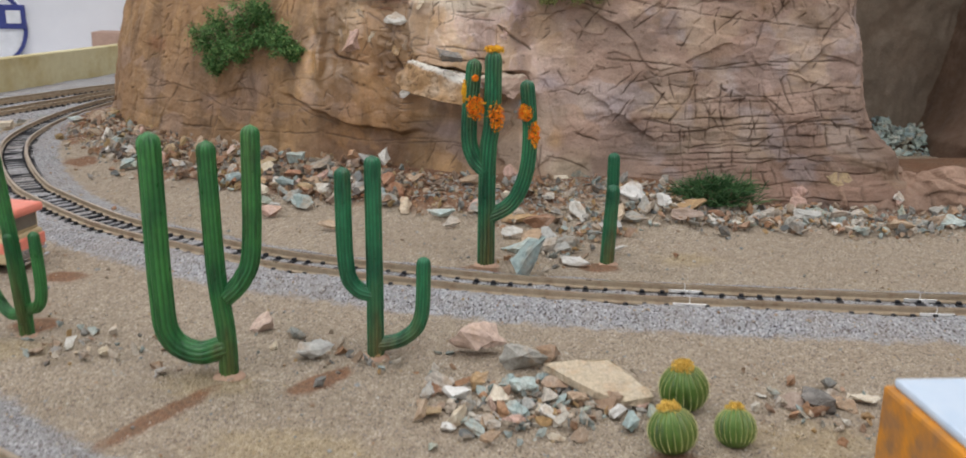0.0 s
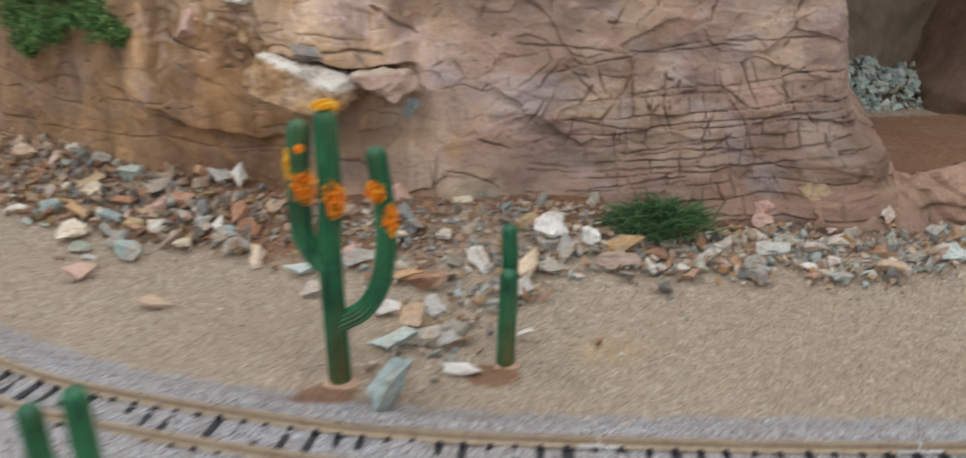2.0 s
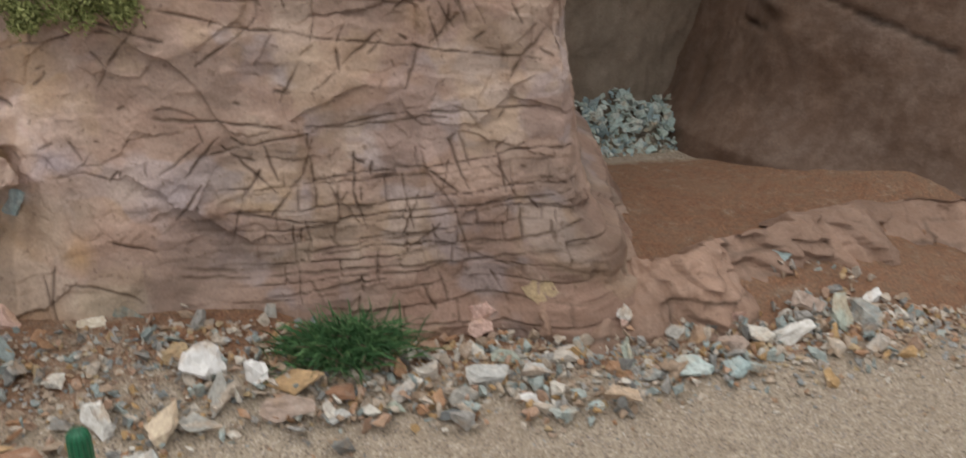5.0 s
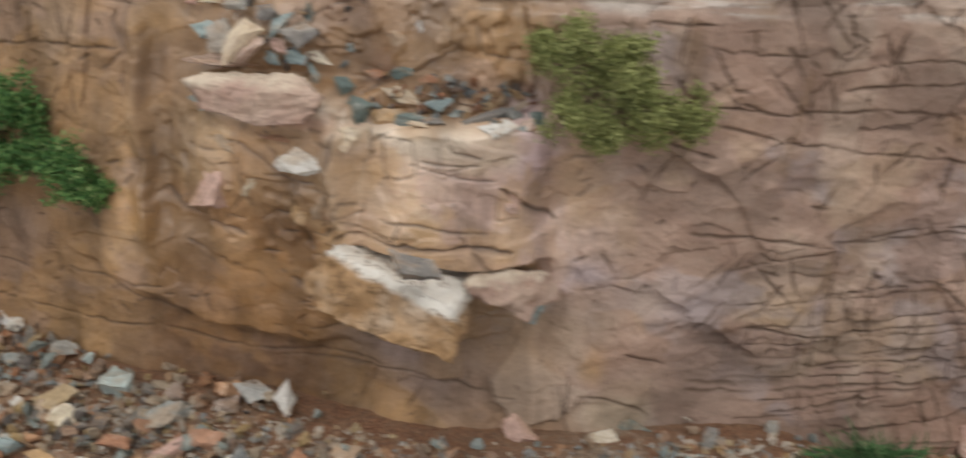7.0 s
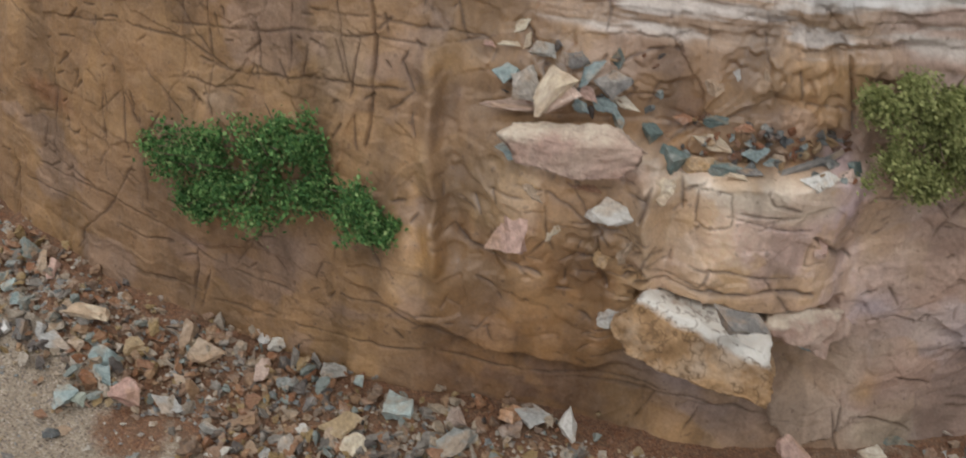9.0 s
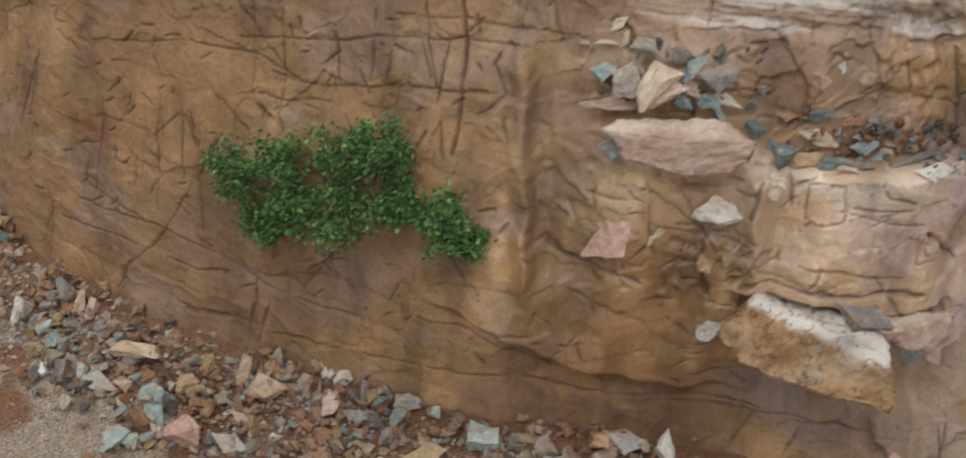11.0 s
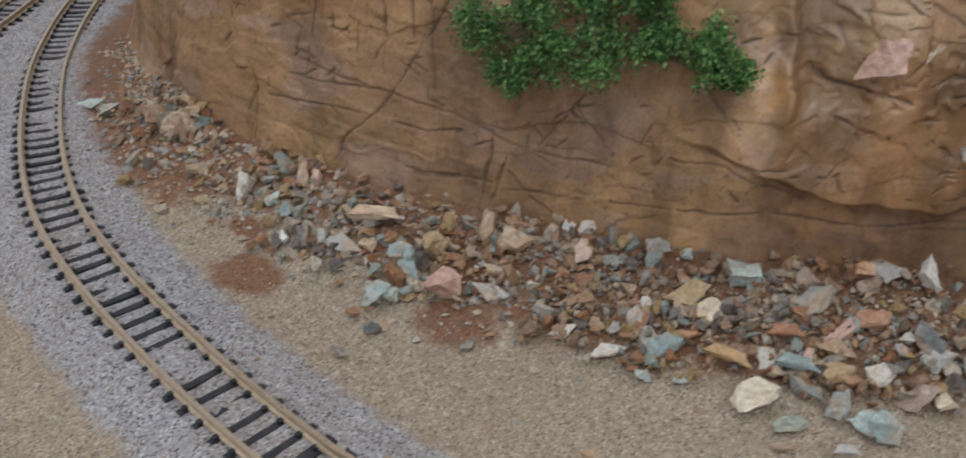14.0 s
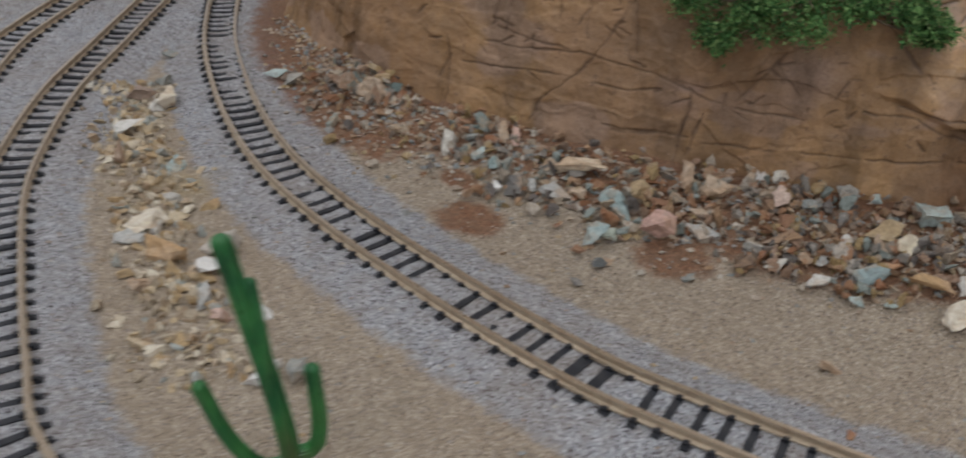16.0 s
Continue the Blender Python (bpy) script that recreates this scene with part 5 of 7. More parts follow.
SCREE_MID = [(-0.0813, 0.3481, 0.0028, 0.0019, 0, "grey"), (-0.0753, 0.3446, 0.0019, 0.0013, 0, "slate"), (-0.0677, 0.3486, 0.0026, 0.0016, 0, "grey"), (-0.0682, 0.3354, 0.0038, 0.0031, -30, "slate"), (-0.0864, 0.3406, 0.0022, 0.0012, 70, "dark"), (-0.0819, 0.3327, 0.0024, 0.0017, 60, "tan"), (-0.0777, 0.3296, 0.0027, 0.0023, -30, "cream"), (-0.0883, 0.3357, 0.0018, 0.0012, 0, "pale"), (-0.0915, 0.3327, 0.0024, 0.0020, 80, "grey"), (-0.0908, 0.3281, 0.0021, 0.0018, 0, "grey"), (-0.0852, 0.3266, 0.0045, 0.0011, 10, "ochre"), (-0.0960, 0.3322, 0.0014, 0.0013, 0, "grey"), (-0.0992, 0.3339, 0.0018, 0.0014, 0, "tan"), (-0.0791, 0.3184, 0.0047, 0.0022, -20, "ochre"), (-0.0717, 0.3161, 0.0028, 0.0024, 50, "pale")]
SCREE_MID_B = [(-0.0943, 0.3209, 0.0017, 0.0011, -40, "slate"), (-0.0777, 0.3103, 0.0045, 0.0025, 15, "cream"), (-0.0882, 0.3180, 0.0015, 0.0008, 0, "slate"), (-0.0620, 0.3238, 0.0026, 0.0020, -10, "rust"), (-0.0664, 0.3202, 0.0035, 0.0022, 0, "rust"), (-0.0561, 0.3181, 0.0042, 0.0017, 30, "pink"), (-0.0646, 0.3150, 0.0023, 0.0011, 70, "pink"), (-0.0445, 0.3300, 0.0026, 0.0020, 40, "ochre"), (-0.0556, 0.3446, 0.0028, 0.0019, 0, "pink"), (-0.0556, 0.3309, 0.0031, 0.0024, 30, "tan"), (-0.0608, 0.3110, 0.0034, 0.0021, 0, "ochre"), (-0.0536, 0.3084, 0.0029, 0.0022, 0, "pale"), (-0.0677, 0.3096, 0.0036, 0.0016, -40, "grey"), (-0.0636, 0.3051, 0.0033, 0.0020, 50, "grey"), (-0.0737, 0.3040, 0.0032, 0.0013, 0, "slate")]
SCREE_MID_C = [(-0.0605, 0.3003, 0.0041, 0.0023, -10, "slate"), (-0.0773, 0.2998, 0.0021, 0.0008, 0, "tan"), (-0.0678, 0.2954, 0.0023, 0.0015, 0, "grey"), (-0.1104, 0.3046, 0.0028, 0.0007, -25, "tan"), (-0.1983, 0.4491, 0.0034, 0.0017, 30, "grey"), (-0.2027, 0.4540, 0.0034, 0.0015, 10, "slate"), (-0.1837, 0.4346, 0.0032, 0.0023, 0, "tan"), (-0.1781, 0.4261, 0.0041, 0.0028, -20, "tan"), (-0.1748, 0.4309, 0.0024, 0.0016, 0, "ochre"), (-0.1663, 0.4362, 0.0036, 0.0010, 75, "tan"), (-0.1779, 0.4385, 0.0028, 0.0016, 20, "tan"), (-0.1719, 0.4245, 0.0020, 0.0014, 40, "dark")]
SCREE_EAST = [(0.1101, 0.3085, 0.0026, 0.0020, 0, "pink"), (0.1430, 0.3067, 0.0024, 0.0016, 50, "pink"), (0.1414, 0.2933, 0.0041, 0.0017, 100, "slate"), (0.1523, 0.2876, 0.0046, 0.0021, -5, "slate"), (0.1629, 0.2855, 0.0026, 0.0023, 0, "slate"), (0.1339, 0.2785, 0.0038, 0.0025, -15, "tan"), (0.1279, 0.2787, 0.0017, 0.0011, 0, "slate"), (0.1283, 0.2956, 0.0043, 0.0020, 10, "grey"), (0.1180, 0.2887, 0.0029, 0.0026, 0, "grey"), (0.1086, 0.2907, 0.0045, 0.0025, -10, "grey"), (0.1136, 0.2981, 0.0030, 0.0013, -15, "slate"), (0.1161, 0.2832, 0.0033, 0.0009, -15, "pale"), (0.1205, 0.2788, 0.0028, 0.0013, 0, "grey"), (0.0983, 0.2810, 0.0026, 0.0010, 0, "dark"), (0.0960, 0.2945, 0.0032, 0.0017, 10, "grey")]
SCREE_EAST_B = [(0.0905, 0.2885, 0.0028, 0.0017, 30, "grey"), (0.0874, 0.2846, 0.0021, 0.0012, -20, "slate"), (0.0791, 0.2880, 0.0040, 0.0019, 0, "rust"), (0.0685, 0.2910, 0.0052, 0.0023, 0, "ochre"), (0.0664, 0.2842, 0.0047, 0.0024, 0, "tan"), (0.0605, 0.2935, 0.0028, 0.0022, -20, "pale"), (0.0510, 0.2964, 0.0042, 0.0031, -20, "pale"), (0.0540, 0.2889, 0.0040, 0.0020, 80, "grey"), (0.0454, 0.3000, 0.0025, 0.0017, 30, "ochre"), (0.0440, 0.2832, 0.0040, 0.0027, 80, "cream"), (0.0503, 0.2833, 0.0039, 0.0017, 0, "grey"), (0.0322, 0.2863, 0.0035, 0.0021, -60, "pale"), (0.0244, 0.2960, 0.0028, 0.0016, 0, "pale"), (0.0413, 0.2732, 0.0032, 0.0028, 0, "grey"), (0.0357, 0.2666, 0.0021, 0.0017, 0, "grey")]
SCREE_EAST_C = [(0.0418, 0.2554, 0.0020, 0.0010, 20, "pale"), (0.0111, 0.2946, 0.0033, 0.0019, 0, "cream"), (0.0131, 0.2817, 0.0052, 0.0018, 10, "ochre"), (0.0014, 0.2873, 0.0040, 0.0022, 0, "grey"), (0.0102, 0.2658, 0.0029, 0.0018, 0, "pale"), (0.0155, 0.2630, 0.0043, 0.0029, -40, "tan"), (0.0206, 0.2671, 0.0030, 0.0024, 0, "grey"), (0.0130, 0.2521, 0.0050, 0.0020, 20, "slate"), (0.0239, 0.2527, 0.0027, 0.0020, 0, "grey"), (0.1691, 0.3051, 0.0049, 0.0025, 15, "pink"), (0.1901, 0.3219, 0.0038, 0.0021, 20, "slate"), (0.1650, 0.2937, 0.0036, 0.0021, 0, "tan"), (0.1743, 0.2963, 0.0030, 0.0020, -20, "pale"), (0.1813, 0.2954, 0.0045, 0.0020, 20, "pale"), (0.1902, 0.3038, 0.0039, 0.0025, -40, "tan")]
SCREE_EAST_D = [(0.1962, 0.2994, 0.0044, 0.0022, 80, "slate"), (0.2010, 0.2984, 0.0046, 0.0029, -50, "grey"), (0.1989, 0.2879, 0.0028, 0.0021, 0, "grey"), (0.2096, 0.3062, 0.0030, 0.0015, 20, "pale"), (0.1933, 0.2882, 0.0016, 0.0010, 0, "ochre"), (0.1017, 0.2859, 0.0029, 0.0016, 10, "grey"), (0.0828, 0.2839, 0.0020, 0.0012, 0, "pale"), (0.0761, 0.2824, 0.0026, 0.0013, 10, "grey"), (0.1436, 0.2869, 0.0023, 0.0012, 0, "grey"), (0.1594, 0.2983, 0.0032, 0.0022, 20, "tan"), (0.1541, 0.3004, 0.0025, 0.0019, 0, "grey")]
WEST_LOWER = [(-0.0676, 0.3081, 0.0037, "grey"), (-0.0641, 0.3042, 0.0032, "grey"), (-0.0540, 0.3072, 0.0039, "slate"), (-0.0738, 0.3037, 0.0035, "dark"), (-0.0602, 0.2994, 0.0046, "slate"), (-0.0567, 0.3168, 0.0050, "pink"),
              (-0.0453, 0.3276, 0.0035, "ochre"), (-0.0342, 0.3244, 0.0035, "pale"), (-0.0617, 0.3232, 0.0027, "ochre"), (-0.0668, 0.3192, 0.0037, "rust"), (-0.0422, 0.3116, 0.0036, "dark"), (-0.0313, 0.3085, 0.0043, "rust"),
              (-0.0361, 0.3056, 0.0032, "pale"), (-0.0344, 0.3012, 0.0032, "grey"), (-0.0475, 0.3001, 0.0032, "tan"), (-0.0405, 0.3027, 0.0036, "grey"), (-0.0490, 0.3059, 0.0027, "tan"), (-0.0566, 0.3248, 0.0039, "tan"),
              (-0.0598, 0.3401, 0.0034, "pink"), (-0.0442, 0.2983, 0.0026, "cream"), (-0.0465, 0.3117, 0.0026, "grey")]
SCREE_LEFT = [(-0.0986, 0.3278, 0.0037, 0.0014, 10, "pale"), (-0.0885, 0.3251, 0.0037, 0.0021, 0, "slate"), (-0.0679, 0.3129, 0.0039, 0.0025, -20, "slate"), (-0.0594, 0.2980, 0.0035, 0.0029, 0, "slate"), (-0.0680, 0.2886, 0.0036, 0.0026, 10, "pink"), (-0.0409, 0.3095, 0.0035, 0.0028, 60, "grey"), (-0.0339, 0.3031, 0.0029, 0.0020, -10, "slate"), (-0.0494, 0.3028, 0.0041, 0.0018, 20, "tan"), (-0.0303, 0.2969, 0.0035, 0.0019, 0, "grey"), (-0.0238, 0.2919, 0.0035, 0.0019, 85, "cream"), (-0.0447, 0.2718, 0.0043, 0.0016, 0, "tan"), (-0.0575, 0.3258, 0.0044, 0.0026, 20, "grey"), (-0.0407, 0.3295, 0.0037, 0.0023, -20, "grey"), (-0.0585, 0.3158, 0.0034, 0.0020, -30, "tan"), (-0.0283, 0.3041, 0.0034, 0.0020, -40, "rust")]
SCREE_LEFT_B = [(-0.0963, 0.3608, 0.0029, 0.0020, 70, "pale"), (-0.0595, 0.3096, 0.0033, 0.0017, 0, "rust"), (-0.0119, 0.2852, 0.0040, 0.0018, 0, "slate"), (-0.0441, 0.3009, 0.0032, 0.0015, 10, "cream"), (0.0009, 0.2881, 0.0039, 0.0026, 20, "pink"), (-0.0083, 0.2753, 0.0027, 0.0021, 0, "grey"), (0.0274, 0.2416, 0.0040, 0.0013, -5, "pale"), (0.0255, 0.2545, 0.0041, 0.0026, 20, "grey"), (0.0208, 0.2527, 0.0028, 0.0024, 0, "grey"), (0.0188, 0.2776, 0.0052, 0.0022, 10, "rust"), (-0.0797, 0.3342, 0.0041, 0.0023, 20, "ochre"), (-0.0489, 0.3188, 0.0034, 0.0021, -20, "rust"), (-0.0237, 0.3119, 0.0037, 0.0020, 30, "tan"), (-0.0453, 0.3265, 0.0026, 0.0016, 0, "tan"), (-0.0029, 0.3053, 0.0033, 0.0020, 10, "tan")]
FRONT = [(0.0101, 0.1704, 0.0037, "grey"), (0.0156, 0.1747, 0.0028, "tan"), (0.0008, 0.1772, 0.0047, "pink"), (-0.0330, 0.1735, 0.0036, "grey"), (-0.0028, 0.1561, 0.0023, "pale"), (-0.0066, 0.1588, 0.0029, "grey"),
         (0.0042, 0.1553, 0.0033, "cream"), (0.0030, 0.1516, 0.0023, "pink"), (0.0097, 0.1581, 0.0023, "slate"), (0.0139, 0.1549, 0.0023, "grey"), (0.0135, 0.1644, 0.0015, "slate"), (0.0159, 0.1598, 0.0026, "tan"),
         (0.0167, 0.1534, 0.0017, "slate"), (0.0251, 0.1517, 0.0033, "tan"), (0.0270, 0.1484, 0.0022, "pale"), (0.0280, 0.1439, 0.0022, "slate"), (0.0326, 0.1484, 0.0016, "slate"), (0.0079, 0.1490, 0.0025, "slate"),
         (0.0140, 0.1479, 0.0021, "pale"), (0.0078, 0.1447, 0.0022, "pink"), (0.0035, 0.1460, 0.0022, "grey"), (-0.0072, 0.1487, 0.0020, "ochre"), (-0.0027, 0.1460, 0.0024, "cream"), (0.0006, 0.1414, 0.0021, "slate"),
         (-0.0007, 0.1401, 0.0014, "dark")]
FRONT_SMALL = [(0.0315, 0.1530, 0.0019, "pink"), (0.0207, 0.1501, 0.0011, "slate"), (0.0215, 0.1471, 0.0010, "rust"), (0.0149, 0.1408, 0.0012, "cream"), (0.0197, 0.1544, 0.0018, "tan"), (0.0013, 0.1613, 0.0021, "ochre"),
               (0.0068, 0.1615, 0.0021, "slate"), (-0.0005, 0.1519, 0.0018, "grey"), (0.0109, 0.1520, 0.0020, "grey"), (-0.0047, 0.1614, 0.0018, "pale"), (-0.0084, 0.1570, 0.0018, "grey"), (-0.0057, 0.1519, 0.0015, "tan"),
               (0.0062, 0.1534, 0.0015, "pale"), (0.0118, 0.1505, 0.0015, "cream"), (0.0180, 0.1580, 0.0016, "dark")]
TRACKS = [(-0.2132, 0.3251, 0.0035, "pale"), (-0.2070, 0.3245, 0.0029, "grey"), (-0.2220, 0.3611, 0.0043, "pale"), (-0.2310, 0.3688, 0.0052, "ochre"), (-0.2192, 0.3682, 0.0042, "grey"), (-0.2122, 0.3437, 0.0026, "pale"),
          (-0.2196, 0.3433, 0.0032, "pink"), (-0.2233, 0.3519, 0.0031, "grey"), (-0.2351, 0.3811, 0.0054, "cream"), (-0.2394, 0.3768, 0.0039, "grey"), (-0.2301, 0.4094, 0.0037, "slate"), (-0.2418, 0.4378, 0.0043, "cream"),
          (-0.2339, 0.4484, 0.0050, "cream"), (-0.2412, 0.4559, 0.0047, "tan"), (-0.2351, 0.4644, 0.0036, "grey"), (-0.2331, 0.4861, 0.0032, "grey"), (-0.2326, 0.3784, 0.0030, "pale"), (-0.2350, 0.3573, 0.0034, "tan"),
          (-0.2423, 0.3926, 0.0032, "slate"), (-0.2306, 0.3915, 0.0028, "pale"), (-0.2432, 0.4324, 0.0046, "pale"), (-0.2430, 0.4175, 0.0043, "tan"), (-0.2361, 0.4461, 0.0038, "pale")]
WEST_STONES, EAST_STONES = SCREE_WEST + SCREE_WEST_B + SCREE_WEST_C + SCREE_MID + SCREE_MID_B + SCREE_MID_C, SCREE_EAST + SCREE_EAST_B + SCREE_EAST_C + SCREE_EAST_D
for stone_ in WEST_STONES:
    chip(*stone_, "in the scree under the cliff", -14)
for stone_ in EAST_STONES:
    chip(*stone_, "in the scree under the cliff", -6, grow=1.25)
chip(-0.1256, 0.3508, 0.0042, 0.0033, 30, "pink", "", -14, label="smooth pink heart-shaped stone before the scree")
for stone_ in SCREE_LEFT + SCREE_LEFT_B:
    chip(*stone_, "in the scree under the cliff", -3, grow=1.2)
MIDDLE = [p for p in WEST_LOWER if p[0] > -0.047 and p[1] > 0.303]
heap(MIDDLE, "in the scree under the cliff", "scree stones", 30, 5, 0.0075, KINDS_W, (3, 4, 3, 2, 2, 1.5, 1.5, 2, 1.5), 0.0022)
heap(FRONT + FRONT_SMALL, "heaped on the sand before the cacti", "stones on the sand", 14, 16, 0.0042, KINDS_E, (3, 3, 3, 4, 3, 1.5, 0.6, 0.5, 1), 0.0008, 1.5)
heap(TRACKS, "strewn between the two tracks", "stones between the tracks", 9, 4, 0.006, KINDS_E, (3, 3, 4, 1, 4, 1, 0.5, 1, 2))
chip(0.0160, 0.2291, 0.0066, 0.0056, 55, "slate", "", -2, label="large blue-grey boulder beside the flowering cactus", grow=1.1)
rock(0.0325, 0.1590, 0.0045, "cream", "", 6, turn=-20, tilt=4, group="stones on the sand", label="smaller flat cream slab beside the large one")
# little groups of stones on the sand
for cx_, cy_, n_, r_ in ((0.064, 0.154, 4, 0.006), (-0.082, 0.176, 7, 0.011), (-0.030, 0.178, 4, 0.009), (-0.075, 0.166, 4, 0.009)):
    for _ in range(n_):
        rock(cx_ + random.gauss(0, r_), cy_ + random.gauss(0, r_ * 0.55), random.choice((0.0014, 0.002, 0.0026)), random.choices(KINDS_E, (3, 3, 3, 2, 4, 1, 1, 0.5, 1))[0], "lying on the sand by the cacti", group="stones on the sand")
for x_, y_, r_, c_, s_ in ((0.0600, 0.1545, 0.0045, "tan", 0), (0.0640, 0.1530, 0.0042, "dark", 5), (0.0672, 0.1560, 0.0040, "grey", 4), (0.0615, 0.1500, 0.0032, "slate", 2), (0.0735, 0.1565, 0.0042, "cream", 0), (0.0690, 0.1535, 0.0030, "tan", 3)):
    rock(x_, y_, r_, c_, "in a small heap on the sand", s_, tilt=12, group="stones on the sand")
rock(-0.0465, 0.1885, 0.0040, "pink", "", 5, turn=70, tilt=8, group="stones on the sand", label="pinkish upright stone standing alone in sand")
for x_, y_, r_, c_, sh_, l_ in ((-0.1100, 0.3057, 0.0026, "tan", 0, "twisted brown splinter on the sand"), (-0.1238, 0.3385, 0.003, "grey", 2, "grey-brown chip on the sand"), (-0.1385, 0.3475, 0.0026, "tan", 2, "small brown stone on the sand"),
                                (-0.118, 0.287, 0.0016, "rust", 4, "dark brown clump on the sand"), (0.0575, 0.253, 0.0014, "rust", 5, "small dark pebble on the sand")):
    rock(x_, y_, r_, c_, "", sh_, tilt=6, group="stones on the sand", label=l_)
# pebbles pressed into the cliff's foot
FOOTING = [(0.0131, 0.0108, 0.0036, 0.0031, 40, "pink"), (0.0345, 0.0087, 0.0038, 0.0028, 20, "dark"), (0.0411, 0.0073, 0.0035, 0.0025, 60, "grey"), (0.0646, 0.0066, 0.0039, 0.0017, 85, "grey"), (0.1237, 0.0119, 0.0044, 0.0027, -10, "ochre"), (0.1118, 0.0063, 0.0026, 0.0019, 0, "pink"), (0.1370, 0.0063, 0.0024, 0.0017, -10, "pale"), (0.1328, 0.0045, 0.0020, 0.0016, 50, "pink"), (0.0076, 0.0031, 0.0025, 0.0017, 0, "cream"), (0.0289, 0.0077, 0.0037, 0.0025, 10, "cream")]
# niche over the block and the shoulder beside it, with their stones
SHOULDER = [(-0.0399, 0.0822, 0.0062, 0.0024, 62, "cream"), (-0.0458, 0.0801, 0.0029, 0.0024, 80, "grey"), (-0.0497, 0.0804, 0.0020, 0.0017, 0, "slate"), (-0.0435, 0.0846, 0.0023, 0.0021, 0, "grey"), (-0.0484, 0.0878, 0.0018, 0.0008, 50, "cream"), (-0.0468, 0.0857, 0.0015, 0.0006, 80, "cream"), (-0.0497, 0.0843, 0.0020, 0.0007, 5, "cream"), (-0.0530, 0.0836, 0.0011, 0.0009, 0, "pink"), (-0.0461, 0.0751, 0.0069, 0.0011, 5, "pink"), (-0.0386, 0.0786, 0.0032, 0.0021, 40, "pink")]
SHOULDER_B = [(-0.0435, 0.0713, 0.0051, 0.0020, 25, "slate"), (-0.0363, 0.0772, 0.0016, 0.0010, -30, "slate"), (-0.0357, 0.0801, 0.0021, 0.0009, -30, "pink"), (-0.0357, 0.0832, 0.0029, 0.0012, 50, "slate"), (-0.0318, 0.0853, 0.0018, 0.0009, 100, "dark"), (-0.0328, 0.0779, 0.0019, 0.0013, -20, "slate"), (-0.0308, 0.0748, 0.0022, 0.0009, -50, "slate"), (-0.0296, 0.0776, 0.0024, 0.0010, -10, "cream"), (-0.0318, 0.0822, 0.0029, 0.0022, 0, "dark"), (-0.0379, 0.0850, 0.0020, 0.0014, 0, "dark")]
LEDGE = [(-0.0246, 0.0730, 0.0025, 0.0014, -40, "dark"), (-0.0204, 0.0720, 0.0033, 0.0023, 80, "dark"), (-0.0158, 0.0737, 0.0037, 0.0011, -8, "cream"), (-0.0165, 0.0695, 0.0026, 0.0017, 0, "ochre"), (-0.0125, 0.0702, 0.0029, 0.0014, 0, "dark"), (-0.0080, 0.0734, 0.0021, 0.0013, 10, "slate"), (-0.0087, 0.0709, 0.0023, 0.0008, 0, "dark"), (-0.0031, 0.0720, 0.0012, 0.0008, 0, "tan"), (0.0006, 0.0716, 0.0040, 0.0009, 25, "dark"), (0.0058, 0.0723, 0.0034, 0.0008, 32, "dark")]
LEDGE_B = [(0.0044, 0.0713, 0.0029, 0.0015, 10, "pale"), (0.0103, 0.0716, 0.0023, 0.0012, 20, "pink"), (0.0117, 0.0723, 0.0018, 0.0013, -40, "dark"), (0.0013, 0.0734, 0.0012, 0.0008, 0, "ochre"), (-0.0027, 0.0737, 0.0011, 0.0007, 0, "tan"), (-0.0210, 0.0758, 0.0017, 0.0009, 0, "rust"), (-0.0161, 0.0772, 0.0020, 0.0010, 10, "dark"), (-0.0112, 0.0769, 0.0016, 0.0008, 0, "rust"), (-0.0044, 0.0713, 0.0022, 0.0009, 10, "slate"), (-0.0106, 0.0702, 0.0019, 0.0007, 0, "cream")]
STUCK = [(-0.0146, 0.0846, 0.0015, 0.0007, 90, "pale"), (-0.0177, 0.0829, 0.0017, 0.0014, 0, "tan"), (-0.0093, 0.0860, 0.0012, 0.0005, -60, "tan"), (-0.0255, 0.0358, 0.0026, 0.0016, 30, "pale"), (-0.0277, 0.0618, 0.0044, 0.0023, 12, "pale"), (0.0072, 0.0909, 0.0011, 0.0005, 0, "tan")]


def wall_chip(u, h, a, b, angle, kind_, where, out=0.5):
    """A stone lodged against the cliff's face."""
    q, o = cliff_face(u, h)
    lay(kind_, q + o * (out * min(a, b)), Vector((-o.y, o.x, 0)), Vector((-o.x * 0.35, -o.y * 0.35, 0.94)), a * 1.3, b * 1.3, angle, f"{WORDS[kind_]} {where}", "ledge stones")


for stone_ in SHOULDER + SHOULDER_B:
    wall_chip(*stone_, "heaped on the cliff shoulder", 1.3)
for stone_ in LEDGE + LEDGE_B:
    wall_chip(*stone_, "on the ledge above the block", 1.2)
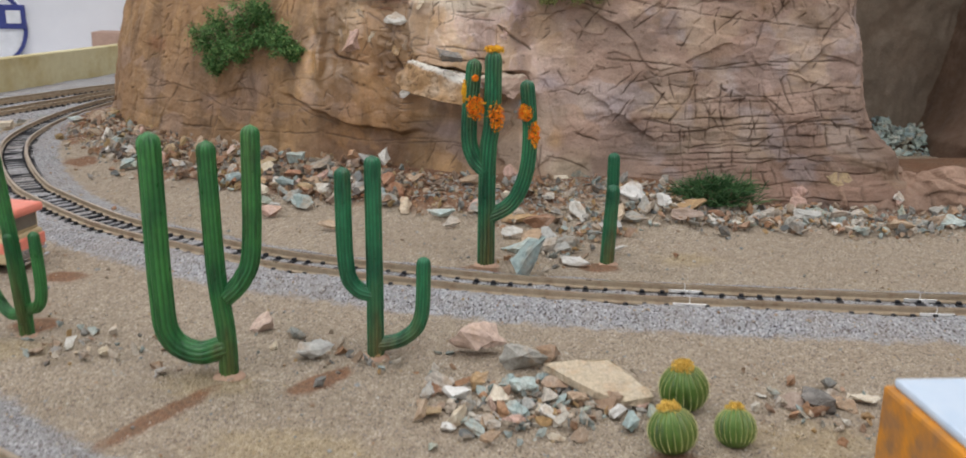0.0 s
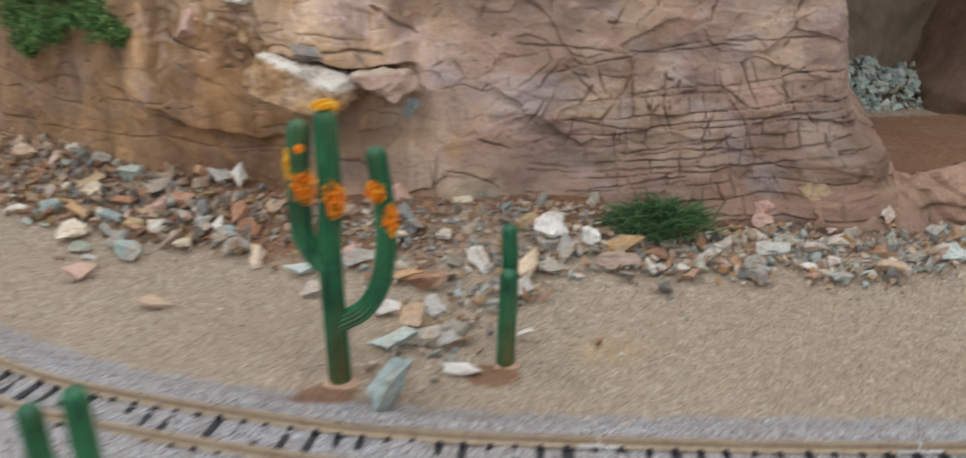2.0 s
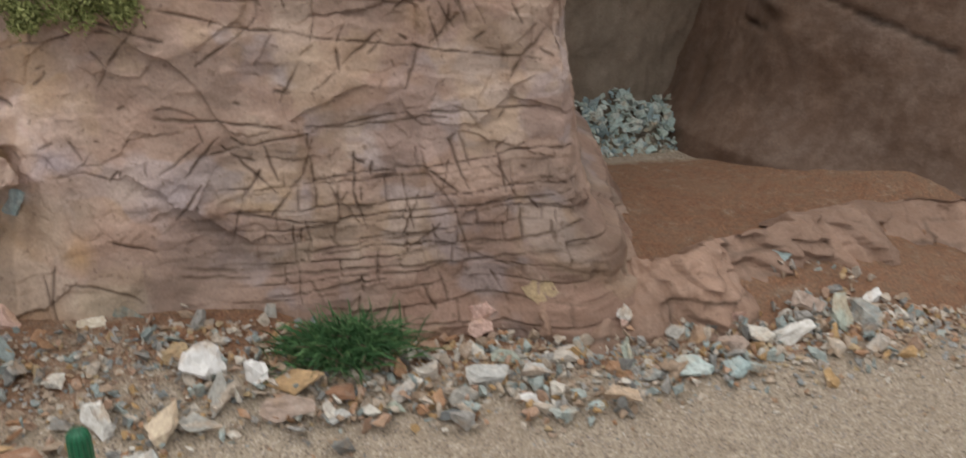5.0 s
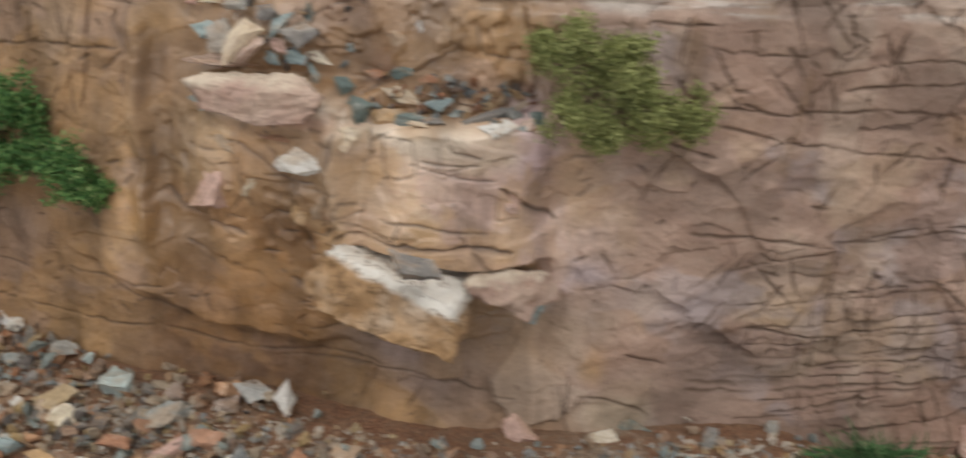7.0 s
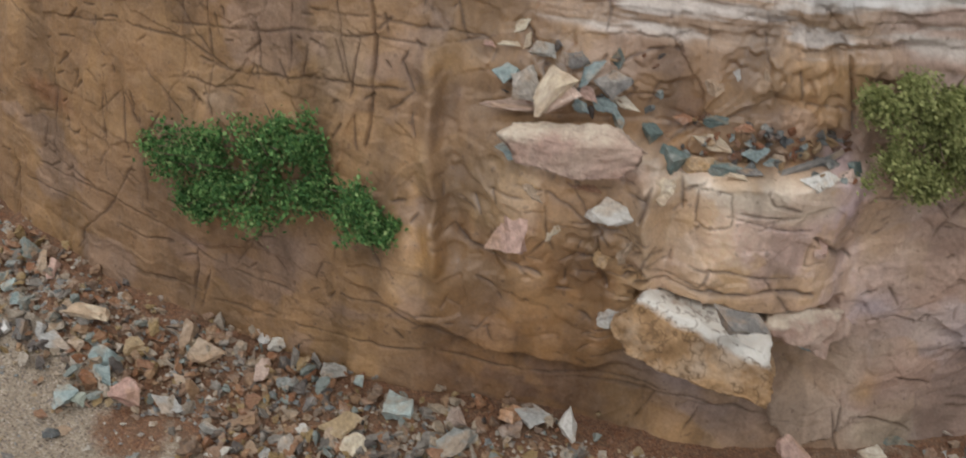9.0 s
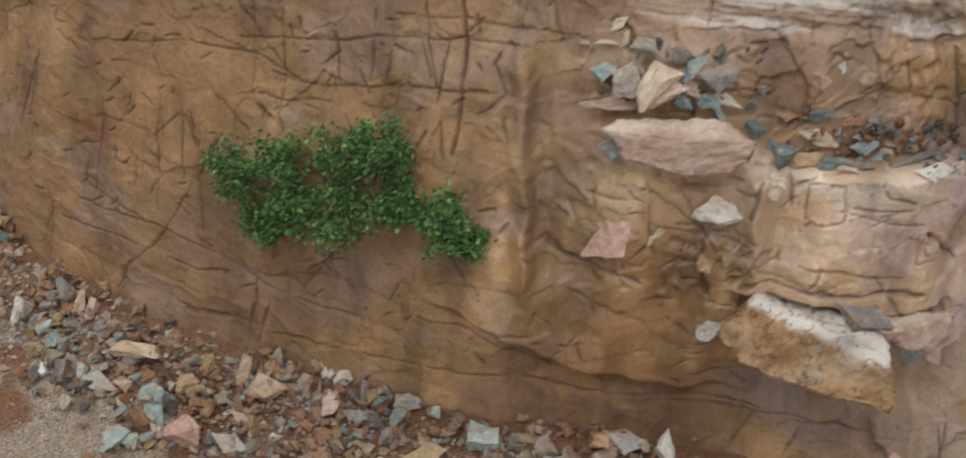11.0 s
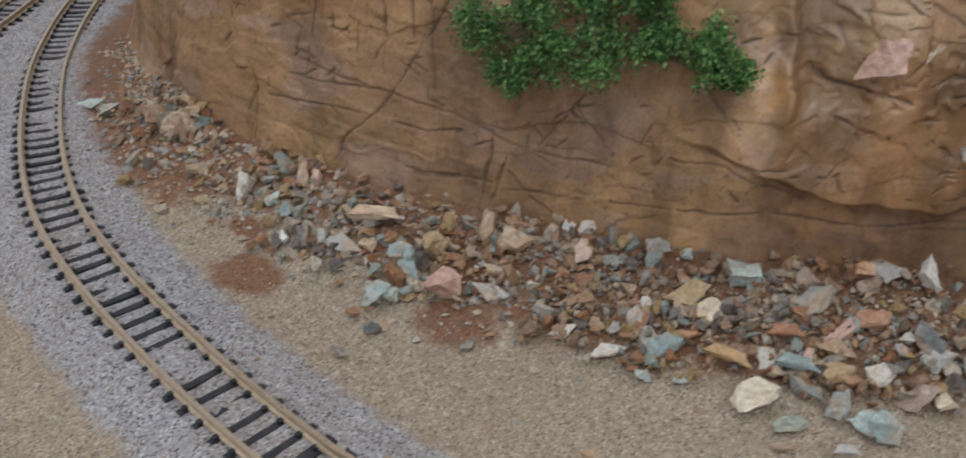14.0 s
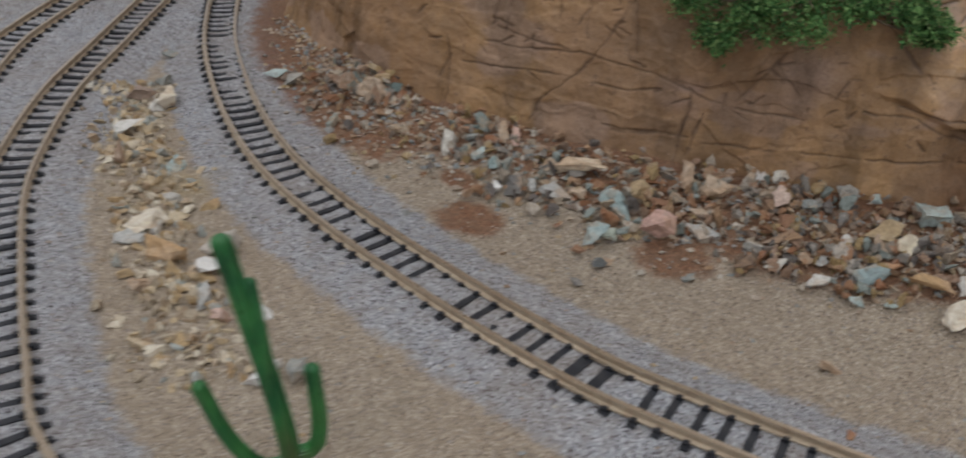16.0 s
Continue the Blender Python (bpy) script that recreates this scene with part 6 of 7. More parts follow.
CHIPS = [(-0.0448, 0.0544, 0.0050, 0.0034, 60, "pink"), (-0.0240, 0.0537, 0.0026, 0.0016, 70, "tan"), (-0.0376, 0.0551, 0.0024, 0.0011, 80, "cream"), (-0.0415, 0.0632, 0.0023, 0.0012, -30, "tan"), (-0.0337, 0.0653, 0.0034, 0.0008, -8, "rust"), (-0.0210, 0.0671, 0.0022, 0.0016, 60, "cream"), (-0.0286, 0.0509, 0.0020, 0.0013, 70, "ochre"), (0.0083, 0.0579, 0.0022, 0.0017, 60, "pink"), (0.0138, 0.0323, 0.0038, 0.0025, 40, "slate"), (0.0212, 0.0407, 0.0024, 0.0018, 60, "cream")]
for stone_ in FOOTING:
    wall_chip(*stone_, "pressed into the cliff's foot", 0.35)
for stone_ in CHIPS:
    wall_chip(*stone_, "half buried in the plaster", -0.15)
for stone_ in STUCK:
    wall_chip(*stone_, "stuck in the cliff face", 0.3)

def banded_mat(name, base, vein, top, rim, slope, lined=0.75):
    """Broken rock with a coat of pale quartz above a slanting line (rim and slope, in its own axes)."""
    m = material(name, 0.7, spec=0.35)
    n = Nodes(m)
    sep = n.add("ShaderNodeSeparateXYZ")
    n.link(n.pos, sep.inputs[0])
    a, b = n.noise(240, 6, 0.7), n.noise(1000, 4)
    c = n.mix(n.ramp(a.outputs[0], [(0.42, (0, 0, 0)), (0.62, (0.8, 0.8, 0.8))]), base, vein)
    c = n.mix(n.ramp(n.noise(90, 4).outputs[0], [(0.45, (0, 0, 0)), (0.65, (0.6, 0.6, 0.6))]), c, tuple(0.5 * (p + q) for p, q in zip(base, top)))
    up = n.math("ADD", n.math("ADD", sep.outputs[2], n.math("MULTIPLY", sep.outputs[0], slope)), n.math("MULTIPLY", n.math("SUBTRACT", n.noise(150, 5).outputs[0], 0.5), 0.005))
    c = n.mix(n.ramp(n.math("MULTIPLY", n.math("SUBTRACT", up, rim), 400.0), [(0.0, (0, 0, 0)), (0.5, (0.92, 0.92, 0.92))]), c, top)
    cut = n.noise(170, 3, 0.6)
    c = n.mix(n.ramp(cut.outputs[0], [(0.475, (0, 0, 0)), (0.497, (lined,) * 3), (0.52, (0, 0, 0))]), c, tuple(v * 0.5 for v in vein))
    n.color(n.mix(0.4, c, b.outputs[0], "OVERLAY"))
    n.normal(n.bump(a.outputs[0], 0.8, 0.0012, n.bump(b.outputs[0], 0.4, 0.0004)))
    return m


M_WEDGE = banded_mat("ochre_quartz", (0.46, 0.29, 0.15), (0.30, 0.18, 0.09), (0.80, 0.78, 0.72), 0.0027, 0.3)
M_PINK = banded_mat("pink_cream_stone", (0.47, 0.325, 0.265), (0.42, 0.275, 0.21), (0.68, 0.58, 0.46), 0.0022, -0.12, 0.25)
def ledge_rock(name, corners, mat, label, seed, rough, worn_down=0, group="", cat="rock"):
    """A broken rock from a few corners, roughened."""
    bm = bmesh.new()
    for p in corners:
        bm.verts.new(p)
    bmesh.ops.convex_hull(bm, input=bm.verts[:])
    mid = sum((Vector(p) for p in corners), Vector()) / len(corners)
    bmesh.ops.triangulate(bm, faces=bm.faces[:])
    bmesh.ops.subdivide_edges(bm, edges=bm.edges[:], cuts=14, use_grid_fill=True)
    bmesh.ops.triangulate(bm, faces=bm.faces[:])
    bmesh.ops.recalc_face_normals(bm, faces=bm.faces[:])
    for _ in range(worn_down):
        bmesh.ops.smooth_vert(bm, verts=bm.verts[:], factor=0.5, use_axis_x=True, use_axis_y=True, use_axis_z=True)
    bm.normal_update()
    for v in bm.verts:
        q = v.co * 320 + Vector((seed, 0, 0))
        v.co += v.normal * rough * (0.75 * noise.fractal(q, 0.8, 2.1, 5) - 0.3 + 0.7 * math.floor(2.5 * noise.noise(Vector((q.x * 0.35, q.y * 0.35, q.z * 0.9)))) / 2.5)
        v.co -= mid
    ob = part(name, bm, mat, smooth=True)
    ob.location = mid
    return tagged(ob, label, cat, group)


ledge_rock("overhanging_rock", [(-0.0312, 0.3235, 0.0415), (-0.0258, 0.323, 0.0487), (-0.0120, 0.314, 0.0460), (-0.0047, 0.311, 0.0440), (-0.0028, 0.3065, 0.0375), (-0.0045, 0.306, 0.0345), (-0.0180, 0.312, 0.0360), (-0.0288, 0.318, 0.0385), (0.004, 0.324, 0.041), (0.003, 0.324, 0.036), (-0.012, 0.335, 0.045), (-0.012, 0.335, 0.033)],
           M_WEDGE, "ochre overhanging rock with white quartz top in the cliff", 3, 0.0013)
ledge_rock("knobbly_rock", [(-0.002, 0.3165, 0.0435), (0.004, 0.3135, 0.0395), (0.0115, 0.314, 0.0350), (0.0185, 0.318, 0.039), (0.0180, 0.320, 0.0455), (0.002, 0.326, 0.045), (0.012, 0.326, 0.037), (0.0, 0.326, 0.038)], M_PINK, "pink knobbly rock beside the white quartz", 5, 0.0016, 30)
ledge_rock("shoulder_rock", [(-0.0505, 0.3400, 0.0742), (-0.0475, 0.3366, 0.0700), (-0.038, 0.3328, 0.0680), (-0.029, 0.3302, 0.0695), (-0.0245, 0.3308, 0.0745), (-0.030, 0.338, 0.0765), (-0.046, 0.343, 0.0752), (-0.036, 0.345, 0.066)], M_PINK, "rounded pink and cream slab on the shoulder", 8, 0.0010)
SLAB = [(0.0132, 0.1648, 0.0042), (0.0273, 0.1679, 0.0040), (0.0300, 0.1600, 0.0034), (0.0342, 0.1533, 0.0026), (0.0279, 0.1503, 0.0028), (0.0232, 0.1529, 0.0034), (0.0180, 0.1583, 0.0040)]
M_SLAB = gravel_mat("cream_slab", shades((0.50, 0.42, 0.31), (0.50, 0.42, 0.31)))
ledge_rock("rock", [(x, y, z + d) for x, y, z in SLAB for d in (0.0, -0.0018)], M_SLAB, "large flat cream slab lying in the sand", 12, 0.0005, 2, "stones on the sand", "stone")
lay("dark", Vector((-0.0106, 0.3112, 0.0512)), Vector((1, 0, 0)), Vector((0, 0.62, 0.78)), 0.0058, 0.0027, -24, "grey-green stone lodged under the block", "ledge stones")


def gravel(name, spots, label):
    """Loose chips too many to count, as one mesh."""
    rng = np.random.default_rng(21)
    base = np.array([(1, 0, 0), (-1, 0, 0), (0, 1, 0), (0, -1, 0), (0, 0, 1), (0, 0, -1)], float)
    tri = np.array([(0, 2, 4), (2, 1, 4), (1, 3, 4), (3, 0, 4), (2, 0, 5), (1, 2, 5), (3, 1, 5), (0, 3, 5)])
    n = len(spots)
    ang = rng.uniform(0, 6.28, (n, 2))
    v = base[None] * rng.uniform(0.5, 1.2, (n, 6, 1)) * spots[:, None, 3:4]
    v[:, :, 2] *= 0.65
    c, s = np.cos(ang[:, :1]), np.sin(ang[:, :1])
    v = np.stack([v[:, :, 0] * c - v[:, :, 1] * s, v[:, :, 0] * s + v[:, :, 1] * c, v[:, :, 2]], 2)
    tilt = rng.uniform(-0.7, 0.7, (n, 1))
    v = np.stack([v[:, :, 0], v[:, :, 1] * np.cos(tilt) - v[:, :, 2] * np.sin(tilt), v[:, :, 1] * np.sin(tilt) + v[:, :, 2] * np.cos(tilt)], 2)
    v += spots[:, None, :3]
    f = (np.arange(n)[:, None, None] * 6 + tri[None]).reshape(-1, 3)
    ob = raw(name, v.reshape(-1, 3), f, M_GRAVEL, smooth=False)
    return tagged(ob, label, "gravel", kind="stuff")


def rubble(name, spots, mat, label, seed):
    """Broken stones past counting, as one mesh: x, y, z, size for each."""
    rng = np.random.default_rng(seed)
    shapes = []
    for me in SHAPES:
        me.calc_loop_triangles()
        co, tri = np.zeros(len(me.vertices) * 3, np.float32), np.zeros(len(me.loop_triangles) * 3, np.int32)
        me.vertices.foreach_get("co", co)
        me.loop_triangles.foreach_get("vertices", tri)
        shapes.append((co.reshape(-1, 3), tri.reshape(-1, 3)))
    verts, faces, start = [], [], 0
    for x, y, z, size in spots:
        co, tri = shapes[rng.integers(len(shapes))]
        turn = np.array(Euler((rng.normal(0, 0.75), rng.normal(0, 0.75), rng.uniform(0, 6.28))).to_matrix())
        verts.append((co * rng.uniform(0.75, 1.2, 3) * size) @ turn.T + (x, y, z))
        faces.append(tri + start)
        start += len(co)
    return tagged(raw(name, np.concatenate(verts), np.concatenate(faces), mat, smooth=False), label, "gravel", kind="stuff")


def scree_spots(count, heaps, lo, hi, seed, median):
    """Small stones: most of them gathered about the heaps, the rest along the cliff's foot."""
    rng = np.random.default_rng(seed)
    some = FOOT[(FOOT[:, 0] > lo) & (FOOT[:, 0] < hi) & (FOOT[:, 1] < 0.46)]
    at = rng.integers(1, len(some) - 1, count)
    t = some[np.minimum(at + 1, len(some) - 1)] - some[at - 1]
    t /= np.linalg.norm(t, axis=1)[:, None]
    d = np.abs(rng.normal(0.002, 0.009, count))
    x, y = some[at][:, 0] + t[:, 1] * d + rng.normal(0, 0.002, count), some[at][:, 1] - t[:, 0] * d + rng.normal(0, 0.002, count)
    mids = np.array([p[:2] for p in heaps])[rng.integers(0, len(heaps), count)]
    near = rng.random(count) < 0.62
    x, y = np.where(near, mids[:, 0] + rng.normal(0, 0.0050, count), x), np.where(near, mids[:, 1] + rng.normal(0.0015, 0.0045, count), y)
    keep = (to_line(x, y, MAIN) > 0.014) & (to_line(x, y, FOOT, 1) < np.where(x < -0.03, 0.026, 0.040))
    x, y, near = x[keep], y[keep], near[keep]
    size = np.clip(median * rng.lognormal(0, 0.5, len(x)), 0.0004, 0.0032)
    return np.stack([x, y, ground_height(x, y) + 0.25 * size + rng.uniform(0, 0.0020, len(x)) * near, size], 1)


crumbs_ = []
for a_, b_, c_, d_, n_ in ((-0.050, -0.025, 0.0755, 0.087, 26), (-0.022, 0.011, 0.0708, 0.0775, 110)):
    for _ in range(n_):
        q_, o_ = cliff_face(random.uniform(a_, b_), random.uniform(c_, d_))
        crumbs_.append((*(q_ + o_ * 0.0009), random.uniform(0.0007, 0.0019)))
M_CRUMBS = gravel_mat("dark_crumbs", shades((0.10, 0.105, 0.105), (0.22, 0.10, 0.055), (0.16, 0.17, 0.165), (0.30, 0.20, 0.11), (0.09, 0.08, 0.075), (0.24, 0.27, 0.26), (0.18, 0.10, 0.065)))
rubble("ledge_crumbs", crumbs_, M_CRUMBS, "rusty and dark stone crumbs on the cliff's ledges", 8)
rubble("scree_west", scree_spots(2300, [p for p in WEST_STONES if to_line(np.array([p[0]]), np.array([p[1]]), FOOT, 1)[0] < 0.028] + SCREE_LEFT + MIDDLE, -0.185, 0.004, 31, 0.0014), M_SCREE_WEST, "rust, tan and grey broken stones under the cliff", 1)
rubble("scree_east", scree_spots(2100, EAST_STONES, -0.010, 0.26, 32, 0.0013), M_SCREE_EAST, "grey, white and blue-green broken stones under the cliff", 2)
rng_ = np.random.default_rng(7)
w_ = rng_.random(170)
hx_, hy_ = 0.015 + 0.028 * w_ + rng_.normal(0, 0.0055, 170), 0.240 + 0.048 * w_ + rng_.normal(0, 0.004, 170)
rubble("heap_rubble", np.stack([hx_, hy_, ground_height(hx_, hy_) + 0.0006 + 0.001 * rng_.random(170), np.clip(0.0011 * rng_.lognormal(0, 0.4, 170), 0.0006, 0.0024)], 1), M_SCREE_EAST, "grey and white chips heaped between two cacti", 3)
hx_, hy_ = np.concatenate([rng_.normal(a, r, n) for a, r, n in ((0.012, 0.009, 190), (0.064, 0.006, 45), (-0.08, 0.010, 40), (-0.02, 0.012, 40))]), np.concatenate([rng_.normal(a, 0.0055, n) for a, n in ((0.152, 190), (0.153, 45), (0.176, 40), (0.175, 40))])
rubble("sand_rubble", np.stack([hx_, hy_, ground_height(hx_, hy_) + 0.0005 + 0.0008 * rng_.random(315), np.clip(0.0012 * rng_.lognormal(0, 0.4, 315), 0.0004, 0.0024)], 1), M_SCREE_EAST, "cream and grey chips round the stone heaps", 4)
M_STRIP = gravel_mat("cream_tan_chips", shades((0.46, 0.36, 0.23), (0.54, 0.46, 0.35), (0.36, 0.30, 0.22), (0.60, 0.53, 0.42), (0.40, 0.29, 0.16), (0.33, 0.35, 0.33), (0.50, 0.41, 0.28), (0.28, 0.21, 0.14)))
w_ = rng_.random(900)
hx_, hy_ = -0.222 - 0.023 * w_**0.7 + rng_.normal(0, 0.0052, 900), 0.325 + 0.14 * w_
rubble("track_rubble", np.stack([hx_, hy_, ground_height(hx_, hy_) + 0.0004, np.clip(0.0014 * rng_.lognormal(0, 0.5, 900), 0.0005, 0.0034)], 1), M_STRIP, "tan and cream chips between the two tracks", 5)
pick_ = FOOT[rng_.integers(20, len(FOOT) - 34, 6500)]
off_ = np.abs(rng_.normal(0.008, 0.009, 6500))
sx_, sy_ = pick_[:, 0] + rng_.normal(0, 0.004, 6500) - np.where(pick_[:, 0] < -0.02, 0.55, 0.0) * off_, pick_[:, 1] - off_ * np.where(pick_[:, 0] < -0.02, 0.83, 1.0)
gravel("scree_gravel", np.stack([sx_, sy_, ground_height(sx_, sy_) + 0.0003, np.clip(rng_.lognormal(-7.3, 0.4, 6500), 0.0004, 0.0016)], 1), "mixed tan, grey and rusty scree gravel under the cliff")
sx_, sy_ = rng_.uniform(-0.30, 0.25, 16000), rng_.uniform(0.10, 0.50, 16000)
keep_ = (sy_ < np.interp(sx_, FOOT[:, 0][40:], FOOT[:, 1][40:])) & (np.minimum(to_line(sx_, sy_, MAIN), to_line(sx_, sy_, SIDE)) > 0.0095)
sx_, sy_ = sx_[keep_], sy_[keep_]
gravel("sand_grains", np.stack([sx_, sy_, ground_height(sx_, sy_) + 0.0001, np.clip(rng_.lognormal(-7.95, 0.32, len(sx_)), 0.0002, 0.0009)], 1), "coarse tan grains scattered over the sand")
cx_, cy_ = rng_.uniform(0.148, 0.227, 800), rng_.uniform(0.412, 0.446, 800)
M_CHIPS = gravel_mat("blue_green_chips", [(0, (0.36, 0.45, 0.43)), (0.25, (0.25, 0.33, 0.34)), (0.5, (0.45, 0.50, 0.46)), (0.75, (0.30, 0.36, 0.32))])
rubble("cave_rubble", np.stack([cx_, cy_, 0.0010 + np.clip(cy_ - 0.418, 0, 1) * 0.38 * (0.6 + 0.8 * value_noise(cx_ / 0.012, cy_ / 0.012, 4)), np.clip((0.0010 + 0.06 * np.clip(cy_ - 0.412, 0, 0.02)) * rng_.lognormal(0, 0.4, 800), 0.0006, 0.0042)], 1), M_CHIPS, "pale blue-green stone chips heaped at the cave's back", 6)


# ---------- cacti ----------
def ribbed(path, radius, ribs=13, taper=0.06, depth=0.17, tip=1.0, foot=1.0):
    """A ribbed stem along a 3D line with a rounded tip."""
    line = curve(path, radius * 0.3)
    n, k = len(line), ribs * 6
    t = np.gradient(line, axis=0)
    t /= np.linalg.norm(t, axis=1)[:, None]
    side = np.cross(t[0], (0.3, 1.0, 0.1))
    side /= np.linalg.norm(side)
    run = np.r_[0, np.cumsum(np.linalg.norm(np.diff(line, axis=0), axis=1))]
    left = (run[-1] - run) / (radius * tip)
    size = radius * np.sqrt(np.clip(1 - np.clip(1 - left, 0, 1) ** 2, 0.0004, 1)) * (1 - taper * run / run[-1])
    size *= np.where(run < radius, foot + (1 - foot) * run / radius, 1)
    ang = np.arange(k) / k * 2 * math.pi
    wave = 1 - depth * (0.5 + 0.5 * np.cos(ang * ribs)) ** 1.5
    rings = []
    for i in range(n):
        side = side - t[i] * (side @ t[i])
        side /= np.linalg.norm(side)
        up = np.cross(t[i], side)
        rings.append(line[i] + size[i] * wave[:, None] * (np.cos(ang)[:, None] * side + np.sin(ang)[:, None] * up))
    v = np.concatenate([*rings, line[:1], line[-1:]])
    i, j = np.arange(n - 1)[:, None] * k, np.arange(k)
    f = np.stack([i + j, i + (j + 1) % k, i + k + (j + 1) % k, i + k + j], 2).reshape(-1, 4)
    m = n * k
    ends = np.concatenate([np.stack([np.full(k, m), (j + 1) % k, j, np.full(k, m)], 1), np.stack([np.full(k, m + 1), m - k + j, m - k + (j + 1) % k, np.full(k, m + 1)], 1)])
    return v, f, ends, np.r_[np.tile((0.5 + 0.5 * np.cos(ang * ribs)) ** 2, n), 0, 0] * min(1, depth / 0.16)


def stem(name, path, radius, mat, parent, **more):
    v, f, ends, furrow = ribbed(path, radius, **more)
    bm = bmesh.new()
    vs = [bm.verts.new(p) for p in v]
    for a in f:
        bm.faces.new([vs[q] for q in a])
    for a in ends:
        bm.faces.new([vs[q] for q in a[:3]])
    bmesh.ops.recalc_face_normals(bm, faces=bm.faces[:])
    ob = part(name, bm, mat, parent, smooth=True)
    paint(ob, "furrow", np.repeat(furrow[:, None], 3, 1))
    return ob


def flock(name, centre, radius, count, size, mat, parent, seed, squash=(1, 1, 1)):
    """A tuft of many tiny crumbs."""
    rng = np.random.default_rng(seed)
    d = rng.normal(size=(count, 3))
    d /= np.linalg.norm(d, axis=1)[:, None]
    p = np.asarray(centre) + d * radius * rng.uniform(0.35, 1, (count, 1)) * np.asarray(squash)
    q = rng.normal(size=(count, 4, 3))
    q /= np.linalg.norm(q, axis=2)[:, :, None]
    v = p[:, None] + q * size * rng.uniform(0.6, 1.3, (count, 1, 1))
    f = (np.arange(count)[:, None, None] * 4 + np.array([(0, 1, 2), (0, 3, 1), (1, 3, 2), (2, 3, 0)])[None]).reshape(-1, 3)
    return raw(name, v.reshape(-1, 3), f, mat, parent, smooth=False)


M_PUTTY = worn("pinkish_putty", (0.50, 0.33, 0.24), 0.8)


def cactus(label, x, y, mat, trunk, arms, radius, lean=0.0, flowers=(), turn=0.0, ribs=0.105):
    t = thing("cactus", pose(x, y, ground_at(x, y) - 0.0006, 0, lean, turn), label, "cactus", "plastic saguaro cacti")
    stem("trunk", trunk, radius, mat, t, depth=ribs)
    for a, r in arms:
        stem("arm", a, r, mat, t, depth=ribs)
    for k, (p, r, m, sq) in enumerate(flowers):
        flock("flower", p, r, 380, 0.00042, m, t, 300 + k, sq)
    bm = bmesh.new()
    bmesh.ops.create_icosphere(bm, subdivisions=2, radius=1)
    for v in bm.verts:
        v.co = Vector((v.co.x * radius * 1.9, v.co.y * radius * 1.6, v.co.z * 0.0013)) * (1 + 0.25 * noise.noise(v.co * 3))
    part("base", bm, M_PUTTY, t, "pinkish putty lump", smooth=True)
    return t


# heights and reaches in metres
cactus("large three-armed green plastic cactus leaning over a rusty streak", -0.0476, 0.1641, M_CACTUS_Y,
       [(0.0, 0, 0), (-0.0002, 0, 0.010), (-0.0014, 0, 0.022), (-0.0018, -0.0005, 0.0472)],
       [([(0, 0, 0.0068), (-0.0058, 0, 0.0052), (-0.0108, -0.0005, 0.0086), (-0.0118, -0.001, 0.018), (-0.0118, -0.0015, 0.0488)], 0.00235), ([(0, 0, 0.0165), (0.0036, 0.0006, 0.0205), (0.0054, 0.001, 0.027), (0.0062, 0.001, 0.0500)], 0.0019)], 0.0019)
cactus("green plastic cactus with two unequal arms near the rails", -0.0202, 0.1757, M_CACTUS,
       [(0, 0, 0), (0, 0, 0.015), (-0.0002, 0, 0.0432)],
       [([(0, 0, 0.0142), (-0.0038, 0, 0.0156), (-0.0058, 0, 0.021), (-0.0062, 0, 0.0408)], 0.00175), ([(0, 0, 0.0032), (0.0058, 0, 0.0048), (0.0094, 0, 0.0095), (0.0100, 0, 0.0225)], 0.0016)], 0.0018)
cactus("tall green plastic cactus with orange flowers beside a stone heap", 0.0026, 0.2388, M_CACTUS,
       [(0, 0, 0), (0, 0, 0.030), (0.0010, 0, 0.0405), (0.0011, 0, 0.0585)],
       [([(0, 0, 0.0265), (-0.0035, 0.0006, 0.0300), (-0.0051, 0.001, 0.037), (-0.0038, 0.001, 0.0563)], 0.0022), ([(0, 0, 0.0140), (0.0065, 0, 0.0180), (0.0102, 0, 0.0262), (0.0110, 0, 0.0375), (0.0098, 0, 0.0512)], 0.0021)], 0.0024,
       flowers=(((-0.0034, -0.0018, 0.0440), 0.0031, M_FLOWER, (0.85, 0.5, 1.2)), ((0.0020, -0.0022, 0.0415), 0.0032, M_FLOWER, (0.75, 0.5, 1.3)), ((0.0096, -0.0018, 0.0428), 0.0025, M_FLOWER, (0.9, 0.5, 0.9)),
                ((0.0120, -0.0014, 0.0370), 0.0030, M_FLOWER, (0.6, 0.5, 1.3)), ((0.0012, 0.0004, 0.0588), 0.0022, M_FLOWER_Y, (1.25, 0.9, 0.45)), ((-0.0062, 0.0003, 0.0475), 0.0022, M_FLOWER_Y, (0.4, 0.5, 1.5)), ((-0.0036, -0.0021, 0.0515), 0.0007, M_FLOWER, (1, 0.6, 1))), ribs=0.18)
cactus("short green plastic cactus with one arm hugging its trunk", 0.0370, 0.2455, M_CACTUS,
       [(-0.0004, 0, 0), (0, 0, 0.012), (0.0004, -0.0004, 0.0236)],
       [([(0.0002, 0.0015, 0.009), (0.0006, 0.0030, 0.013), (0.0008, 0.0036, 0.018), (0.0006, 0.0036, 0.0318)], 0.0018)], 0.0020)
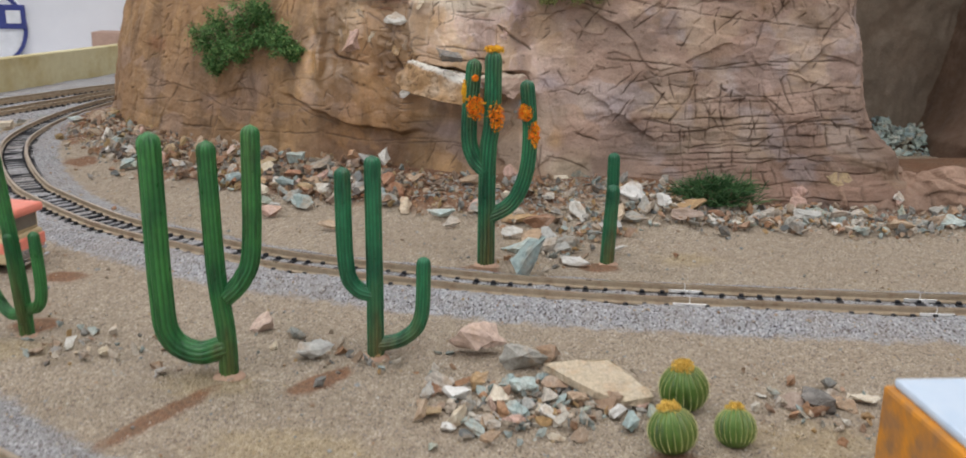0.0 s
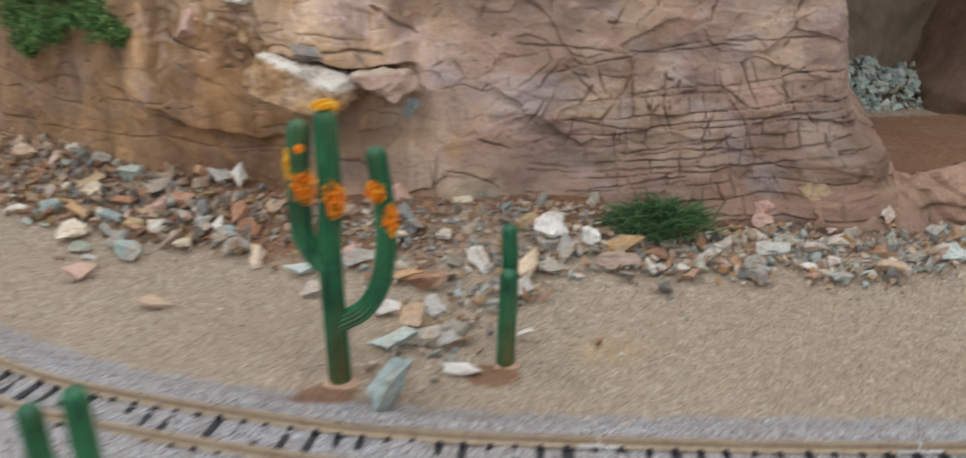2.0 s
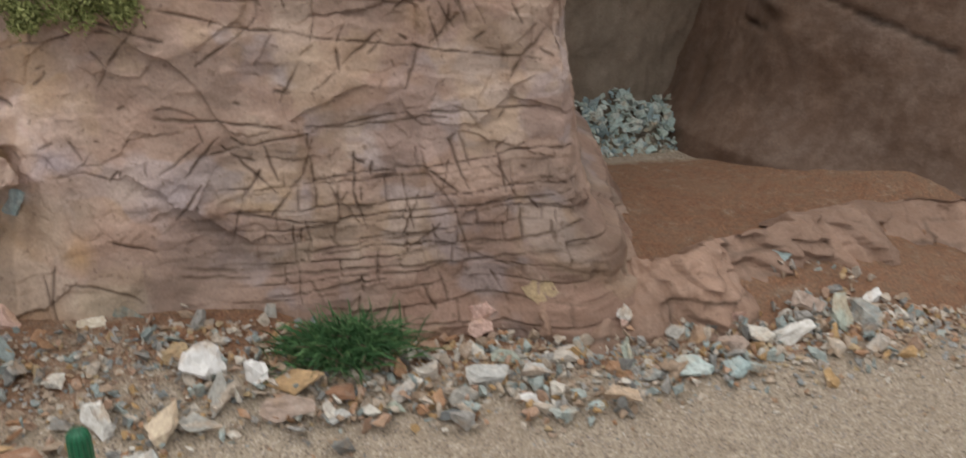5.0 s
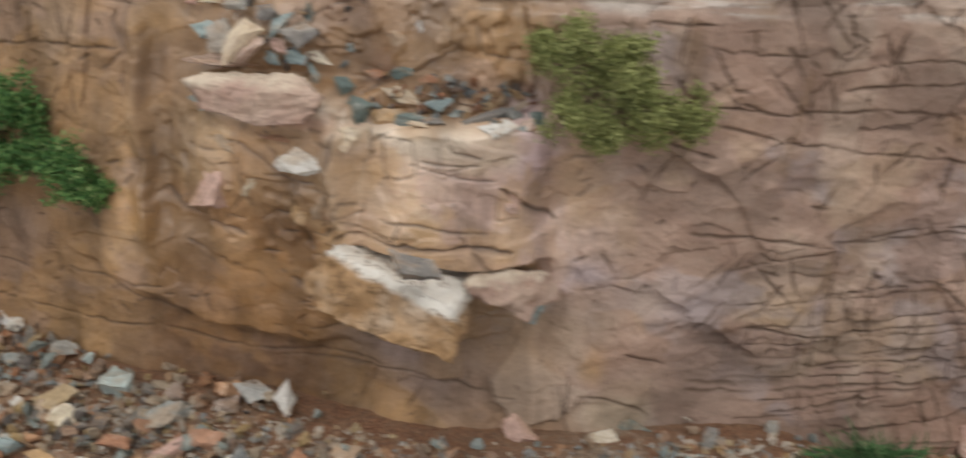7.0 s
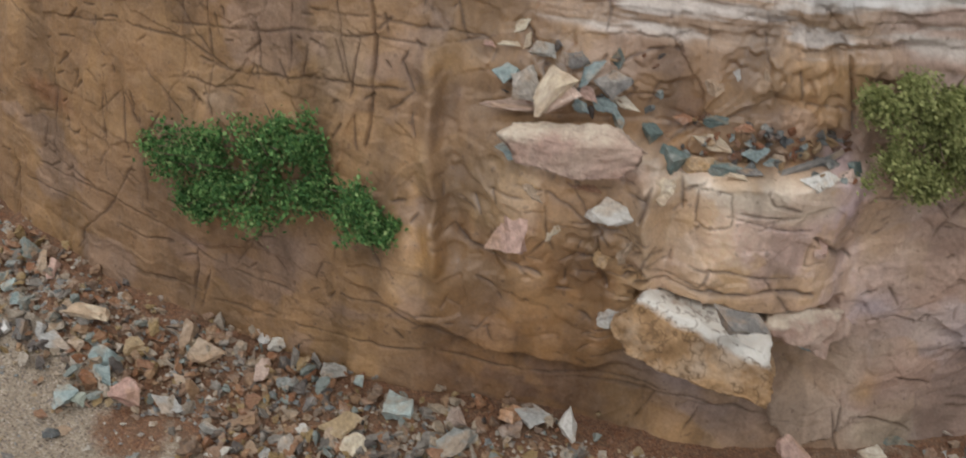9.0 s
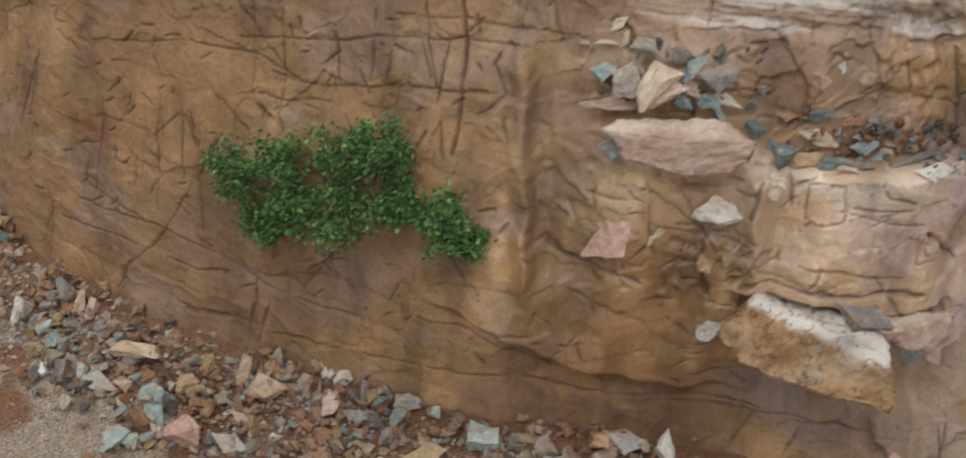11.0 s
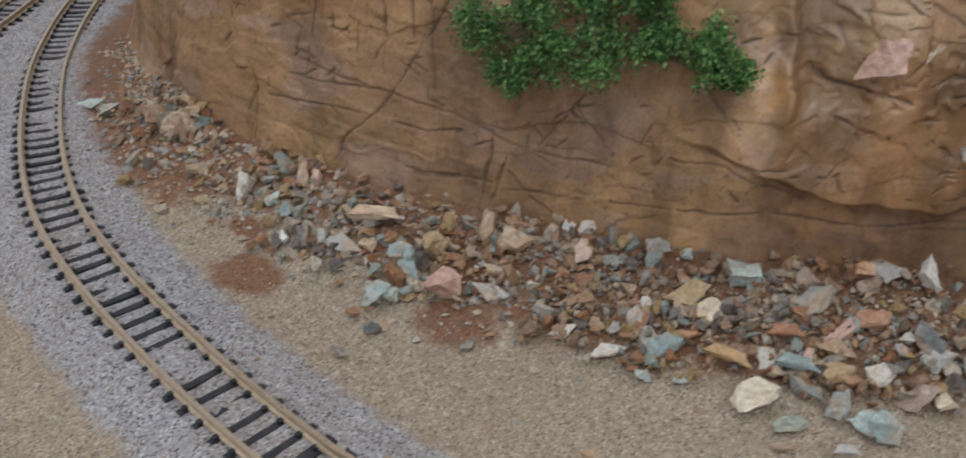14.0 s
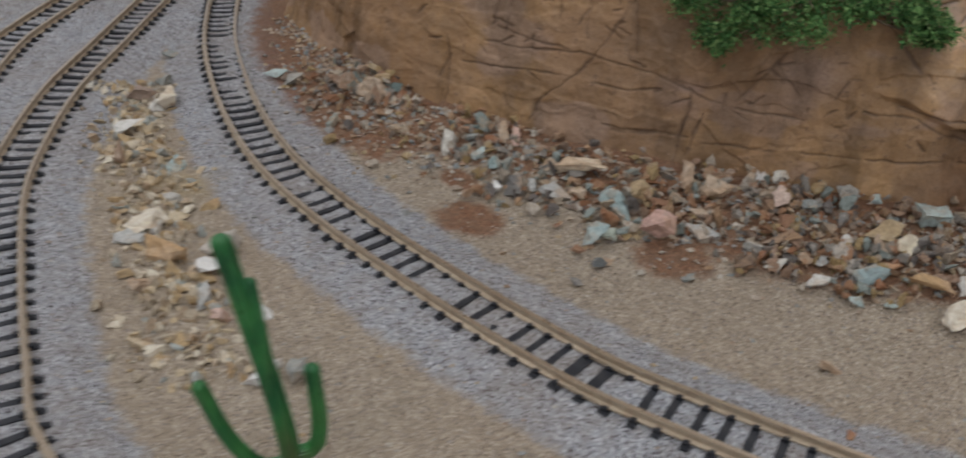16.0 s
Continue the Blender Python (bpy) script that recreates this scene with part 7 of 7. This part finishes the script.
for x_, y_, r_, lab_, top_, third_ in ((-0.0966, 0.1836, -15, "slender grass-green plastic cactus with two upturned arms", (-0.0036, 0, 0.0410), [(0.0, -0.0008, 0.004), (0.0002, -0.0016, 0.010), (-0.0008, -0.0016, 0.0240)]),
                                       (-0.2096, 0.2985, 0, "slender grass-green plastic cactus beside the curving rails", (-0.0062, 0.0045, 0.0455), [(0, -0.0008, 0.004), (-0.0010, -0.0012, 0.016), (-0.0030, 0.0035, 0.0385)])):
    cactus(lab_, x_, y_, M_CACTUS_Y, [(0, 0, 0), (-0.0006, 0, 0.015), top_],
           [([(0, 0, 0.0070), (0.0036, 0, 0.0078), (0.0049, 0, 0.0125), (0.0044, 0, 0.0245)], 0.0013), ([(0, 0, 0.0055), (-0.0045, 0, 0.0058), (-0.0086, 0, 0.0125), (-0.0118, 0, 0.0240)], 0.0013), (third_, 0.0011)], 0.0016, turn=r_)


def barrel_cactus(x, y, r, lean):
    t = thing("barrel_cactus", pose(x, y, ground_at(x, y), lean[0], lean[1], random.uniform(0, 90)), "round ribbed yellow-green barrel cactus with yellow crown", "cactus", "round barrel cacti")
    k, n, ribs = 132, 26, 22
    v = []
    for i in range(n):
        a = -1.25 + (1.57 + 1.25) * i / (n - 1)
        for j in range(k):
            b = 2 * math.pi * j / k
            w = 1 - 0.10 * (0.5 + 0.5 * math.cos(b * ribs)) * math.cos(a) ** 0.5 if math.cos(a) > 0 else 1
            v.append((r * math.cos(a) * w * math.cos(b), r * math.cos(a) * w * math.sin(b), r * 0.93 + r * 0.98 * math.sin(a) - 0.08 * r * math.exp(-((math.cos(a) / 0.3) ** 2)) * (a > 0)))
    f = [(i * k + j, i * k + (j + 1) % k, (i + 1) * k + (j + 1) % k, (i + 1) * k + j) for i in range(n - 1) for j in range(k)]
    raw("body", v, f, M_BARREL, t)
    spines = bmesh.new()
    for j in range(ribs):
        b = 2 * math.pi * (j + 0.5) / ribs
        for i in range(26):
            a = -0.7 + 1.95 * i / 25
            p = Vector((r * math.cos(a) * math.cos(b), r * math.cos(a) * math.sin(b), r * 0.93 + r * 0.98 * math.sin(a)))
            bmesh.ops.create_cone(spines, cap_ends=True, segments=4, radius1=0.00013, radius2=0.00003, depth=0.0005, matrix=Matrix.Translation(p) @ Vector((math.cos(a) * math.cos(b), math.cos(a) * math.sin(b), math.sin(a))).to_track_quat("Z", "Y").to_matrix().to_4x4())
    part("spine_cover", spines, M_SPINE, t, "short pale spines along the ribs")
    flock("crown", (0, 0, r * 1.86), r * 0.50, 900, 0.00030, M_TUFT, t, int(x * 9000), (1, 1, 0.72))
    return t


barrel_cactus(0.0394, 0.1525, 0.0045, (-6, -4))
barrel_cactus(0.0345, 0.1362, 0.0041, (-14, 6))
barrel_cactus(0.0450, 0.1380, 0.0035, (-16, 22))


# ---------- bushes ----------
def bush(label, centre, out, lobes, mat, crumbs, seed, leaf=0.0006):
    t = thing("bush", Matrix.Translation(centre), label, "bush", "")
    rng = random.Random(seed)
    bm = bmesh.new()
    root = Vector(out) * -0.004
    for lx, ly, lz, lr in lobes:
        for _ in range(7):
            goal = Vector((lx, ly, lz)) + Vector((rng.gauss(0, 0.5), rng.gauss(0, 0.5), rng.gauss(0, 0.5))) * lr
            pts = [root, root.lerp(goal, 0.5) + Vector((rng.gauss(0, 0.0012), rng.gauss(0, 0.0012), rng.gauss(0, 0.0012))), goal]
            for a, b in zip(pts, pts[1:]):
                d = b - a
                if d.length > 1e-5:
                    bmesh.ops.create_cone(bm, cap_ends=True, segments=5, radius1=0.00022, radius2=0.00012, depth=d.length, matrix=Matrix.Translation((a + b) / 2) @ d.to_track_quat("Z", "Y").to_matrix().to_4x4())
    part("branchwork", bm, M_TWIG, t, "thin dark brown twigs")
    nrng = np.random.default_rng(seed)
    pts = []
    for lx, ly, lz, lr in lobes:
        tips = np.array((lx, ly, lz)) + nrng.normal(size=(16, 3)) * lr * 0.5
        for q in tips:
            pts.append(q + nrng.normal(size=(crumbs // 16, 3)) * lr * 0.26)
    p = np.concatenate(pts)
    n = len(p)
    q = nrng.normal(size=(n, 2, 3))
    q /= np.linalg.norm(q, axis=2)[:, :, None]
    a, b = q[:, 0] * leaf, q[:, 1] * leaf * 0.7
    s = nrng.uniform(0.6, 1.4, (n, 1))
    v = np.stack([p - a * s, p + b * s, p + a * s + 0.3 * b, p - b * s], 1)
    raw("foliage", v.reshape(-1, 3), np.arange(n * 4).reshape(-1, 4), mat, t, smooth=False)
    return t


def lobes_at(centre, places):
    return [(x - centre[0], y - centre[1], z - centre[2], r) for x, y, z, r in places]


q_ = Vector((-0.092, 0.364, 0.051))
bush("dark green flock bush growing from the cliff", q_, Vector((-0.4, -0.9, 0)), lobes_at(q_, [(-0.112, 0.3768, 0.0500, 0.0052), (-0.1065, 0.372, 0.0415, 0.0046), (-0.0918, 0.3636, 0.0600, 0.0052), (-0.0927, 0.3618, 0.0500, 0.0056), (-0.0825, 0.3547, 0.0530, 0.0048), (-0.0760, 0.350, 0.0515, 0.0046),
     (-0.1007, 0.3690, 0.0560, 0.0050), (-0.0846, 0.3589, 0.0615, 0.0042), (-0.100, 0.367, 0.0470, 0.0045), (-0.0715, 0.3475, 0.0485, 0.0034)]), M_LEAF, 2000, 41, 0.00048)
q_ = Vector((0.0255, 0.3235, 0.0795))
bush("olive green flock bush growing from the cliff", q_, Vector((0, -1, 0)), lobes_at(q_, [(0.0125, 0.3252, 0.0850, 0.0036), (0.0181, 0.3253, 0.0870, 0.0040), (0.0247, 0.3241, 0.0813, 0.0046), (0.0189, 0.3224, 0.0755, 0.0044), (0.0306, 0.3235, 0.0750, 0.0044), (0.0400, 0.3233, 0.0725, 0.0036), (0.0256, 0.3255, 0.0850, 0.0036), (0.0235, 0.322, 0.071, 0.003), (0.0340, 0.3232, 0.0745, 0.0036), (0.0300, 0.3238, 0.0785, 0.0034)]), M_LEAF_OLIVE, 2000, 42, 0.00042)


def grass_bush(label, x, y, seed):
    """A low tussock of fine curved blades."""
    z = ground_at(x, y)
    t = thing("bush", pose(x, y, z), label, "bush")
    rng = np.random.default_rng(seed)
    n = 1700
    root = np.stack([rng.normal(0, 0.0045, n), rng.normal(0, 0.002, n), rng.uniform(0.0005, 0.0065, n)], 1)
    way = np.stack([rng.normal(0, 0.9, n) + root[:, 0] * 120, rng.normal(-0.3, 0.6, n), rng.uniform(0.1, 1.2, n)], 1)
    way *= (rng.uniform(0.004, 0.0095, n) / np.linalg.norm(way, axis=1))[:, None]
    mid, tip = root + way * 0.55 + (0, 0, 0.0006), root + way - (0, 0, 0.0008)
    side = np.cross(way, rng.normal(size=(n, 3)))
    side *= 0.00017 / np.linalg.norm(side, axis=1)[:, None]
    v = np.stack([root - side, root + side, mid + side, tip, mid - side], 1)
    me = (np.arange(n)[:, None, None] * 5 + np.array([(0, 1, 2), (0, 2, 4), (4, 2, 3)])[None]).reshape(-1, 3)
    raw("foliage", v.reshape(-1, 3), me, M_LEAF_GRASS, t, smooth=False)
    bm = bmesh.new()
    for a, b in zip(root[:60], tip[:60]):
        d = Vector(b - a)
        bmesh.ops.create_cone(bm, cap_ends=True, segments=5, radius1=0.0002, radius2=0.0001, depth=d.length, matrix=Matrix.Translation(Vector(a + b) / 2) @ d.to_track_quat("Z", "Y").to_matrix().to_4x4())
    part("branchwork", bm, M_TWIG, t, "thin brown stems")
    return t


grass_bush("low grassy green tussock among the scree stones", 0.0795, 0.2990, 43)


# ---------- model vehicles and the shed at the edges ----------
def build_bus():
    coral, cream = worn("coral_paint", (0.85, 0.27, 0.20), 0.4, 0, 300, (0.6, 0.24, 0.16)), worn("cream_paint", (0.62, 0.50, 0.30), 0.45, 0, 300)
    glass, chrome, rubber = worn("dim_window", (0.20, 0.18, 0.15), 0.15, 0, 300), worn("chrome_plate", (0.75, 0.76, 0.78), 0.15, 0.95, 300), worn("black_rubber", (0.02, 0.02, 0.02), 0.8)
    t = thing("model_bus", pose(-0.1190, 0.2315, ground_at(-0.1245, 0.2275), 0, 0, -12) @ Matrix.Diagonal((0.9, 0.9, 0.88, 1)), "coral and cream model bus with a chrome grille on the sand", "bus")

    def piece(name, mat, *args, label="", parent=None):
        return part(name, box(bmesh.new(), *args), mat, parent or t, label)

    piece("body", cream, -0.055, 0, -0.0075, 0.0075, 0.003, 0.0112, 0.0006)
    piece("stripe", coral, -0.0552, 0.0006, -0.0077, 0.0077, 0.0062, 0.0098, 0.0005, label="coral side stripe")
    piece("cabin", cream, -0.054, -0.001, -0.007, 0.007, 0.0112, 0.0168, 0.0005)
    piece("roof", coral, -0.0555, 0.0012, -0.0078, 0.0078, 0.0165, 0.0195, 0.0012, label="rounded coral roof")
    piece("windscreen", glass, -0.0012, -0.0007, -0.006, 0.006, 0.0122, 0.0162, 0.0001)
    for k in range(7):
        x = -0.0525 + k * 0.0073
        piece("side_window", glass, x, x + 0.006, -0.00725, -0.00695, 0.0122, 0.0161, 0.00008)
    g = piece("grille", chrome, 0.0003, 0.0011, -0.0042, 0.0042, 0.0036, 0.0066, 0.0002, label="chrome front grille")
    for k in range(5):
        piece("grille_bar", rubber, 0.0010, 0.0012, -0.004, 0.004, 0.004 + k * 0.0005, 0.0042 + k * 0.0005, parent=g)
    piece("bumper", chrome, 0.0006, 0.0018, -0.0076, 0.0076, 0.0022, 0.0032, 0.0003, label="chrome bumper")
    for s in (-1, 1):
        bm = bmesh.new()
        bmesh.ops.create_cone(bm, cap_ends=True, segments=18, radius1=0.0009, radius2=0.0007, depth=0.0008, matrix=pose(0.0012, s * 0.0058, 0.0056, 0, 90))
        part("headlight", bm, chrome, t, "round headlight")
        for x in (-0.010, -0.044):
            bm = bmesh.new()
            bmesh.ops.create_cone(bm, cap_ends=True, segments=22, radius1=0.0031, radius2=0.0031, depth=0.0022, matrix=pose(x, s * 0.0066, 0.0031, 90))
            w = part("wheel", bm, rubber, t)
            bm = bmesh.new()
            bmesh.ops.create_cone(bm, cap_ends=True, segments=16, radius1=0.0016, radius2=0.0013, depth=0.0003, matrix=pose(x, s * 0.0079, 0.0031, 90))
            part("hub", bm, chrome, w)


def build_wagon():
    orange = worn("peeling_orange_paint", (0.68, 0.27, 0.02), 0.75, 0, 110, (0.16, 0.13, 0.11), 0.95)
    blue = worn("pale_blue_roof", (0.55, 0.66, 0.80), 0.45, 0, 60, (0.72, 0.78, 0.86))
    dark = worn("black_underframe", (0.03, 0.03, 0.03), 0.6)
    t = thing("freight_wagon", pose(0.0449, 0.0882, 0, 0, 0, 4), "orange model freight wagon with pale blue roof on rails", "wagon")
    part("body", box(bmesh.new(), 0.0, 0.075, -0.019, 0.0, 0.012, 0.0352, 0.0005), orange, t, "orange side with chipped dark patches")
    part("roof", box(bmesh.new(), 0.0008, 0.0745, -0.0185, -0.0006, 0.0351, 0.0362, 0.0004), blue, t, "pale blue roof")
    part("underframe", box(bmesh.new(), 0.004, 0.071, -0.016, -0.003, 0.0075, 0.012, 0.0004), dark, t)
    for x in (0.012, 0.062):
        for y in (-0.0144, -0.0046):
            bm = bmesh.new()
            bmesh.ops.create_cone(bm, cap_ends=True, segments=20, radius1=0.0030, radius2=0.0030, depth=0.0012, matrix=pose(x, y, 0.0071, 90))
            part("wheel", bm, dark, t)


build_bus()
build_wagon()


# ---------- the board's edge and the hall round it ----------
def slab(name, mat, m, sx, sy, sz, label, cat, bevel=0.001):
    ob = part(name, box(bmesh.new(), -sx / 2, sx / 2, -sy / 2, sy / 2, 0, sz, bevel), mat)
    ob.matrix_world = m
    return tagged(ob, label, cat, kind="structure")


M_WALL = worn("white_hall_wall", (0.78, 0.79, 0.83), 0.9, 0, 3, (0.72, 0.73, 0.78), 0.6)
M_EDGE = worn("yellowed_board_edge", (0.60, 0.55, 0.34), 0.7, 0, 40, (0.46, 0.36, 0.16), 0.8)
M_WOOD = worn("plain_board", (0.42, 0.31, 0.2), 0.7, 0, 8)
M_FLOOR = worn("hall_floor", (0.34, 0.33, 0.32), 0.5, 0, 4)
slab("baseboard", M_WOOD, pose(0.25, 0.48, -0.045), 1.14, 1.1, 0.030, "plain wooden board under the sand", "board")
slab("board_edge", M_EDGE, pose(-0.3005, 0.66, -0.02, 0, 0, -10.5), 0.008, 0.62, 0.041, "yellowed painted upright edge of the board", "board edge")
slab("floor", M_FLOOR, pose(0, -0.9, -0.95), 5, 7.6, 0.04, "grey hall floor", "floor")
slab("ceiling", M_WALL, pose(0, -0.9, 1.75), 5, 7.6, 0.04, "white hall ceiling", "ceiling")
for nm_, x_, y_, sx_, sy_ in (("wall_west", -2.1, -0.9, 0.06, 7.6), ("wall_east", 2.4, -0.9, 0.06, 7.6), ("wall_north", 0, 2.13, 5, 0.06), ("wall_south", 0, -4.6, 5, 0.06)):
    slab(nm_, M_WALL, pose(x_, y_, -0.95), sx_, sy_, 2.74, "plain white hall wall", "wall")


def build_sign():
    """Round sign on the far wall: a blue ring with a blue bar across it, its mark left as plain shapes."""
    blue, white = worn("sign_blue", (0.045, 0.06, 0.24), 0.4, 0, 20), worn("sign_white", (0.80, 0.82, 0.86), 0.5, 0, 20)
    t = thing("round_sign", pose(-1.100, 2.095, -0.050, 90), "round white sign with blue ring and bar on wall", "sign")
    bm = bmesh.new()
    bmesh.ops.create_cone(bm, cap_ends=True, segments=64, radius1=0.084, radius2=0.084, depth=0.01)
    part("plate", bm, white, t)
    bm = bmesh.new()
    ring = [[bm.verts.new((r * math.cos(a), r * math.sin(a), z)) for a in np.linspace(0, 2 * math.pi, 72, endpoint=False)] for r, z in ((0.076, 0.005), (0.076, 0.008), (0.0845, 0.008), (0.0845, 0.005))]
    for a, b in zip(ring, ring[1:]):
        for i in range(72):
            bm.faces.new((a[i], a[(i + 1) % 72], b[(i + 1) % 72], b[i]))
    bmesh.ops.recalc_face_normals(bm, faces=bm.faces[:])
    part("ring", bm, blue, t, "blue ring")
    part("bar", box(bmesh.new(), -0.083, 0.083, -0.002, 0.050, 0.005, 0.010, 0.001), blue, t, "blue bar")
    part("mark", box(bmesh.new(), 0.042, 0.074, 0.010, 0.038, 0.010, 0.012, 0.0005), white, t, "plain white mark")


build_sign()
s_ = part("white_shelf", box(bmesh.new(), -0.5, 0.5, -0.06, 0.06, -0.02, 0.0, 0.003), M_WALL)
s_.matrix_world = pose(-0.62, 2.035, -0.114)
tagged(s_, "white shelf along the hall wall", "shelf")
b_ = part("carton", box(bmesh.new(), -0.04, 0.04, -0.03, 0.03, 0, 0.064, 0.002), worn("dusty_pink_card", (0.50, 0.34, 0.27), 0.8, 0, 20))
b_.matrix_world = pose(-0.800, 2.03, -0.114, 0, 0, 4)
tagged(b_, "dusty pink carton on the white shelf", "carton")
